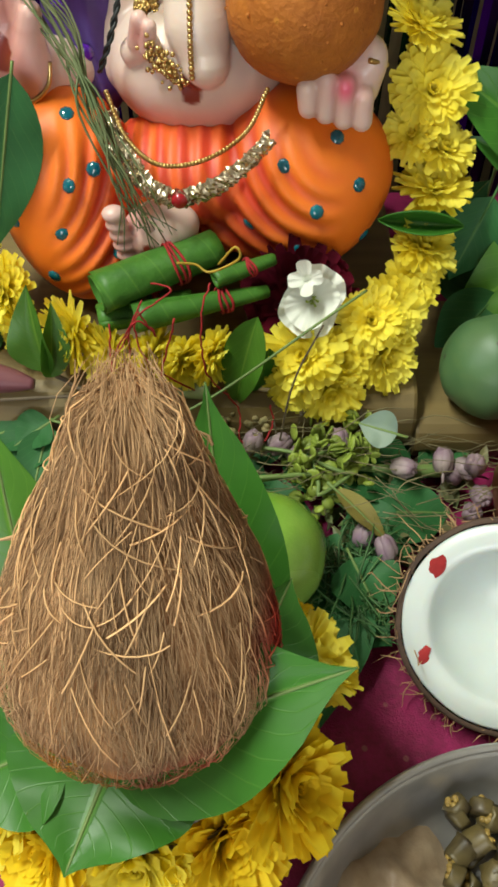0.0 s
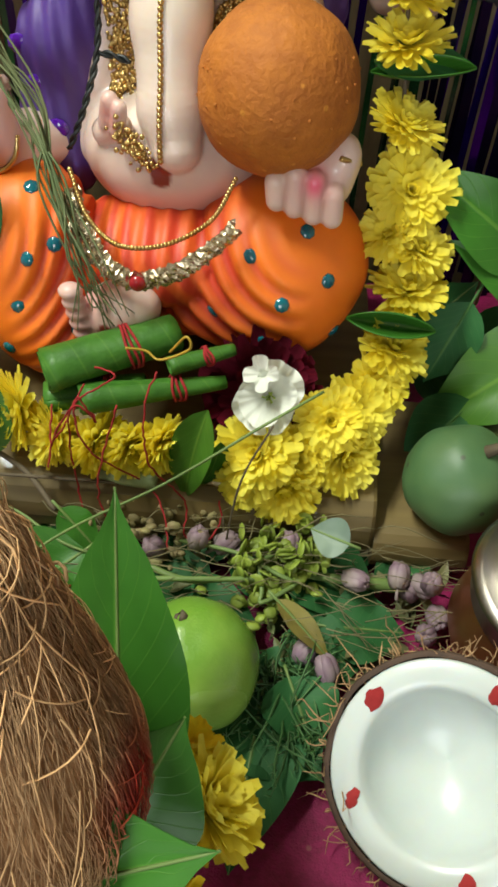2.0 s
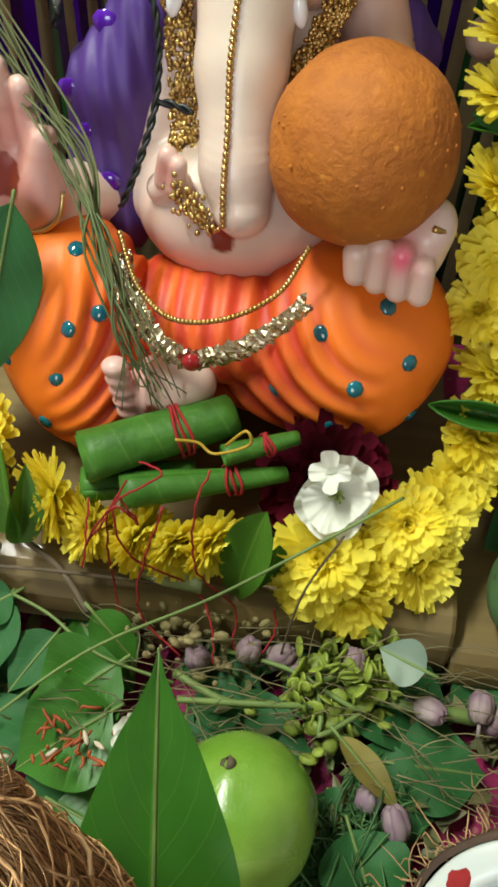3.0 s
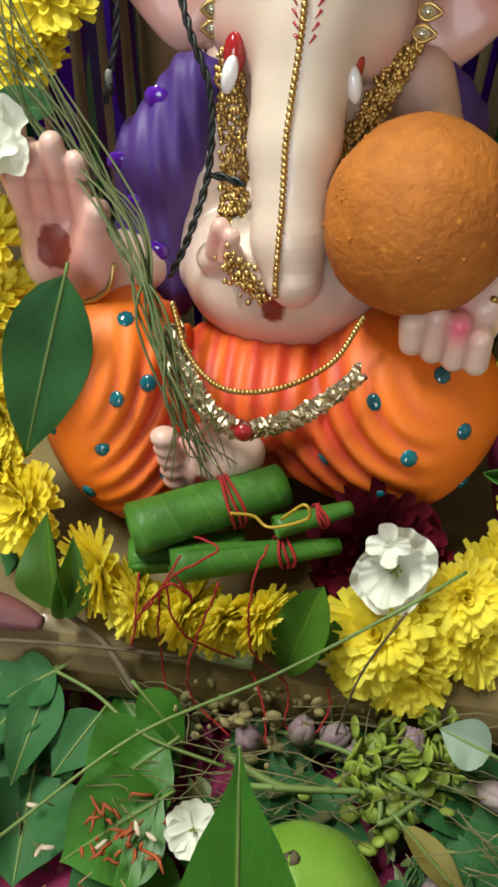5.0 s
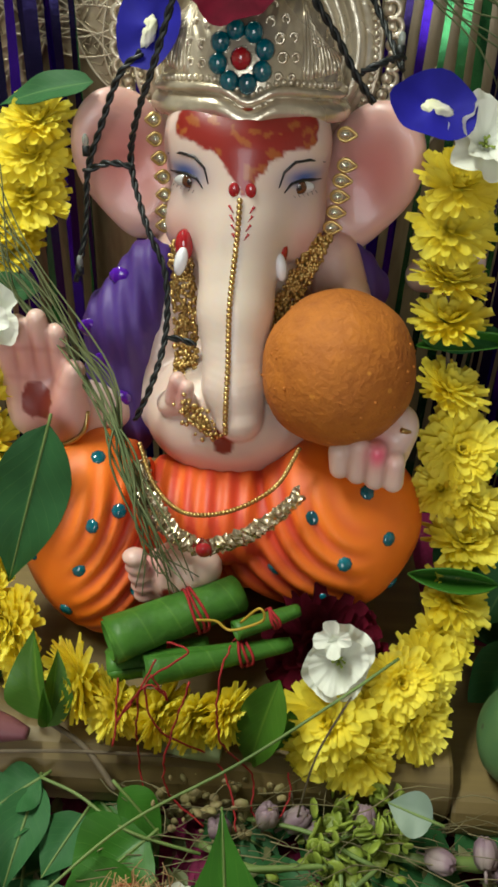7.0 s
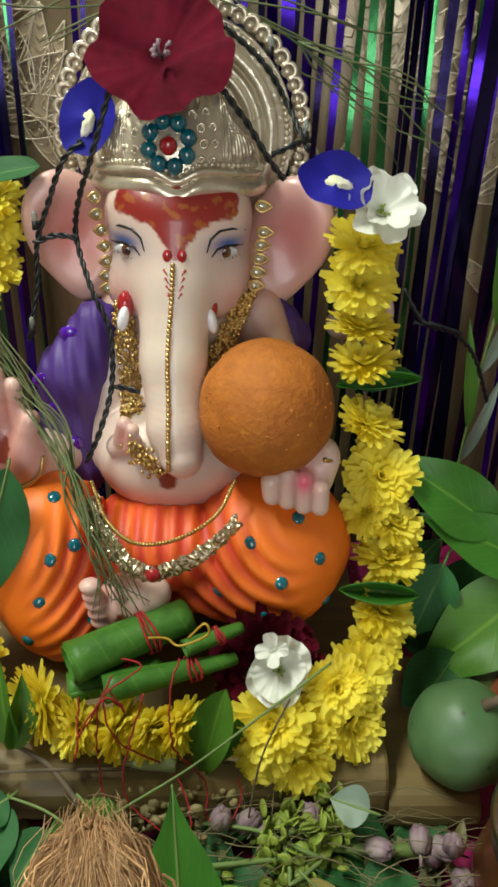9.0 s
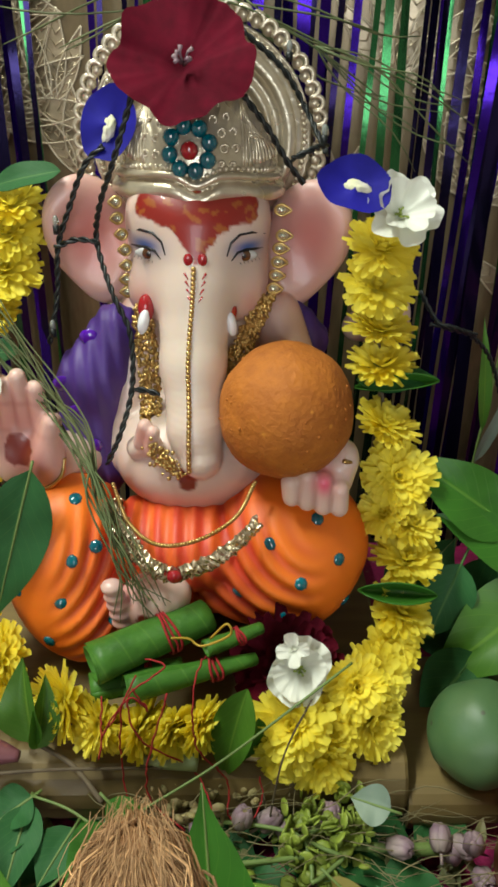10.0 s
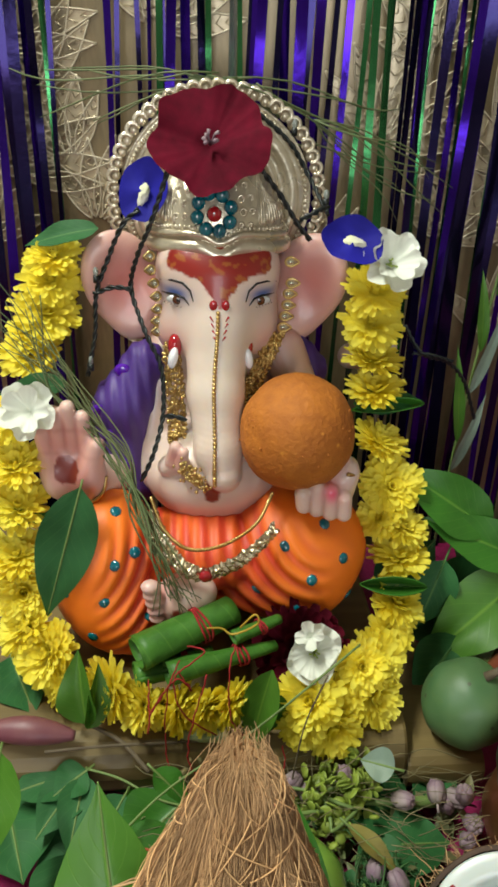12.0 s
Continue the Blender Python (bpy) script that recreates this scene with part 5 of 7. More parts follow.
potring = empty("flower_string", (PX, PY, 0.08), label="ring of deep yellow chrysanthemums round the silver pot", category="garland")
DEEP = [mum(0.0205, 60 + s, 1.5, 0.0, 0.140).mesh("flower", [DEEPYELLOW if s % 2 else YELLOW]) for s in range(4)]
for i, (x, y, z, R) in enumerate(((0.014, 0.074, 0.106, 0.023), (-0.006, 0.058, 0.098, 0.021), (-0.036, 0.053, 0.096, 0.021), (-0.066, 0.057, 0.097, 0.021), (-0.082, 0.072, 0.099, 0.020), (-0.090, 0.092, 0.1, 0.020),
                                  (0.026, 0.122, 0.098, 0.020), (0.010, 0.142, 0.092, 0.019), (-0.02, 0.15, 0.09, 0.02), (-0.088, 0.12, 0.095, 0.02), (-0.072, 0.145, 0.09, 0.02))):
    ob = new("flower", DEEP[i % 4 if i != 0 else 1])
    ob.parent, ob.matrix_parent_inverse = potring, Matrix.Translation(potring.location).inverted()
    d = Vector((x - PX, y - PY, 0)).normalized() * 0.8 + Vector((0, 0, 0.75))
    ob.matrix_basis = frame_at((x, y, z - 0.012), d, s=R / 0.019, spin=i)
g = Geo()
tube(g, [(PX + 0.05 * math.cos(a), PY + 0.045 * math.sin(a), 0.095) for a in np.linspace(0, 2 * math.pi, 40)], 0.001, 5)
put("string", g, TWIG, potring)
KAL = "glossy green leaf round the coconut on the pot"
LG = "leaves in the silver pot"
for args in (((-0.0482, 0.0770, 0.1200), (0.0274, 0.0791, 0.1800), (-0.2, -0.5, 0.85), 0.055, LEAF, dict(cup=0.25, droop=0.25, seed=1, point=2.2, belly=0.85)),
             ((-0.0402, 0.0822, 0.1210), (-0.0550, 0.0410, 0.1170), (-0.1, -0.35, 0.95), 0.066, LEAF, dict(cup=0.15, droop=0.15, seed=2, point=2.2, belly=0.7)),
             ((-0.004, 0.122, 0.094), (-0.0135, 0.192, 0.175), (0.15, -0.78, 0.7), 0.050, LEAF, dict(cup=0.25, droop=0.15, seed=3, point=2.4, belly=0.62)),
             ((-0.072, 0.112, 0.112), (-0.086, 0.157, 0.190), (-0.1, -0.8, 0.6), 0.056, BRIGHTLEAF, dict(cup=0.2, droop=0.2, seed=4, point=2.0, belly=0.7)),
             ((-0.066, 0.098, 0.117), (-0.118, 0.118, 0.128), (0, -0.3, 0.95), 0.050, BRIGHTLEAF, dict(cup=0.3, droop=0.2, seed=5, point=2.0)),
             ((-0.058, 0.082, 0.118), (-0.100, 0.066, 0.116), (0, -0.3, 0.95), 0.046, LEAF, dict(cup=0.4, droop=0.5, seed=6, point=2.0)),
             ((-0.004, 0.100, 0.112), (0.020, 0.128, 0.140), (0.3, -0.6, 0.75), 0.046, LEAF, dict(cup=0.4, droop=0.4, seed=7, point=2.0))):
    b, t, fc, W, mt, kw = args
    tagged(leaf(b, t, fc, W, mt, KAL, **kw), group=LG)

# coconut with its fibre tuft
A, B = Vector((-0.0345, 0.0930, 0.118)), Vector((-0.0285, 0.1280, 0.252))
AX = (B - A).normalized()
prof = [(0.0, 0.0), (0.02, 0.003), (0.034, 0.012), (0.0410, 0.024), (0.0435, 0.037), (0.0422, 0.048), (0.0385, 0.060), (0.0352, 0.070), (0.0312, 0.080), (0.0268, 0.090), (0.0218, 0.100), (0.0178, 0.110), (0.0146, 0.119), (0.0112, 0.128), (0.0, 0.134)]
MC = frame_at(A, AX)


def nut_radius(h):
    for (r0, h0), (r1, h1) in zip(prof, prof[1:]):
        if h0 <= h <= h1:
            return r0 + (r1 - r0) * (h - h0) / (h1 - h0)
    return 0.0


coconut = empty("coconut", A, label="brown fibrous whole coconut standing on the silver pot", category="coconut")
hs = [0.134 * k / 60 for k in range(61)]
g = Geo()
lathe(g, [(nut_radius(h) * 0.97, h) for h in hs], 72, m=MC, wob=0.07, seed=3)


def nut_tint(p):
    """Turmeric and red powder rubbed on the nut."""
    p = Vector(p)
    k1 = max(0, 1 - (p - Vector((-0.0489, 0.0701, 0.1360))).length / 0.030)
    k2 = max(0, 1 - (p - Vector((-0.0190, 0.0682, 0.1340))).length / 0.032)
    k3 = max(0, 1 - (p - Vector((0.0097, 0.1007, 0.1650))).length / 0.024)
    k4 = max(0, 1 - (p - Vector((-0.0228, 0.0985, 0.1880))).length / 0.014)
    c = Vector((1, 1, 1)).lerp(Vector((1.5, 1.15, 0.2)), min(1, k1 * 1.6)).lerp(Vector((0.8, 0.12, 0.12)), min(1, max(k2, k3) * 1.5)).lerp(Vector((1.6, 0.7, 0.5)), min(1, k4))
    k5 = 0.95 + 0.16 * noise.noise(p * 90)
    return tuple(c * k5)


g.c = [nut_tint(p) for p in g.v]
put("husk", g, HUSK, coconut, paint=True)
q = random.Random(21)
g = Geo()
combs = [(q.uniform(0, 2 * math.pi), q.uniform(0.0, 0.09), q.uniform(0.5, 1.5)) for _ in range(60)]
for k in range(6600):
    if k % 3:                               # combed locks that run up the nut
        ca_, ch_, cs_ = q.choice(combs)
        a, h0, shade = ca_ + q.gauss(0, 0.07), max(0.004, ch_ + q.gauss(0, 0.012)), cs_
    else:
        a, h0, shade = q.uniform(0, 2 * math.pi), 0.134 * q.random() ** 0.75, q.uniform(0.6, 1.4)
    if h0 < 0.026 and q.random() < 0.65:    # the base is rubbed bare
        continue
    run = q.uniform(0.012, 0.045)
    da = q.gauss(0, 0.16)
    pts = []
    for i in range(6):
        h = min(0.132, h0 + run * i / 5)
        r = nut_radius(h) * (0.985 + 0.04 * q.random()) + 0.0004 + q.uniform(0, 0.0013)
        pts.append(MC @ Vector((r * math.cos(a + da * i / 5), r * math.sin(a + da * i / 5), h)))
    tube(g, pts, q.uniform(0.00005, 0.00013) if q.random() < 0.96 else 0.00026, 3, caps=False, col=(shade, shade, shade))
for k in range(240):                        # loose, tangled pale strands
    a = q.uniform(0, 2 * math.pi)
    h0 = q.triangular(0.02, 0.125, 0.095)
    L = q.uniform(0.010, 0.030)
    r = nut_radius(h0) + 0.001
    p = Vector((r * math.cos(a), r * math.sin(a), h0))
    d = Vector((q.gauss(0, 0.7), q.gauss(0, 0.7), q.gauss(0.8, 1.2)))
    out = Vector((math.cos(a), math.sin(a), 0.2))
    d = (d - out * d.dot(out) * 0.75).normalized()
    pts = []
    lift = q.uniform(0.5, 1.2)
    for i in range(7):
        u = i / 6
        c = p + d * L * u
        rad = Vector((c.x, c.y, 0))
        need = nut_radius(min(max(c.z, 0), 0.134)) + 0.0008 + 0.0016 * math.sin(math.pi * u) * lift + 0.0012 * u
        if rad.length > 1e-6:
            c = Vector((rad.x / rad.length * max(need, 0.002), rad.y / rad.length * max(need, 0.002), c.z))
        pts.append(MC @ c)
    pale = q.uniform(1.1, 1.8)
    tube(g, pts, q.uniform(0.00012, 0.00030), 4, caps=False, col=(pale, pale, pale * 0.95))
for k in range(760):                        # tuft
    a = q.uniform(0, 2 * math.pi)
    h0 = q.uniform(0.085, 0.120)
    r = nut_radius(h0) * q.uniform(0.3, 1.1)
    p0 = Vector((r * math.cos(a), r * math.sin(a), h0))
    p1 = Vector((r * 0.4 * math.cos(a) + q.gauss(0, 0.0022), r * 0.4 * math.sin(a) + q.gauss(0, 0.0022), min(0.1395, h0 + q.uniform(0.012, 0.035))))
    stray(g, MC @ p0, MC @ p1, q.uniform(0.0001, 0.00024), k, 0.12, 5, sides=3)
for a_, b_ in (((0.018, -0.036, 0.02), (0.058, -0.034, 0.036)), ((-0.03, -0.03, 0.02), (0.004, -0.045, 0.022)), ((0.035, -0.02, 0.055), (0.052, -0.022, 0.048)), ((-0.02, -0.01, 0.11), (-0.002, -0.022, 0.098)), ((0.03, 0, 0.07), (0.05, -0.01, 0.06))):
    stray(g, MC @ Vector(a_), MC @ Vector(b_), 0.0005, 5, 0.15)
g.c = [tuple(a * b for a, b in zip(nut_tint(p), c)) for p, c in zip(g.v, g.c)]
tagged(put("fibre_coat", g, FIBRE, coconut, "tangled pale brown coconut fibres", paint=True), kind="stuff")


# ---------- fruit, half coconut, vessels ----------
def fruit(name, c, r, mat, label, squash=(1, 1, 1), seed=0, stalk=None, dent=0.0, category="fruit"):
    thing = empty(name, c, label=label, category=category)
    g = Geo()
    ball(g, (0, 0, 0), (r * squash[0], r * squash[1], r * squash[2]), 48, 32, 0, bump=0.035, seed=seed)
    if dent:
        g.v = [(x, y, z - dent * math.exp(-(x * x + y * y) / (0.16 * r * r)) if z > 0 else z) for x, y, z in g.v]
    ob = put("peel", g, mat)
    ob.parent = thing
    if stalk:
        g = Geo()
        a, b = Vector(stalk[0]), Vector(stalk[1])
        tube(g, [a, a.lerp(b, 0.5) + Vector((0.001, 0, 0.001)), b], [0.0034, 0.0026, 0.003], 8)
        ob = put("stalk", g, TWIG)
        ob.parent = thing
    return thing


fruit("lime", (0.0120, 0.203, 0.033), 0.0315, LIME, "glossy light green lime beside the pot leaves", (1, 1, 1.03), 4, ((-0.007, 0.007, 0.0290), (-0.0073, 0.0073, 0.0315)))
fruit("green_mango", (0.1445, 0.311, 0.0605), 0.0312, MANGO, "round green unripe mango with a short stalk", (0.98, 0.98, 0.98), 6, ((0.006, -0.006, 0.030), (0.015, -0.008, 0.038)))
fruit("apple", (0.212, 0.352, 0.036), 0.036, APPLE, "red and yellow apple behind the metal pot", (1, 1, 0.92), 7, ((0, 0, 0.024), (0.002, 0.002, 0.040)), 0.008)
fruit("guava", (0.185, 0.385, 0.031), 0.031, material("dull_green_peel", (0.10, 0.15, 0.035), (0.07, 0.11, 0.03), 0.4, scale=40, bump=0.1), "dull green round fruit behind the mango", (1, 1, 1), 9, ((0, 0, 0.029), (0.002, 0, 0.036)))

CN = Vector((-0.32, -0.53, 0.78)).normalized()
CC = Vector((0.1235, 0.1560, 0.0460))
MH = frame_at(CC, CN)
half = empty("half_coconut", CC, label="halved white coconut dabbed with red powder", category="coconut")
R0 = 0.0515
g = Geo()
prof_s = [(R0 * math.cos(a), -R0 * 0.92 * math.sin(a)) for a in np.linspace(0, math.pi / 2, 16)]
lathe(g, [(R0 - 0.0028, 0.0005), (R0 - 0.001, 0.001), (R0, 0.0)] + prof_s[1:], 72, m=MH, wob=0.02, seed=1)
put("shell", g, SHELL, half, "rough dark brown shell")
g = Geo()
lathe(g, [(R0 - 0.0034, -0.002), (R0 - 0.0034, 0.0004), (R0 - 0.0045, 0.0012), (R0 - 0.012, 0.0010), (0.0365, 0.0002), (0.0350, -0.0014), (0.0335, -0.008), (0.030, -0.017), (0.023, -0.026), (0.012, -0.0315), (0.0, -0.033)], 72, m=MH, wob=0.012, seed=5)
put("flesh", g, FLESH, half, "smooth white coconut flesh")
q = random.Random(4)
for a, rr, s in ((163, 0.0415, 0.0046), (85, 0.0415, 0.0043), (-132, 0.0405, 0.0036), (-9, 0.0405, 0.0048), (-48, 0.0425, 0.0040)):
    g = Geo()
    c = Vector((rr * math.cos(radians(a)), rr * math.sin(radians(a)), 0.0016))
    n = 16
    v = [c + Vector((0, 0, 0.0006))]
    for ring, k in ((1, 0.55), (2, 1.0)):
        for i in range(n):
            b = 2 * math.pi * i / n
            w = s * k * (1 + 0.45 * noise.noise(Vector((math.cos(b) * 1.7 + a, math.sin(b) * 1.7, 0))))
            v.append(c + Vector((w * 0.85 * math.cos(b), w * 1.15 * math.sin(b), 0.0005 if ring == 1 else -0.0006)))
    f = [(0, 1 + i, 1 + (i + 1) % n) for i in range(n)] + [(1 + i, 1 + n + i, 1 + n + (i + 1) % n, 1 + (i + 1) % n) for i in range(n)]
    g.add([MH @ p for p in v], f)
    put("red_dab", g, KUMKUM, half, "dab of red powder")
g = Geo()
for k in range(420):
    a = q.uniform(0, 2 * math.pi)
    el = q.random() ** 2 * 1.2
    p = Vector((R0 * math.cos(el) * math.cos(a), R0 * math.cos(el) * math.sin(a), -R0 * 0.92 * math.sin(el)))
    d = Vector((math.cos(a), math.sin(a), q.uniform(-0.6, 0.5))) * q.uniform(0.3, 1) + Vector((q.gauss(0, 0.8), q.gauss(0, 0.8), q.gauss(0, 0.4)))
    L = q.uniform(0.003, 0.011) if k > 40 else q.uniform(0.012, 0.024)
    e = p + d.normalized() * L
    w = MH @ e
    if w.z < 0.002:
        e = p + (MH.inverted() @ Vector((w.x, w.y, 0.003)) - p)
    stray(g, MH @ (p * 0.985), MH @ e, q.uniform(0.00022, 0.00042), k, 0.28, 5, sides=3)
tagged(put("fibre_fringe", g, FIBRE, half, "short pale husk fibres", paint=True), kind="stuff")

# steel plate with food
PLX, PLY, PLR = 0.124, -0.012, 0.117
MP = Matrix.Translation((PLX, PLY, 0.001))
plate = empty("steel_plate", (PLX, PLY, 0), label="round steel plate with a raised rolled rim", category="plate")
g = Geo()
lathe(g, [(0.0, 0.0), (PLR - 0.020, 0.0), (PLR - 0.012, 0.004), (PLR - 0.006, 0.016), (PLR - 0.003, 0.030), (PLR, 0.0335), (PLR + 0.002, 0.0325), (PLR + 0.002, 0.0305), (PLR, 0.030),
          (PLR - 0.002, 0.028), (PLR - 0.005, 0.014), (PLR - 0.011, 0.002), (PLR - 0.019, -0.001), (0.0, -0.001)][::-1], 96, m=MP)
put("dish", g, STEEL, plate)
g = Geo()
tube(g, [MP @ Vector(((PLR + 0.0005) * math.cos(a), (PLR + 0.0005) * math.sin(a), 0.0325)) for a in np.linspace(0, 2 * math.pi, 97)], 0.0019, 8, caps=False)
put("rim", g, STEEL, plate)
q = random.Random(14)
okras = []


def okra_piece(seed):
    """A cut piece of cooked okra: a five-sided ring with pale seeds inside."""
    r = random.Random(seed)
    g = Geo()
    s, h = 0.0057, r.uniform(0.005, 0.011)
    v = []
    for z, k in ((0, 0.92), (h * 0.15, 1.02), (h * 0.85, 1.0), (h, 0.88), (h, 0.62), (h * 0.8, 0.5)):
        for i in range(10):
            a = 2 * math.pi * i / 10
            rr = s * k * (1.06 if i % 2 == 0 else 0.92) * r.uniform(0.82, 1.16)
            v.append((rr * math.cos(a), rr * math.sin(a), z))
    f = [(j * 10 + i, j * 10 + (i + 1) % 10, (j + 1) * 10 + (i + 1) % 10, (j + 1) * 10 + i) for j in range(5) for i in range(10)] + [tuple(range(50, 60)), tuple(range(10))[::-1]]
    g.add(v, f, 0)
    hull = g.mesh("okra_piece", [OKRA], True)
    g = Geo()
    for k in range(6):
        a = r.uniform(0, 6.3)
        ball(g, (s * 0.42 * math.cos(a), s * 0.42 * math.sin(a), h * 0.95 + r.uniform(-0.0006, 0.0006)), r.uniform(0.0011, 0.002), 6, 5, 0)
    return hull, g.mesh("seed_core", [SEEDS], True)


OKM = [okra_piece(s) for s in range(5)]
placed = []
tries = 0
while len(placed) < 230 and tries < 9000:
    tries += 1
    x, y = q.uniform(0.088, 0.215), q.uniform(-0.06, 0.086)
    if math.hypot(x - PLX, y - PLY) > PLR - 0.015 or x < 0.088 + 0.18 * (0.05 - y) * 0.6:
        continue
    lvl = 0 if all(math.hypot(x - a, y - b) > 0.0108 for a, b, _ in placed) else 1
    if lvl and (sum(1 for p in placed if math.hypot(x - p[0], y - p[1]) < 0.011) > 2):
        continue
    placed.append((x, y, lvl))
    ob = new("okra_piece", OKM[len(placed) % 5][0])
    tagged(new("seed_core", OKM[len(placed) % 5][1]), kind="stuff").parent = ob
    ob.matrix_world = Matrix.Translation((x, y, 0.0065 + 0.0075 * lvl)) @ Euler((q.gauss(0, 1.3), q.gauss(0, 1.3), q.uniform(0, 6))).to_matrix().to_4x4() @ Matrix.Translation((0, 0, -0.004))
    tagged(ob, label="cooked dark green okra piece with pale seeds", category="food", group="okra pieces on the steel plate")
g = Geo()
v, f = [], []
n, m = 40, 14
for j in range(m + 1):
    u = j / m
    for i in range(n):
        a = 2 * math.pi * i / n
        rr = (0.047 + 0.010 * noise.noise(Vector((math.cos(a) * 1.5, math.sin(a) * 1.5, 4)))) * u
        x, y = rr * math.cos(a) * 0.8, rr * math.sin(a) * 1.2
        hgt = 0.015 * (1 - u ** 2.4) + 0.012 * noise.noise(Vector((x * 75, y * 75, 1))) * (1 - u ** 4) + 0.006 * noise.noise(Vector((x * 170, y * 170, 6))) * (1 - u ** 4)
        v.append((0.066 + x, 0.026 + y, 0.0015 + max(0.0005, hgt)))
f = [(j * n + i, (j + 1) * n + i, (j + 1) * n + (i + 1) % n, j * n + (i + 1) % n) for j in range(m) for i in range(n)]
g.add(v, f)
tagged(put("sweet_mash", g, MASH), label="pale brown moist sweet mash on the plate", category="food")

# lidded steel pot on a copper bowl, clay lamps
LX, LY = 0.186, 0.236
lota = empty("lidded_pot", (LX, LY, 0), label="steel pot with a domed lid and copper base", category="pot")
ML = Matrix.Translation((LX, LY, 0))
g = Geo()
lathe(g, [(0.0, 0.0), (0.030, 0.0), (0.034, 0.004), (0.044, 0.018), (0.049, 0.034), (0.046, 0.052), (0.043, 0.060), (0.043, 0.064)], 56, m=ML)
put("body", g, COPPER, lota, "reddish copper body")
g = Geo()
lathe(g, [(0.0435, 0.060), (0.0445, 0.061), (0.0450, 0.072), (0.0470, 0.074), (0.0480, 0.0765), (0.0465, 0.079), (0.0430, 0.0805), (0.0350, 0.0815), (0.0335, 0.083), (0.030, 0.086), (0.0275, 0.088), (0.0265, 0.090),
          (0.024, 0.095), (0.019, 0.099), (0.0125, 0.102), (0.010, 0.1035), (0.0085, 0.106), (0.0095, 0.109), (0.0075, 0.1125), (0.0, 0.114)], 64, m=ML)
put("lid", g, material("dull_lid_steel", (0.29, 0.27, 0.24), (0.21, 0.195, 0.17), 0.26, metal=1.0, scale=60, bump=0.08, bscale=300, rough2=0.42), lota, "domed steel lid with a knob")


def diya(c, way, R, mats, label, stand=0.0, carved=True):
    """An oil lamp bowl drawn out into a pointed spout."""
    c = Vector(c)
    thing = empty("oil_lamp", c, label=label, category="lamp", group="clay oil lamps")
    w = Vector(way).normalized()
    s = Vector((-w.y, w.x, 0))
    n = 48

    def rim(a, k):
        f = max(0, math.cos(a)) ** 7
        r = R * k * (1 + 1.05 * f)
        return w * r * math.cos(a) + s * r * math.sin(a) * (1 - 0.15 * f), f
    g = Geo()
    v, fa = [], []
    rows = ((0.45, -R * 0.62), (0.75, -R * 0.45), (0.94, -R * 0.2), (1.0, 0.0), (0.93, 0.001))
    for k, z in rows:
        for i in range(n):
            p, f = rim(2 * math.pi * i / n, k)
            groove = 0.0012 * math.sin(i * math.pi) if carved else 0
            v.append(c + p + Vector((0, 0, z + 0.25 * R * f * (0.4 + 0.6 * (k > 0.9)))) * 1.0)
    fa = [(j * n + i, j * n + (i + 1) % n, (j + 1) * n + (i + 1) % n, (j + 1) * n + i) for j in range(len(rows) - 1) for i in range(n)]
    fa.append(tuple(range(n))[::-1])
    k0 = len(v)
    v += [c + (w * math.cos(2 * math.pi * i / n) + s * math.sin(2 * math.pi * i / n)) * R * 0.85 + Vector((0, 0, -0.001)) for i in range(n)]
    fa += [(k0 - n + i, k0 - n + (i + 1) % n, k0 + (i + 1) % n, k0 + i) for i in range(n)]
    g.add(v, fa)
    put("bowl", g, mats[0], thing)
    g = Geo()
    v, fa = [], []
    for k, z in ((0.86, 0.0005), (0.78, -R * 0.25), (0.55, -R * 0.45), (0.02, -R * 0.52)):
        for i in range(n):
            a = 2 * math.pi * i / n
            v.append(c + (w * math.cos(a) + s * math.sin(a)) * R * k + Vector((0, 0, z)))
    fa = [(j * n + i, j * n + (i + 1) % n, (j + 1) * n + (i + 1) % n, (j + 1) * n + i) for j in range(3) for i in range(n)]
    g.add(v, fa)
    put("inner_glaze", g, mats[1], thing, "orange painted hollow")
    if carved:
        for side in (-1, 1):
            for k in range(9):
                g = Geo()
                u = k / 8
                a0 = c + w * R * (0.85 + 1.0 * u) + Vector((0, 0, -0.2 * R + 0.28 * R * u + 0.0012))
                tip_ = c + w * R * (1.0 + 1.0 * u) + s * side * R * 0.42 * (1 - u) + Vector((0, 0, 0.02 * R + 0.22 * R * u))
                tube(g, [a0 + Vector((0, 0, 0.004)), a0.lerp(tip_, 0.5) + Vector((0, 0, 0.0035)), tip_ + Vector((0, 0, 0.001))], [0.0004, 0.0006, 0.0003], 5)
                put("carved_vein", g, TWIG, thing)
    if stand:
        g = Geo()
        lathe(g, [(R * 0.8, 0.0), (R * 0.85, 0.004), (R * 0.6, 0.010), (R * 0.3, 0.02), (R * 0.22, stand * 0.5), (R * 0.3, stand - 0.012), (R * 0.5, stand)], 32, m=Matrix.Translation((c.x, c.y, 0)))
        put("foot", g, mats[0], thing)
    return thing


diya((0.176, 0.136, 0.086), (-0.97, -0.22, 0), 0.023, (CARVED, CLAY), "carved brown clay lamp with an orange hollow", 0.073)
diya((0.216, 0.284, 0.090), (-0.8, 0.55, 0), 0.018, (CLAY, CLAY), "bright orange clay lamp behind the lidded pot", 0.079, False)

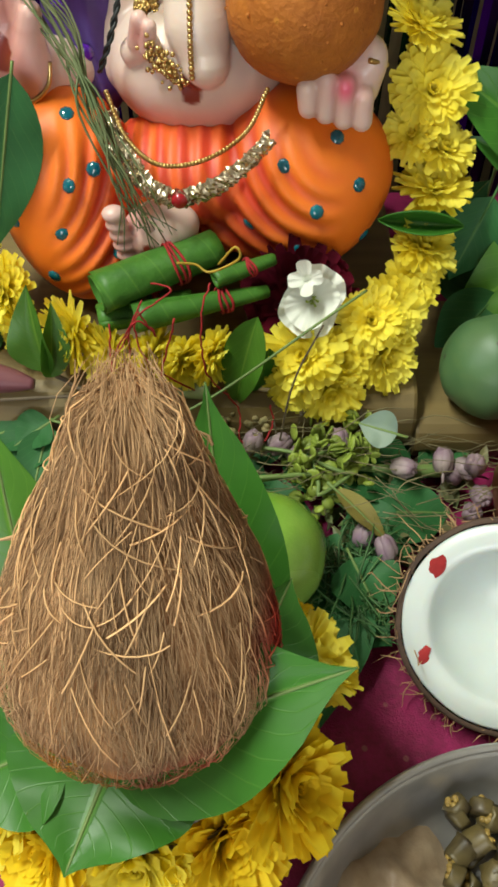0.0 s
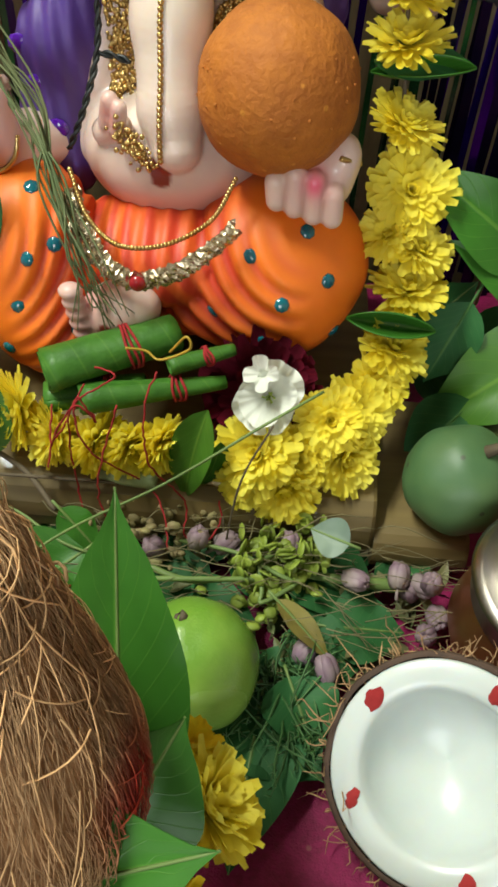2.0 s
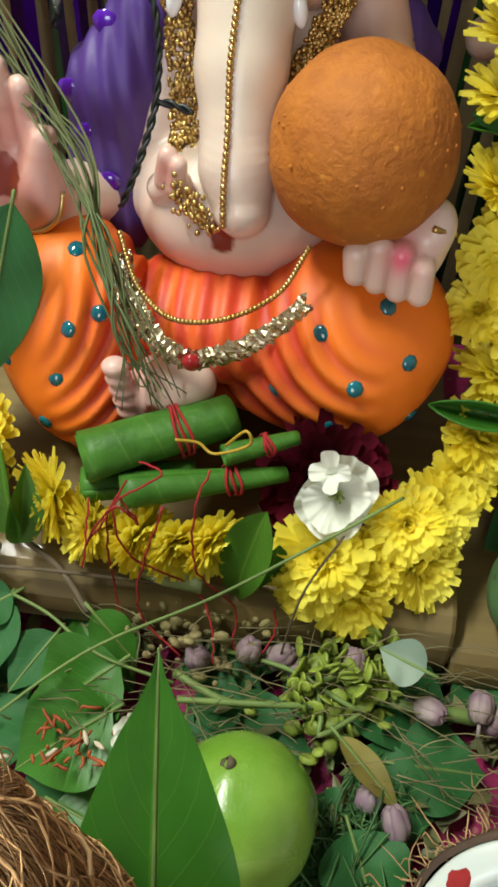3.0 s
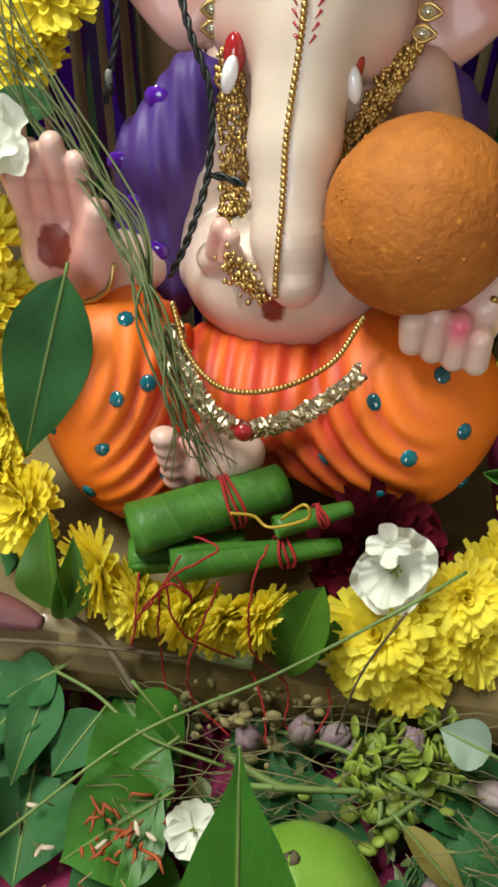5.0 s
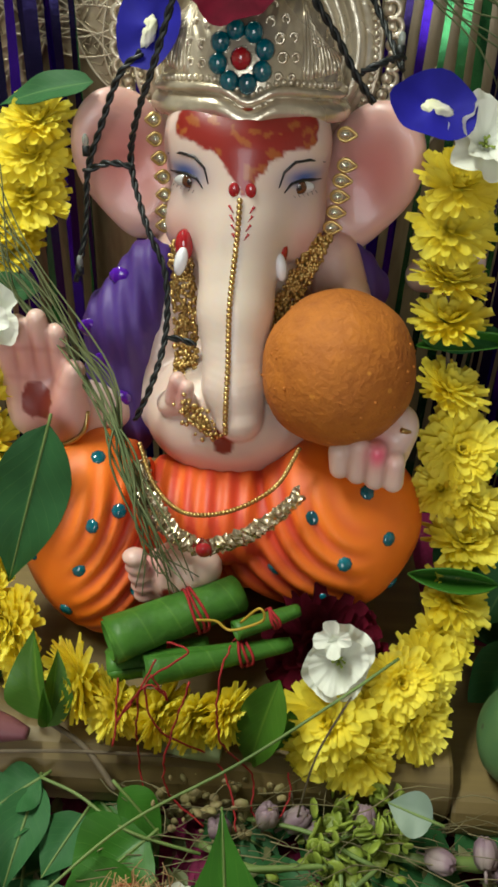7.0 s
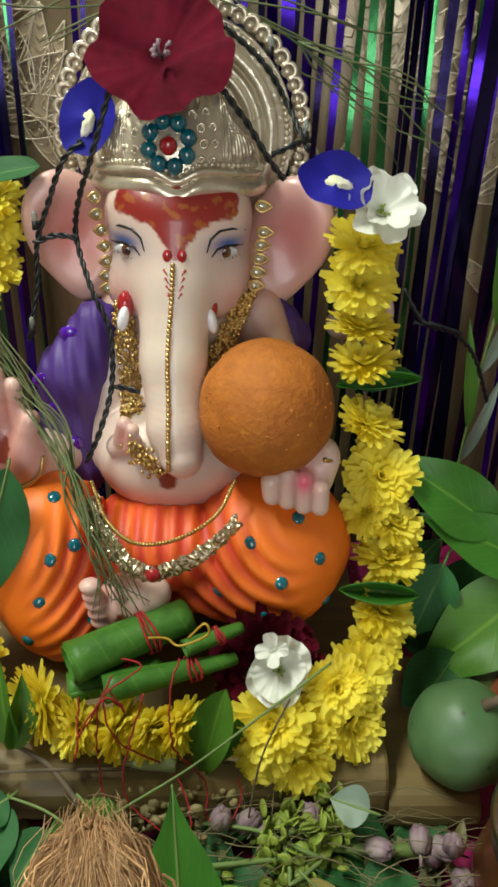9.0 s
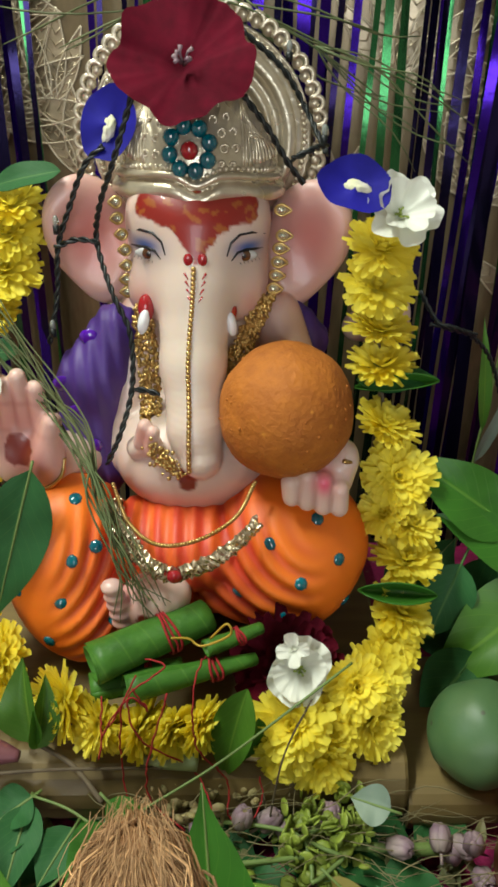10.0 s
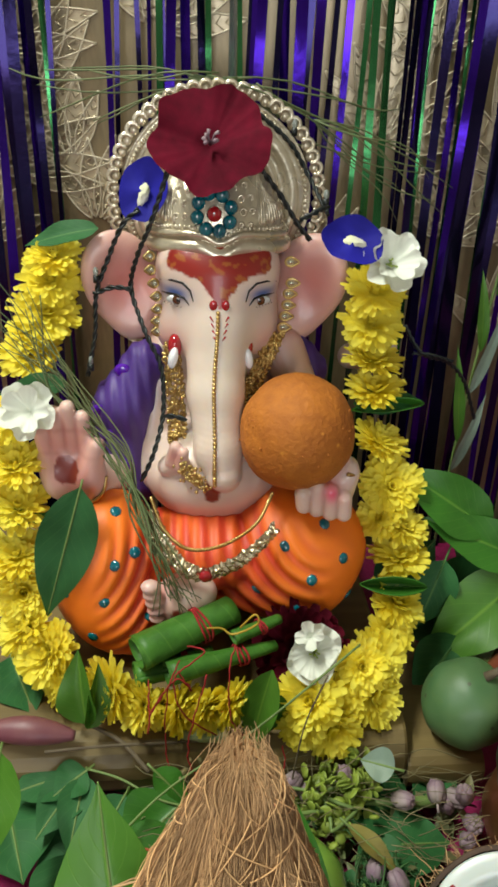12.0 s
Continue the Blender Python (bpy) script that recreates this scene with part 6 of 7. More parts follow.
# ---------- leaves and litter on the cloth ----------
GL = "loose leaves before the statue"
for b, t, fc, W, mt, lb, kw in (
    ((-0.1135, 0.2883, 0.0340), (-0.1399, 0.2487, 0.0300), (0, -0.2, 1), 0.034, DARKLEAF, "dark green oval leaflet on a stem", dict(droop=0.3, seed=1, point=1.1)),
    ((-0.1126, 0.2822, 0.0380), (-0.1187, 0.2349, 0.0300), (0, -0.2, 1), 0.026, DARKLEAF, "dark green oval leaflet on a stem", dict(droop=0.3, seed=2, point=1.1)),
    ((-0.1151, 0.2881, 0.0360), (-0.1625, 0.2791, 0.0300), (0, -0.2, 1), 0.034, DARKLEAF, "dark green oval leaflet on a stem", dict(droop=0.2, seed=3, point=1.1)),
    ((-0.1115, 0.2848, 0.0400), (-0.1317, 0.2709, 0.0360), (0, -0.2, 1), 0.028, DARKLEAF, "dark green oval leaflet on a stem", dict(droop=0.2, seed=4, point=1.1)),
    ((-0.0868, 0.2714, 0.0320), (-0.1017, 0.2420, 0.0280), (0, -0.2, 1), 0.028, DARKLEAF, "dark green oval leaflet on a stem", dict(droop=0.2, seed=5, point=1.1)),
    ((-0.0518, 0.2575, 0.0400), (-0.0882, 0.2302, 0.0260), (0.2, -0.2, 1), 0.050, LEAF, "broad green betel leaf lying on the cloth", dict(droop=0.4, seed=6, point=1.8)),
    ((-0.0494, 0.2345, 0.0400), (-0.0901, 0.2068, 0.0280), (0.2, -0.2, 1), 0.050, LEAF, "broad green betel leaf lying on the cloth", dict(droop=0.4, seed=7, point=1.8)),
    ((-0.1132, 0.2468, 0.0140), (-0.1073, 0.2014, 0.0120), (0, -0.1, 1), 0.06, DARKLEAF, "broad dark green leaf lying on the cloth", dict(droop=0.1, seed=8)),
    ((-0.0680, 0.2751, 0.0500), (-0.0437, 0.2604, 0.0340), (0.2, -0.4, 1), 0.020, LEAF, "small green leaf among the threads", dict(droop=0.4, seed=9)),
    ((0.0588, 0.2815, 0.0160), (0.1077, 0.2511, 0.0120), (0.1, -0.1, 1), 0.052, DARKLEAF, "dark green leaf beside the half coconut", dict(droop=0.2, seed=10, point=1.1)),
    ((0.0467, 0.2044, 0.0120), (0.0372, 0.1201, 0.0100), (0.1, -0.1, 1), 0.050, DARKLEAF, "dark green leaf under the lime", dict(droop=0.1, seed=11, point=1.1)),
    ((0.0584, 0.2073, 0.0200), (0.0738, 0.1726, 0.0140), (0.1, -0.1, 1), 0.040, DARKLEAF, "dark green leaf under the lime", dict(droop=0.2, seed=12, point=1.1)),
    ((0.0494, 0.2369, 0.0420), (0.0820, 0.2143, 0.0260), (0.2, -0.3, 1), 0.013, DRYLEAF, "narrow yellowing leaf lying on herbs", dict(droop=0.35, seed=13, cup=0.5)),
    ((0.0854, 0.2688, 0.0500), (0.0634, 0.2760, 0.0520), (0, -0.6, 0.8), 0.022, GREYLEAF, "curled grey-green petal on the litter", dict(droop=0.5, seed=14, cup=0.4)),
    ((0.1588, 0.1156, 0.0200), (0.1709, 0.0989, 0.0300), (0, -0.3, 1), 0.03, LEAF, "green leaf beside the half coconut", dict(droop=0.2, seed=15)),
    ((-0.1524, 0.2519, 0.1000), (-0.1509, 0.1831, 0.0900), (0.6, -0.3, 0.8), 0.030, BRIGHTLEAF, "bright green leaf at the edge of the offerings", dict(droop=0.2, seed=16)),
    ((-0.0287, 0.3049, 0.0450), (-0.0457, 0.3084, 0.0500), (0, -0.5, 0.9), 0.014, GREYLEAF, "pale green petal on the board edge", dict(droop=0.2, seed=17)),
    ((0.0059, 0.2586, 0.0160), (-0.0203, 0.2527, 0.0140), (0, -0.1, 1), 0.030, DARKLEAF, "dark green leaf under the herbs", dict(droop=0.1, seed=18)),
    ((0.1329, 0.2968, 0.0120), (0.1038, 0.2659, 0.0120), (0, -0.1, 1), 0.030, DARKLEAF, "dark green leaf under lilac buds", dict(droop=0.1, seed=19)),
    ((-0.0854, 0.2929, 0.0120), (-0.0477, 0.2580, 0.0120), (0, -0.1, 1), 0.045, LEAF, "green leaf flat on the cloth", dict(droop=0.1, seed=20)),
    ((-0.0592, 0.3159, 0.0100), (-0.1045, 0.2954, 0.0100), (0, -0.1, 1), 0.040, DARKLEAF, "dark green leaf flat on the cloth", dict(droop=0.1, seed=21)),
    ((-0.0257, 0.2896, 0.0100), (0.0147, 0.2674, 0.0100), (0, -0.1, 1), 0.040, DARKLEAF, "dark green leaf flat on the cloth", dict(droop=0.1, seed=22)),
    ((-0.1672, 0.2927, 0.0120), (-0.1453, 0.2303, 0.0120), (0, -0.1, 1), 0.07, DARKLEAF, "broad dark green leaf flat on the cloth", dict(droop=0.05, seed=41)),
    ((-0.0978, 0.2588, 0.0090), (-0.1404, 0.2388, 0.0090), (0, -0.1, 1), 0.06, DARKLEAF, "broad dark green leaf flat on the cloth", dict(droop=0.05, seed=42)),
    ((0.0228, 0.2827, 0.0090), (0.0739, 0.2724, 0.0090), (0, -0.1, 1), 0.05, DARKLEAF, "dark green leaf flat under the herbs", dict(droop=0.05, seed=43)),
    ((0.0622, 0.2989, 0.0080), (0.1139, 0.2973, 0.0080), (0, -0.1, 1), 0.05, DARKLEAF, "dark green leaf flat under the buds", dict(droop=0.05, seed=44)),
    ((-0.0029, 0.3019, 0.0080), (0.0386, 0.3017, 0.0080), (0, -0.1, 1), 0.05, DARKLEAF, "dark green leaf flat under the threads", dict(droop=0.05, seed=45)),
    ((-0.0052, 0.2438, 0.0080), (0.0431, 0.2404, 0.0080), (0, -0.1, 1), 0.05, DARKLEAF, "dark green leaf flat under the lime", dict(droop=0.05, seed=46)),
    ((0.0413, 0.1930, 0.0080), (0.0771, 0.1633, 0.0080), (0, -0.1, 1), 0.05, DARKLEAF, "dark green leaf flat under the lime", dict(droop=0.05, seed=47)),
    ((-0.1454, 0.2968, 0.0300), (-0.1126, 0.3018, 0.0300), (0, -0.1, 1), 0.03, DARKLEAF, "dark green leaf against the board", dict(droop=0.05, seed=48)),
    ((0.0541, 0.2259, 0.0100), (0.0992, 0.2228, 0.0100), (0, -0.1, 1), 0.05, DARKLEAF, "dark green leaf flat by the half coconut", dict(droop=0.05, seed=56)),
    ((0.0359, 0.2048, 0.0080), (0.0749, 0.1992, 0.0080), (0, -0.1, 1), 0.05, DARKLEAF, "dark green leaf flat by the half coconut", dict(droop=0.05, seed=57)),
    ((0.0786, 0.2407, 0.0140), (0.1200, 0.2425, 0.0120), (0, -0.1, 1), 0.045, DARKLEAF, "dark green leaf flat by the half coconut", dict(droop=0.05, seed=58)),
    ((-0.0460, 0.2135, 0.0100), (-0.0832, 0.1868, 0.0100), (0, -0.1, 1), 0.06, DARKLEAF, "dark green leaf flat on the cloth", dict(droop=0.05, seed=59)),
    ((-0.0202, 0.2518, 0.0100), (-0.0188, 0.2055, 0.0100), (0, -0.1, 1), 0.06, DARKLEAF, "dark green leaf flat on the cloth", dict(droop=0.05, seed=60)),
    ((-0.0680, 0.2023, 0.0120), (-0.0299, 0.1895, 0.0120), (0, -0.1, 1), 0.05, LEAF, "green leaf flat on the cloth", dict(droop=0.05, seed=65)),
    ((0.135, 0.440, 0.020), (0.190, 0.425, 0.050), (0, -0.7, 0.7), 0.05, DARKLEAF, "dark green leaf behind the garland", dict(droop=0.2, seed=51)),
    ((0.175, 0.470, 0.020), (0.235, 0.450, 0.060), (0, -0.7, 0.7), 0.055, DARKLEAF, "dark green leaf behind the garland", dict(droop=0.2, seed=52)),
    ((0.130, 0.480, 0.010), (0.180, 0.500, 0.060), (0, -0.7, 0.7), 0.055, DARKLEAF, "dark green leaf behind the garland", dict(droop=0.2, seed=53)),
    ((0.160, 0.430, 0.010), (0.230, 0.420, 0.012), (0, -0.3, 0.95), 0.06, DARKLEAF, "dark green leaf behind the garland", dict(droop=0.1, seed=54)),
    ((0.240, 0.500, 0.010), (0.200, 0.520, 0.080), (0, -0.8, 0.6), 0.05, DARKLEAF, "dark green leaf behind the garland", dict(droop=0.1, seed=55)),
    ((-0.1747, 0.3763, 0.0520), (-0.1498, 0.3228, 0.0520), (0, -0.3, 1), 0.05, DARKLEAF, "dark green leaf on the board", dict(droop=0.1, seed=23)),
):
    tagged(leaf(b, t, fc, W, mt, lb, **kw), group=GL)
# leaf leaning on the raised hand
leaf((-0.1150, 0.376, 0.197), (-0.142, 0.352, 0.104), (0.1, -0.9, 0.35), 0.040, DARKLEAF, "dark green leaf leaning on the statue's hand", droop=0.15, seed=31, cup=0.1)

# plant stems with large leaves beside the garland
plant = empty("leafy_branch", (0.21, 0.40, 0), label="mango-like branch with large fresh green leaves", category="plant")
g = Geo()
tube(g, spline([(0.222, 0.402, 0.0), (0.221, 0.405, 0.06), (0.219, 0.408, 0.11), (0.226, 0.415, 0.17), (0.232, 0.42, 0.22)], 8), [0.0024] * 33, 7)
tube(g, spline([(0.235, 0.38, 0.0), (0.238, 0.385, 0.06), (0.246, 0.39, 0.12)], 8), 0.002, 6)
put("stem", g, STEM, plant)
for b, t, W, mt, kw in (
    ((0.212, 0.398, 0.100), (0.128, 0.352, 0.055), 0.056, BRIGHTLEAF, dict(droop=0.5, seed=1, point=1.3)),
    ((0.214, 0.405, 0.108), (0.132, 0.405, 0.150), 0.040, LEAF, dict(droop=0.3, seed=2, point=1.4)),
    ((0.185, 0.415, 0.130), (0.112, 0.418, 0.185), 0.045, LEAF, dict(droop=0.3, seed=3, point=1.4)),
    ((0.224, 0.412, 0.115), (0.232, 0.405, 0.195), 0.034, LEAF, dict(droop=0.3, seed=4)),
    ((0.180, 0.400, 0.060), (0.150, 0.385, 0.030), 0.045, DARKLEAF, dict(droop=0.3, seed=5)),
    ((0.150, 0.405, 0.110), (0.130, 0.385, 0.060), 0.036, DARKLEAF, dict(droop=0.2, seed=6)),
    ((0.160, 0.375, 0.060), (0.122, 0.345, 0.025), 0.045, DARKLEAF, dict(droop=0.2, seed=7)),
    ((0.222, 0.40, 0.06), (0.19, 0.37, 0.075), 0.035, DARKLEAF, dict(droop=0.2, seed=8)),
    ((0.230, 0.415, 0.19), (0.268, 0.405, 0.235), 0.03, LEAF, dict(droop=0.4, seed=9)),
    ((0.238, 0.39, 0.08), (0.285, 0.37, 0.11), 0.04, LEAF, dict(droop=0.4, seed=10)),
):
    leaf(b, t, (-0.15, -0.75, 0.65), W, mt, "", plant, stalk=0.012, **kw)

# grass bundle across the statue's arm
g = Geo()
q = random.Random(6)
for k in range(17):
    o = lambda s: Vector((q.gauss(0, s), q.gauss(0, s * 0.5), q.gauss(0, s)))
    pts = [Vector((-0.162, 0.425, 0.300)) + o(0.014), Vector((-0.128, 0.412, 0.258)) + o(0.007), Vector((-0.094, 0.395, 0.213)) + o(0.004), Vector((-0.076, 0.372, 0.178)) + o(0.004), Vector((-0.060, 0.352, 0.143)) + o(0.006), Vector((-0.049, 0.345, 0.118)) + o(0.009)]
    sp = spline(pts, 6)
    tube(g, sp, [0.0003 + 0.00035 * math.sin(math.pi * i / (len(sp) - 1)) for i in range(len(sp))], 4)
tagged(put("grass", g, GRASS), label="thin grass blades laid over the statue's arm", category="grass", kind="stuff")
# grass blades behind the crown
g = Geo()
for k in range(16):
    s = -1 if k % 2 else 1
    a = Vector((-0.03 + q.gauss(0, 0.02), 0.520, 0.432 + q.gauss(0, 0.004)))
    b = Vector((-0.03 + s * q.uniform(0.07, 0.15), 0.54 + q.uniform(-0.02, 0.02), 0.432 + q.uniform(-0.04, 0.006) - (0.02 if s > 0 else 0.0)))
    stray(g, a, b, 0.0006, k + 50, 0.08, 8)
for k in range(10):
    a = Vector((0.045, 0.53, 0.405))
    b = Vector((0.13 + q.uniform(-0.02, 0.03), 0.545, 0.35 + q.uniform(-0.03, 0.03)))
    stray(g, a, b, 0.0005, k + 80, 0.12, 8)
tagged(put("grass", g, GRASS), label="thin grass blades tucked behind the crown", category="grass", kind="stuff")

# herb sprig with small round seed leaves
sprig = empty("herb_sprig", (0.045, 0.25, 0), label="yellow-green herb sprig with small round seed leaves", category="herb")
g = Geo()
HP = [(-0.0052, 0.2761, 0.0300), (0.0386, 0.2623, 0.0360), (0.0757, 0.2768, 0.0300), (0.0408, 0.2413, 0.0300), (0.0604, 0.2548, 0.0300)]
for k, (a, b) in enumerate(((0, 1), (1, 2), (1, 3), (1, 4), (3, 4))):
    stray(g, HP[a], HP[b], 0.0013, k, 0.08, 8, sides=6)
put("stem", g, STEM, sprig)
g = Geo()
q = random.Random(9)
lo, hi = Vector((0.0274, 0.2498, 0.0120)), Vector((0.0760, 0.2956, 0.0120))
for k in range(300):
    u, w = q.random(), q.random()
    c = Vector((lo.x + (hi.x - lo.x) * u, lo.y + (hi.y - lo.y) * (0.35 * w + 0.65 * (u * 0.5 + 0.25)) + q.gauss(0, 0.006), q.uniform(0.008, 0.042)))
    r = q.uniform(0.0022, 0.0058)
    m = Euler((q.uniform(0, 6), q.uniform(0, 6), q.uniform(0, 6))).to_matrix()
    ball(g, c, (r, r * 0.85, r * 0.18), 8, 5, 0, m=m)
for k in range(60):
    c = Vector((lo.x + 0.02 + q.gauss(0, 0.012), lo.y + 0.01 + q.gauss(0, 0.010), q.uniform(0.01, 0.03)))
    r = q.uniform(0.003, 0.005)
    ball(g, c, (r, r * 0.9, r * 0.4), 8, 5, 0, m=Euler((q.uniform(-0.8, 0.8), q.uniform(-0.8, 0.8), 0)).to_matrix())
put("seed_leaves", g, HERB, sprig)
# second, drier cluster below the threads
g = Geo()
c0 = Vector((-0.0256, 0.2871, 0.0200))
for k in range(120):
    c = c0 + Vector((q.gauss(0, 0.022), q.gauss(0, 0.010), q.uniform(-0.012, 0.024)))
    r = q.uniform(0.0015, 0.0045)
    ball(g, c, (r, r * 0.85, r * 0.5), 7, 5, 0, m=Euler((q.uniform(0, 6), q.uniform(0, 6), 0)).to_matrix())
tagged(put("herb_cluster", g, material("withered_herb", (0.26, 0.25, 0.09), (0.30, 0.20, 0.11), 0.55, scale=90, island=0.35)), label="withered small herb buds below the garland", category="herb", kind="stuff")
# feathery green tuft
g = Geo()
c0 = Vector((0.0560, 0.1975, 0.0100))
for k in range(46):
    a = q.uniform(0, 6.28)
    L = q.uniform(0.018, 0.042)
    b = c0 + Vector((math.cos(a) * L * 1.0, math.sin(a) * L * 1.2, q.uniform(0.004, 0.02)))
    stray(g, c0 + Vector((q.gauss(0, 0.008), q.gauss(0, 0.01), 0.004)), b, 0.0006, k, 0.12, 6)
    for j in range(9):
        u = 0.3 + 0.7 * j / 8
        p = c0.lerp(b, u)
        stray(g, p, p + Vector((q.gauss(0, 0.004), q.gauss(0, 0.004), q.uniform(0, 0.004))), 0.00045, j, 0.1, 3, sides=3)
tagged(put("feathery_herb", g, material("feathery_green", (0.035, 0.10, 0.022), (0.05, 0.14, 0.03), 0.5, scale=60, island=0.3)), label="dark green feathery herb tuft by the lime", category="herb", kind="stuff")
# lilac buds
for n, p in enumerate(((0.0546, 0.2764, 0.0340), (0.0912, 0.2605, 0.0300), (0.1280, 0.2632, 0.0260), (0.1224, 0.2632, 0.0200), (0.1363, 0.2496, 0.0180), (0.1307, 0.2406, 0.0140), (0.0772, 0.2120, 0.0220), (0.0206, 0.2769, 0.0300),
                       (0.1146, 0.2656, 0.0300), (0.1312, 0.2596, 0.0340), (0.0657, 0.2213, 0.0200), (0.0055, 0.2757, 0.0340), (-0.0182, 0.2702, 0.0300), (0.0306, 0.2723, 0.0260))):
    g = Geo()
    q = random.Random(n)
    for k in range(5):
        a = 2 * math.pi * k / 5
        ball(g, (0.0022 * math.cos(a), 0.0022 * math.sin(a), 0), (0.0042, 0.0042, 0.0075), 8, 7, 0, bump=0.2, seed=k)
    tube(g, [(0, 0, -0.005), (0.001, 0, -0.013)], 0.001, 5)
    ob = put("flower_bud", g, LILAC)
    ob.matrix_world = Matrix.Translation(p) @ Euler((q.uniform(-1.2, 1.2), q.uniform(-1.2, 1.2), q.uniform(0, 6))).to_matrix().to_4x4()
    tagged(ob, label="pale lilac closed flower bud", category="bud", group="lilac buds on the cloth")
g = Geo()
tube(g, [(0.0634, 0.2654, 0.0240), (0.0893, 0.2635, 0.0240), (0.1123, 0.2641, 0.0220), (0.1192, 0.2650, 0.0200)], [0.0022, 0.0028, 0.0040, 0.003], 8)
tagged(put("bud_sprig", g, STEM), label="thick pale green flower stem with buds", category="stem")
# wine-red bud on the board
g = Geo()
pts = [(-0.1773, 0.3013, 0.0620), (-0.1595, 0.3005, 0.0620), (-0.1450, 0.2990, 0.0620), (-0.1308, 0.2982, 0.0600), (-0.1192, 0.2967, 0.0590)]
tube(g, spline(pts, 6), [0.003 + 0.0062 * math.sin(math.pi * (i / 24) ** 0.8) for i in range(25)], 12)
tagged(put("wine_bud", g, WINE), label="long wine-red flower bud on the board", category="bud")
# maroon petals and rice grains
g = Geo()
for k in range(26):
    c = Vector((-0.0633, 0.2190, 0.0400)) + Vector((random.Random(k).gauss(0, 0.008), random.Random(k + 9).gauss(0, 0.007), 0.002))
    stray(g, c, c + Vector((random.Random(k + 3).gauss(0, 0.005), random.Random(k + 5).gauss(0, 0.005), 0.002)), 0.0008, k, 0.2, 4)
tagged(put("marigold_shreds", g, material("rust_petal_shreds", (0.42, 0.10, 0.02), (0.30, 0.06, 0.02), 0.6, island=0.3)), label="rust-orange petal shreds on a leaf", category="petals", kind="stuff")
for n, p in enumerate(((-0.1063, 0.2305, 0.0220), (-0.0973, 0.2126, 0.0240), (-0.0503, 0.2180, 0.0420), (-0.0697, 0.2128, 0.0400), (-0.0563, 0.2196, 0.0440), (-0.0943, 0.2142, 0.0240))):
    g = Geo()
    ball(g, (0, 0, 0), (0.0034, 0.0011, 0.0011), 8, 6)
    ob = put("rice_grain", g, material("pale_rice", (0.6, 0.5, 0.38), None, 0.5) if n == 0 else bpy.data.materials["pale_rice"])
    ob.matrix_world = Matrix.Translation(p) @ Euler((0, 0.2, n * 1.3)).to_matrix().to_4x4()
    tagged(ob, label="single pale rice grain on a leaf", category="rice", group="scattered rice grains")
# thin stems and dry grass over the litter
STEMS = (([(-0.1103, 0.2101, 0.0400), (-0.0636, 0.2492, 0.0600), (-0.0107, 0.2696, 0.0850), (0.0356, 0.2892, 0.1120), (0.0631, 0.3077, 0.1200)], 0.0008, STEM),
         ([(-0.1099, 0.2819, 0.0450), (-0.0888, 0.2735, 0.0450), (-0.0621, 0.2588, 0.0420), (-0.0261, 0.2531, 0.0360)], 0.0009, STEM),
         ([(0.0201, 0.2745, 0.0300), (0.0264, 0.2796, 0.0800), (0.0401, 0.2899, 0.1120)], 0.0006, TWIG),
         ([(-0.0270, 0.2590, 0.0340), (-0.0009, 0.2490, 0.0340), (0.0208, 0.2510, 0.0340)], 0.0020, STEM),
         ([(-0.1370, 0.2872, 0.0560), (-0.0978, 0.2902, 0.0560), (-0.0508, 0.2926, 0.0540), (-0.0273, 0.2932, 0.0540)], 0.0010, TWIG),
         ([(-0.1213, 0.3077, 0.0640), (-0.0909, 0.2942, 0.0560), (-0.0713, 0.2770, 0.0460)], 0.0016, TWIG),
         ([(-0.0228, 0.2456, 0.0360), (0.0197, 0.2496, 0.0360), (0.0412, 0.2532, 0.0340)], 0.0016, STEM),
         ([(0.0142, 0.3066, 0.0400), (0.0179, 0.2869, 0.0360), (0.0202, 0.2726, 0.0320)], 0.0006, TWIG))
for pts, r, mt in STEMS:
    g = Geo()
    tube(g, spline(pts, 8), r, 6)
    tagged(put("plant_stem", g, mt), label="thin plant stem lying over the offerings", category="stem", group="loose stems")
g = Geo()
tube(g, [(-0.0519, 0.2987, 0.0560), (-0.0384, 0.2971, 0.0570), (-0.0197, 0.2946, 0.0560)], [0.004, 0.0062, 0.005], 10)
tagged(put("pale_stick", g, material("pale_green_stick", (0.33, 0.40, 0.22), (0.26, 0.33, 0.17), 0.5, scale=40)), label="pale green thick stalk on the board edge", category="stem")
g = Geo()
q = random.Random(33)
A0, A1 = Vector((-0.0586, 0.2883, 0.0300)), Vector((0.0903, 0.2686, 0.0200))
for k in range(210):
    a = Vector((q.uniform(-0.09, 0.13), q.uniform(0.225, 0.288), q.uniform(0.008, 0.045)))
    ang = q.gauss(0.0, 0.7)
    L = q.uniform(0.015, 0.06)
    stray(g, a, a + Vector((math.cos(ang) * L, math.sin(ang) * L * 0.6, q.uniform(-0.012, 0.012))), q.uniform(0.0002, 0.00042), k, 0.13, 6, sides=3)
ob = tagged(put("dry_grass", g, material("dry_grass_litter", (0.27, 0.23, 0.11), (0.18, 0.16, 0.075), 0.7, island=0.4)), label="tangle of thin dry grass and stalks", category="grass", kind="stuff")
g = Geo()
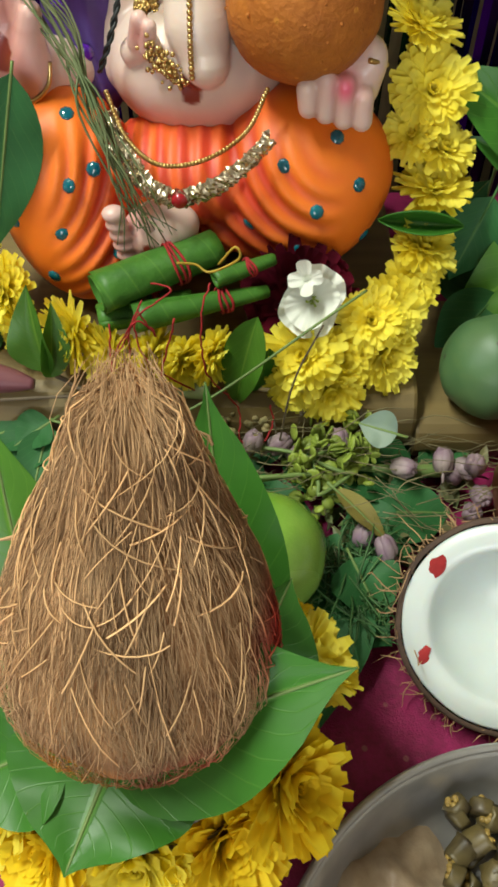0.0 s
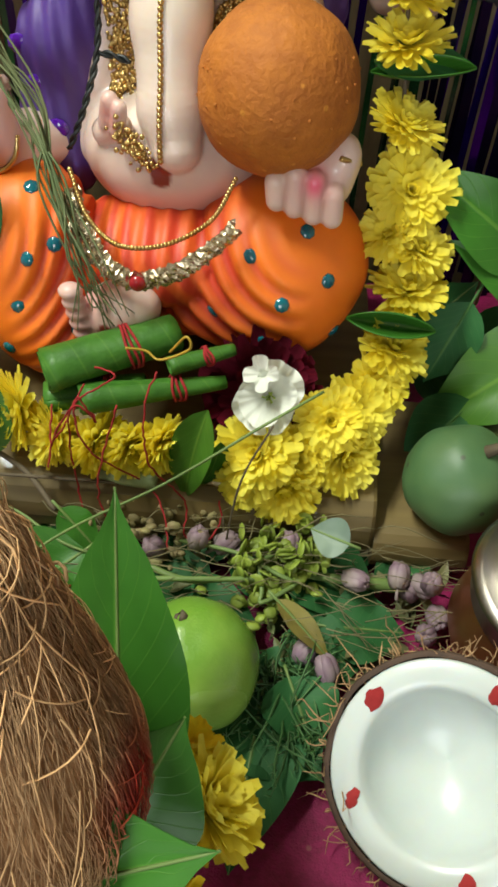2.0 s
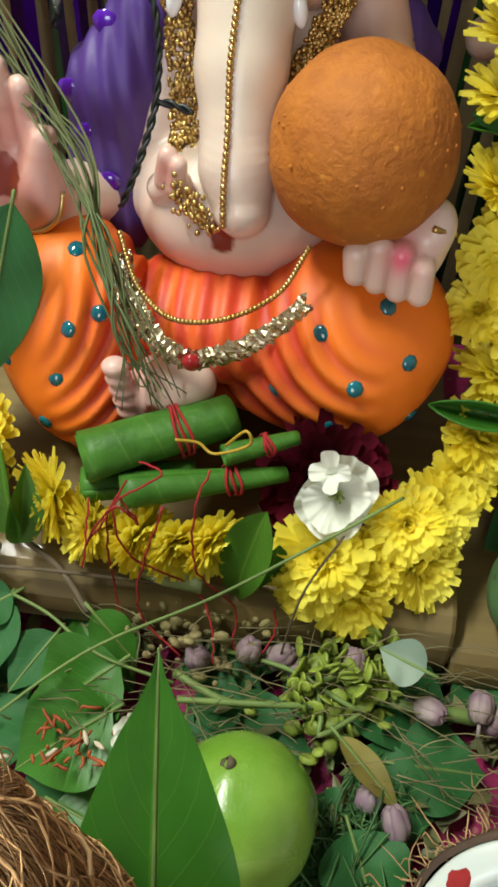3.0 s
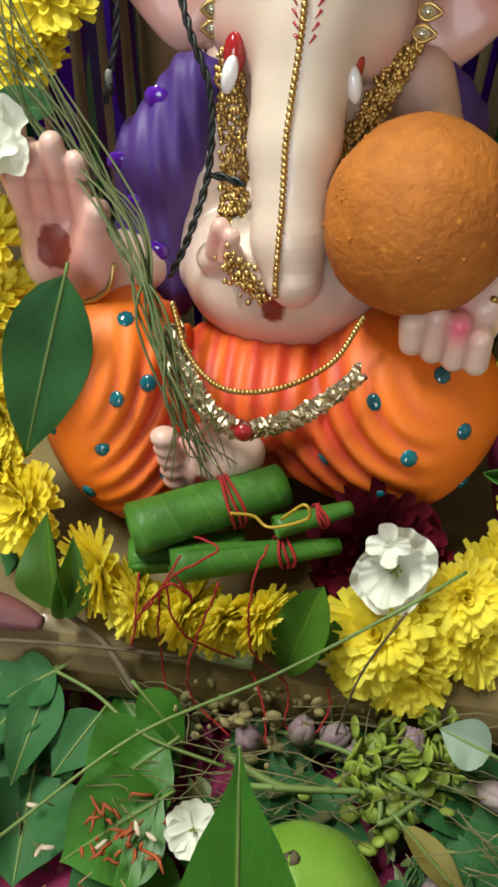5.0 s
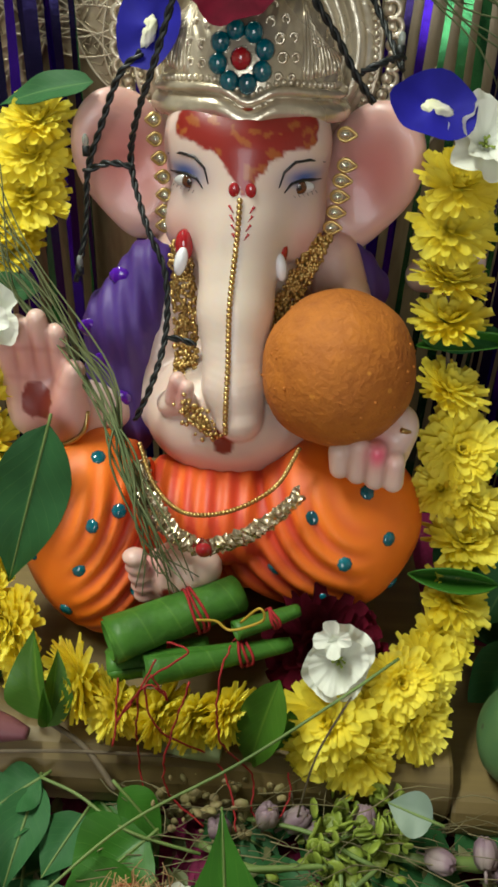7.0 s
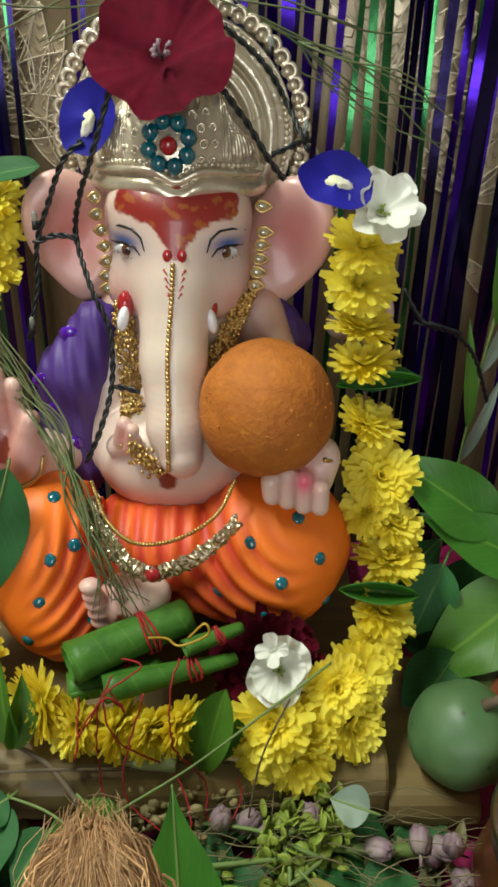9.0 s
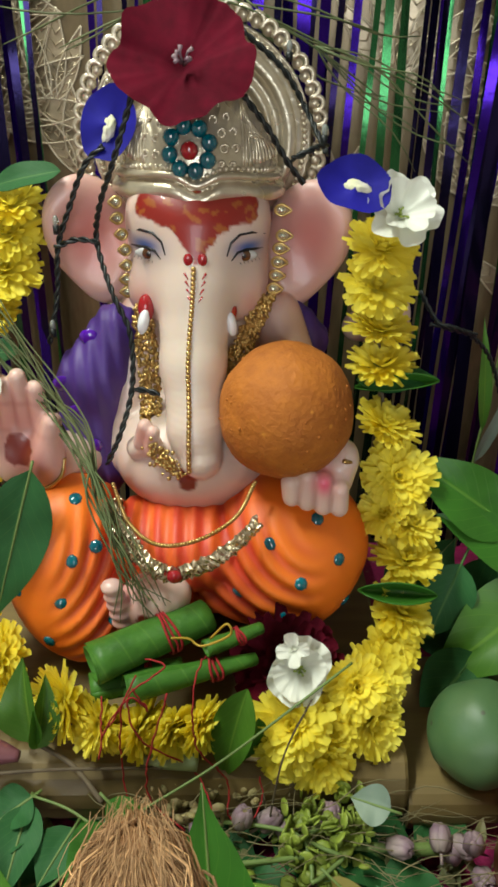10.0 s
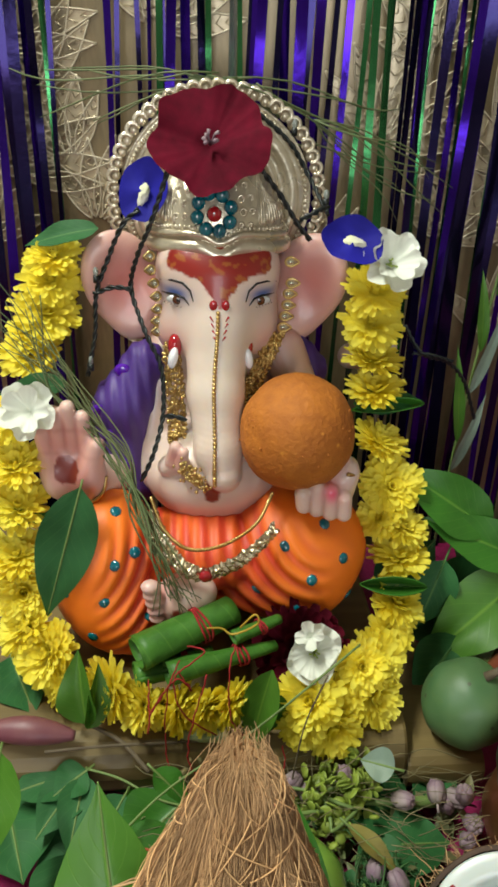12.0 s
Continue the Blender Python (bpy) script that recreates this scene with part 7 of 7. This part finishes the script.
for k in range(200):
    a = Vector((q.uniform(-0.12, 0.14), q.uniform(0.205, 0.283), q.uniform(0.004, 0.016)))
    r = q.uniform(0.003, 0.009)
    v = blade(r * 2.2, r, 0.3, 0.4, seed=k, n=4)
    m = Matrix.Translation(a) @ Euler((q.gauss(0, 0.5), q.gauss(0, 0.5), q.uniform(0, 6))).to_matrix().to_4x4()
    g.add([m @ p for p in (Vector(w) for w in v.v)], v.f, 0, (1, 1, 1), v.uv)
tagged(put("leaf_litter", g, material("mixed_leaf_litter", (0.10, 0.16, 0.045), (0.16, 0.135, 0.06), 0.5, island=0.45)), label="small green and brown leaf scraps", category="leaves", kind="stuff")

# ---------- twisted light string ----------
def twisted(pts, label="dark twisted light-string wire round the statue"):
    sp = spline(pts, 12)
    thing = empty("light_string", sp[len(sp) // 2], label=label, category="wire", group="light-string wires")
    for s in (0, math.pi):
        g = Geo()
        out, dist = [], 0.0
        for i, p in enumerate(sp):
            d = (sp[min(i + 1, len(sp) - 1)] - sp[max(i - 1, 0)]).normalized()
            dist += (p - sp[i - 1]).length if i else 0
            x, y, _ = basis(d, (0, 1, 0.2))
            a = dist / 0.0022 + s
            out.append(p + 0.00095 * (math.cos(a) * x + math.sin(a) * y))
        tube(g, out, 0.00105, 5)
        put("strand", g, WIRE, thing)
    return thing


twisted([(-0.0764, 0.4620, 0.3556), (-0.0878, 0.4620, 0.3445), (-0.0984, 0.4650, 0.3210), (-0.1074, 0.4660, 0.2970), (-0.1094, 0.4620, 0.2697), (-0.1156, 0.4550, 0.2405)])
twisted([(-0.0556, 0.4400, 0.3876), (-0.0674, 0.4400, 0.3536), (-0.0787, 0.4500, 0.3256), (-0.0830, 0.4600, 0.3025), (-0.0731, 0.4420, 0.2777), (-0.0631, 0.4340, 0.2563), (-0.0622, 0.4240, 0.2269), (-0.0686, 0.4120, 0.2024), (-0.0776, 0.4080, 0.1821)])
twisted([(-0.1088, 0.4650, 0.2974), (-0.0953, 0.4620, 0.3033), (-0.0814, 0.4590, 0.3028)])
twisted([(-0.0623, 0.4240, 0.2247), (-0.0545, 0.4240, 0.2243), (-0.0460, 0.4240, 0.2216)])
twisted([(0.0007, 0.4450, 0.3848), (0.0132, 0.4450, 0.3698), (0.0254, 0.4470, 0.3519), (0.0352, 0.4500, 0.3404)])
twisted([(-0.0000, 0.5000, 0.4131), (0.0238, 0.5000, 0.3943), (0.0387, 0.4980, 0.3729), (0.0496, 0.4700, 0.3525)])
twisted([(0.0276, 0.4500, 0.3531), (0.0391, 0.4550, 0.3576), (0.0491, 0.4700, 0.3581)])
twisted([(0.1220, 0.5000, 0.2636), (0.1388, 0.5000, 0.2402), (0.1643, 0.5100, 0.2288), (0.1856, 0.5200, 0.2067), (0.2050, 0.5300, 0.1669)])
twisted([(0.1320, 0.5000, 0.2402), (0.1459, 0.5000, 0.2388), (0.1690, 0.5100, 0.2288)])
for p in ((-0.1064, 0.4620, 0.3063), (0.0270, 0.4970, 0.3983), (-0.1126, 0.4550, 0.2449), (0.0468, 0.4680, 0.3585)):
    thing = empty("led_bulb", p, label="tiny unlit clear bulb of the light string", category="bulb", group="light-string bulbs")
    g = Geo()
    tube(g, [(0, 0, 0), (0, 0, 0.005)], 0.002, 8)
    ob = put("socket", g, WIRE)
    ob.parent = thing
    g = Geo()
    ball(g, (0, 0, 0.0075), (0.0018, 0.0018, 0.0034), 10, 8)
    ob = put("bulb", g, BULB)
    ob.parent = thing

# pale reed leaves hanging before the wall
reed = empty("reed_spray", (0.21, 0.55, 0), label="pale green narrow reed leaves standing by the wall", category="plant")
g = Geo()
tube(g, spline([(0.200, 0.555, 0.0), (0.203, 0.556, 0.12), (0.210, 0.558, 0.24), (0.216, 0.56, 0.30)], 8), 0.0014, 6)
put("stem", g, STEM, reed)
for k, (b, t) in enumerate((((0.203, 0.553, 0.13), (0.190, 0.54, 0.225)), ((0.206, 0.553, 0.18), (0.224, 0.54, 0.262)), ((0.209, 0.553, 0.22), (0.200, 0.545, 0.292)), ((0.202, 0.553, 0.10), (0.222, 0.54, 0.18)), ((0.214, 0.555, 0.27), (0.232, 0.545, 0.318)))):
    leaf(b, t, (0.1, -0.95, 0.2), 0.011, GREYLEAF if k % 2 else BRIGHTLEAF, "", reed, droop=0.3, seed=k)

# ---------- foil curtain ----------
curtain = empty("foil_curtain", (0, 0.60, 0.5), label="hanging violet, green and dark shiny foil strips", category="curtain")
q = random.Random(77)


def strip(x, w, kind, y, zlow=-0.01, lean=0.0):
    g = Geo()
    v = []
    n = 40
    ph, tw = q.uniform(0, 6), q.uniform(-1.0, 1.0)
    for i in range(n + 1):
        u = i / n
        z = 0.75 + (zlow - 0.75) * u
        a = 0.5 * math.sin(u * 5 + ph) * tw + 0.25 * math.sin(u * 13 + ph)
        cx = x + lean * u + 0.0025 * math.sin(u * 7 + ph)
        cy = y + 0.003 * math.sin(u * 9 + 2 * ph)
        for s in (-1, 1):
            v.append((cx + s * w / 2 * math.cos(a), cy + s * w / 2 * math.sin(a), z))
    f = [(2 * i, 2 * i + 1, 2 * i + 3, 2 * i + 2) for i in range(n)]
    g.add(v, f)
    put("strip", g, FOILS[kind], curtain)


def wall_y(x):
    return 0.655 - 0.1228 * x


COLS = [(-0.200, 0.012, 0), (-0.192, 0.010, 2), (-0.184, 0.009, 1), (-0.178, 0.012, 2), (-0.170, 0.010, 0), (-0.165, 0.008, 2), (-0.158, 0.006, 1), (-0.152, 0.005, 2),
        (-0.108, 0.008, 0), (-0.096, 0.005, 2), (-0.086, 0.005, 2), (-0.077, 0.005, 0), (-0.070, 0.007, 1), (-0.060, 0.004, 2), (-0.054, 0.010, 0), (-0.045, 0.010, 0), (-0.037, 0.008, 2),
        (-0.028, 0.006, 1), (-0.012, 0.008, 3), (-0.004, 0.006, 1), (0.004, 0.004, 2), (0.010, 0.008, 0), (0.018, 0.010, 0), (0.027, 0.006, 2), (0.034, 0.010, 0), (0.043, 0.012, 0), (0.052, 0.008, 2), (0.060, 0.010, 0), (0.072, 0.006, 2),
        (0.082, 0.007, 0), (0.094, 0.007, 1), (0.101, 0.010, 1), (0.110, 0.012, 1), (0.119, 0.006, 2), (0.127, 0.009, 2), (0.136, 0.008, 0), (0.144, 0.006, 1), (0.152, 0.008, 2), (0.162, 0.009, 0), (0.170, 0.005, 1), (0.180, 0.009, 2), (0.190, 0.009, 0),
        (0.204, 0.006, 1), (0.214, 0.010, 2), (0.226, 0.009, 0), (0.240, 0.012, 2), (0.252, 0.010, 0), (0.264, 0.008, 1), (0.276, 0.012, 2), (0.290, 0.012, 0), (0.302, 0.010, 1), (-0.215, 0.012, 2), (-0.228, 0.012, 0), (-0.242, 0.01, 1)]
for x, w, kind in COLS:
    strip(x, w * (0.62 if x > 0.09 else 0.8), kind, wall_y(x) - 0.014 - q.uniform(0, 0.016), lean=(0.012 if x > 0.1 else 0.0) + q.gauss(0, 0.004))
for k in range(12):
    x = q.uniform(0.10, 0.33)
    strip(x, q.uniform(0.005, 0.011), q.choice((2, 2, 2, 0)), wall_y(x) - 0.03 - q.uniform(0, 0.03), lean=q.gauss(0.01, 0.012))
g = Geo()
tube(g, [(-0.6, wall_y(-0.6) - 0.02, 0.75), (0.6, wall_y(0.6) - 0.02, 0.75)], 0.003, 6)
put("header_cord", g, WIRE, curtain)
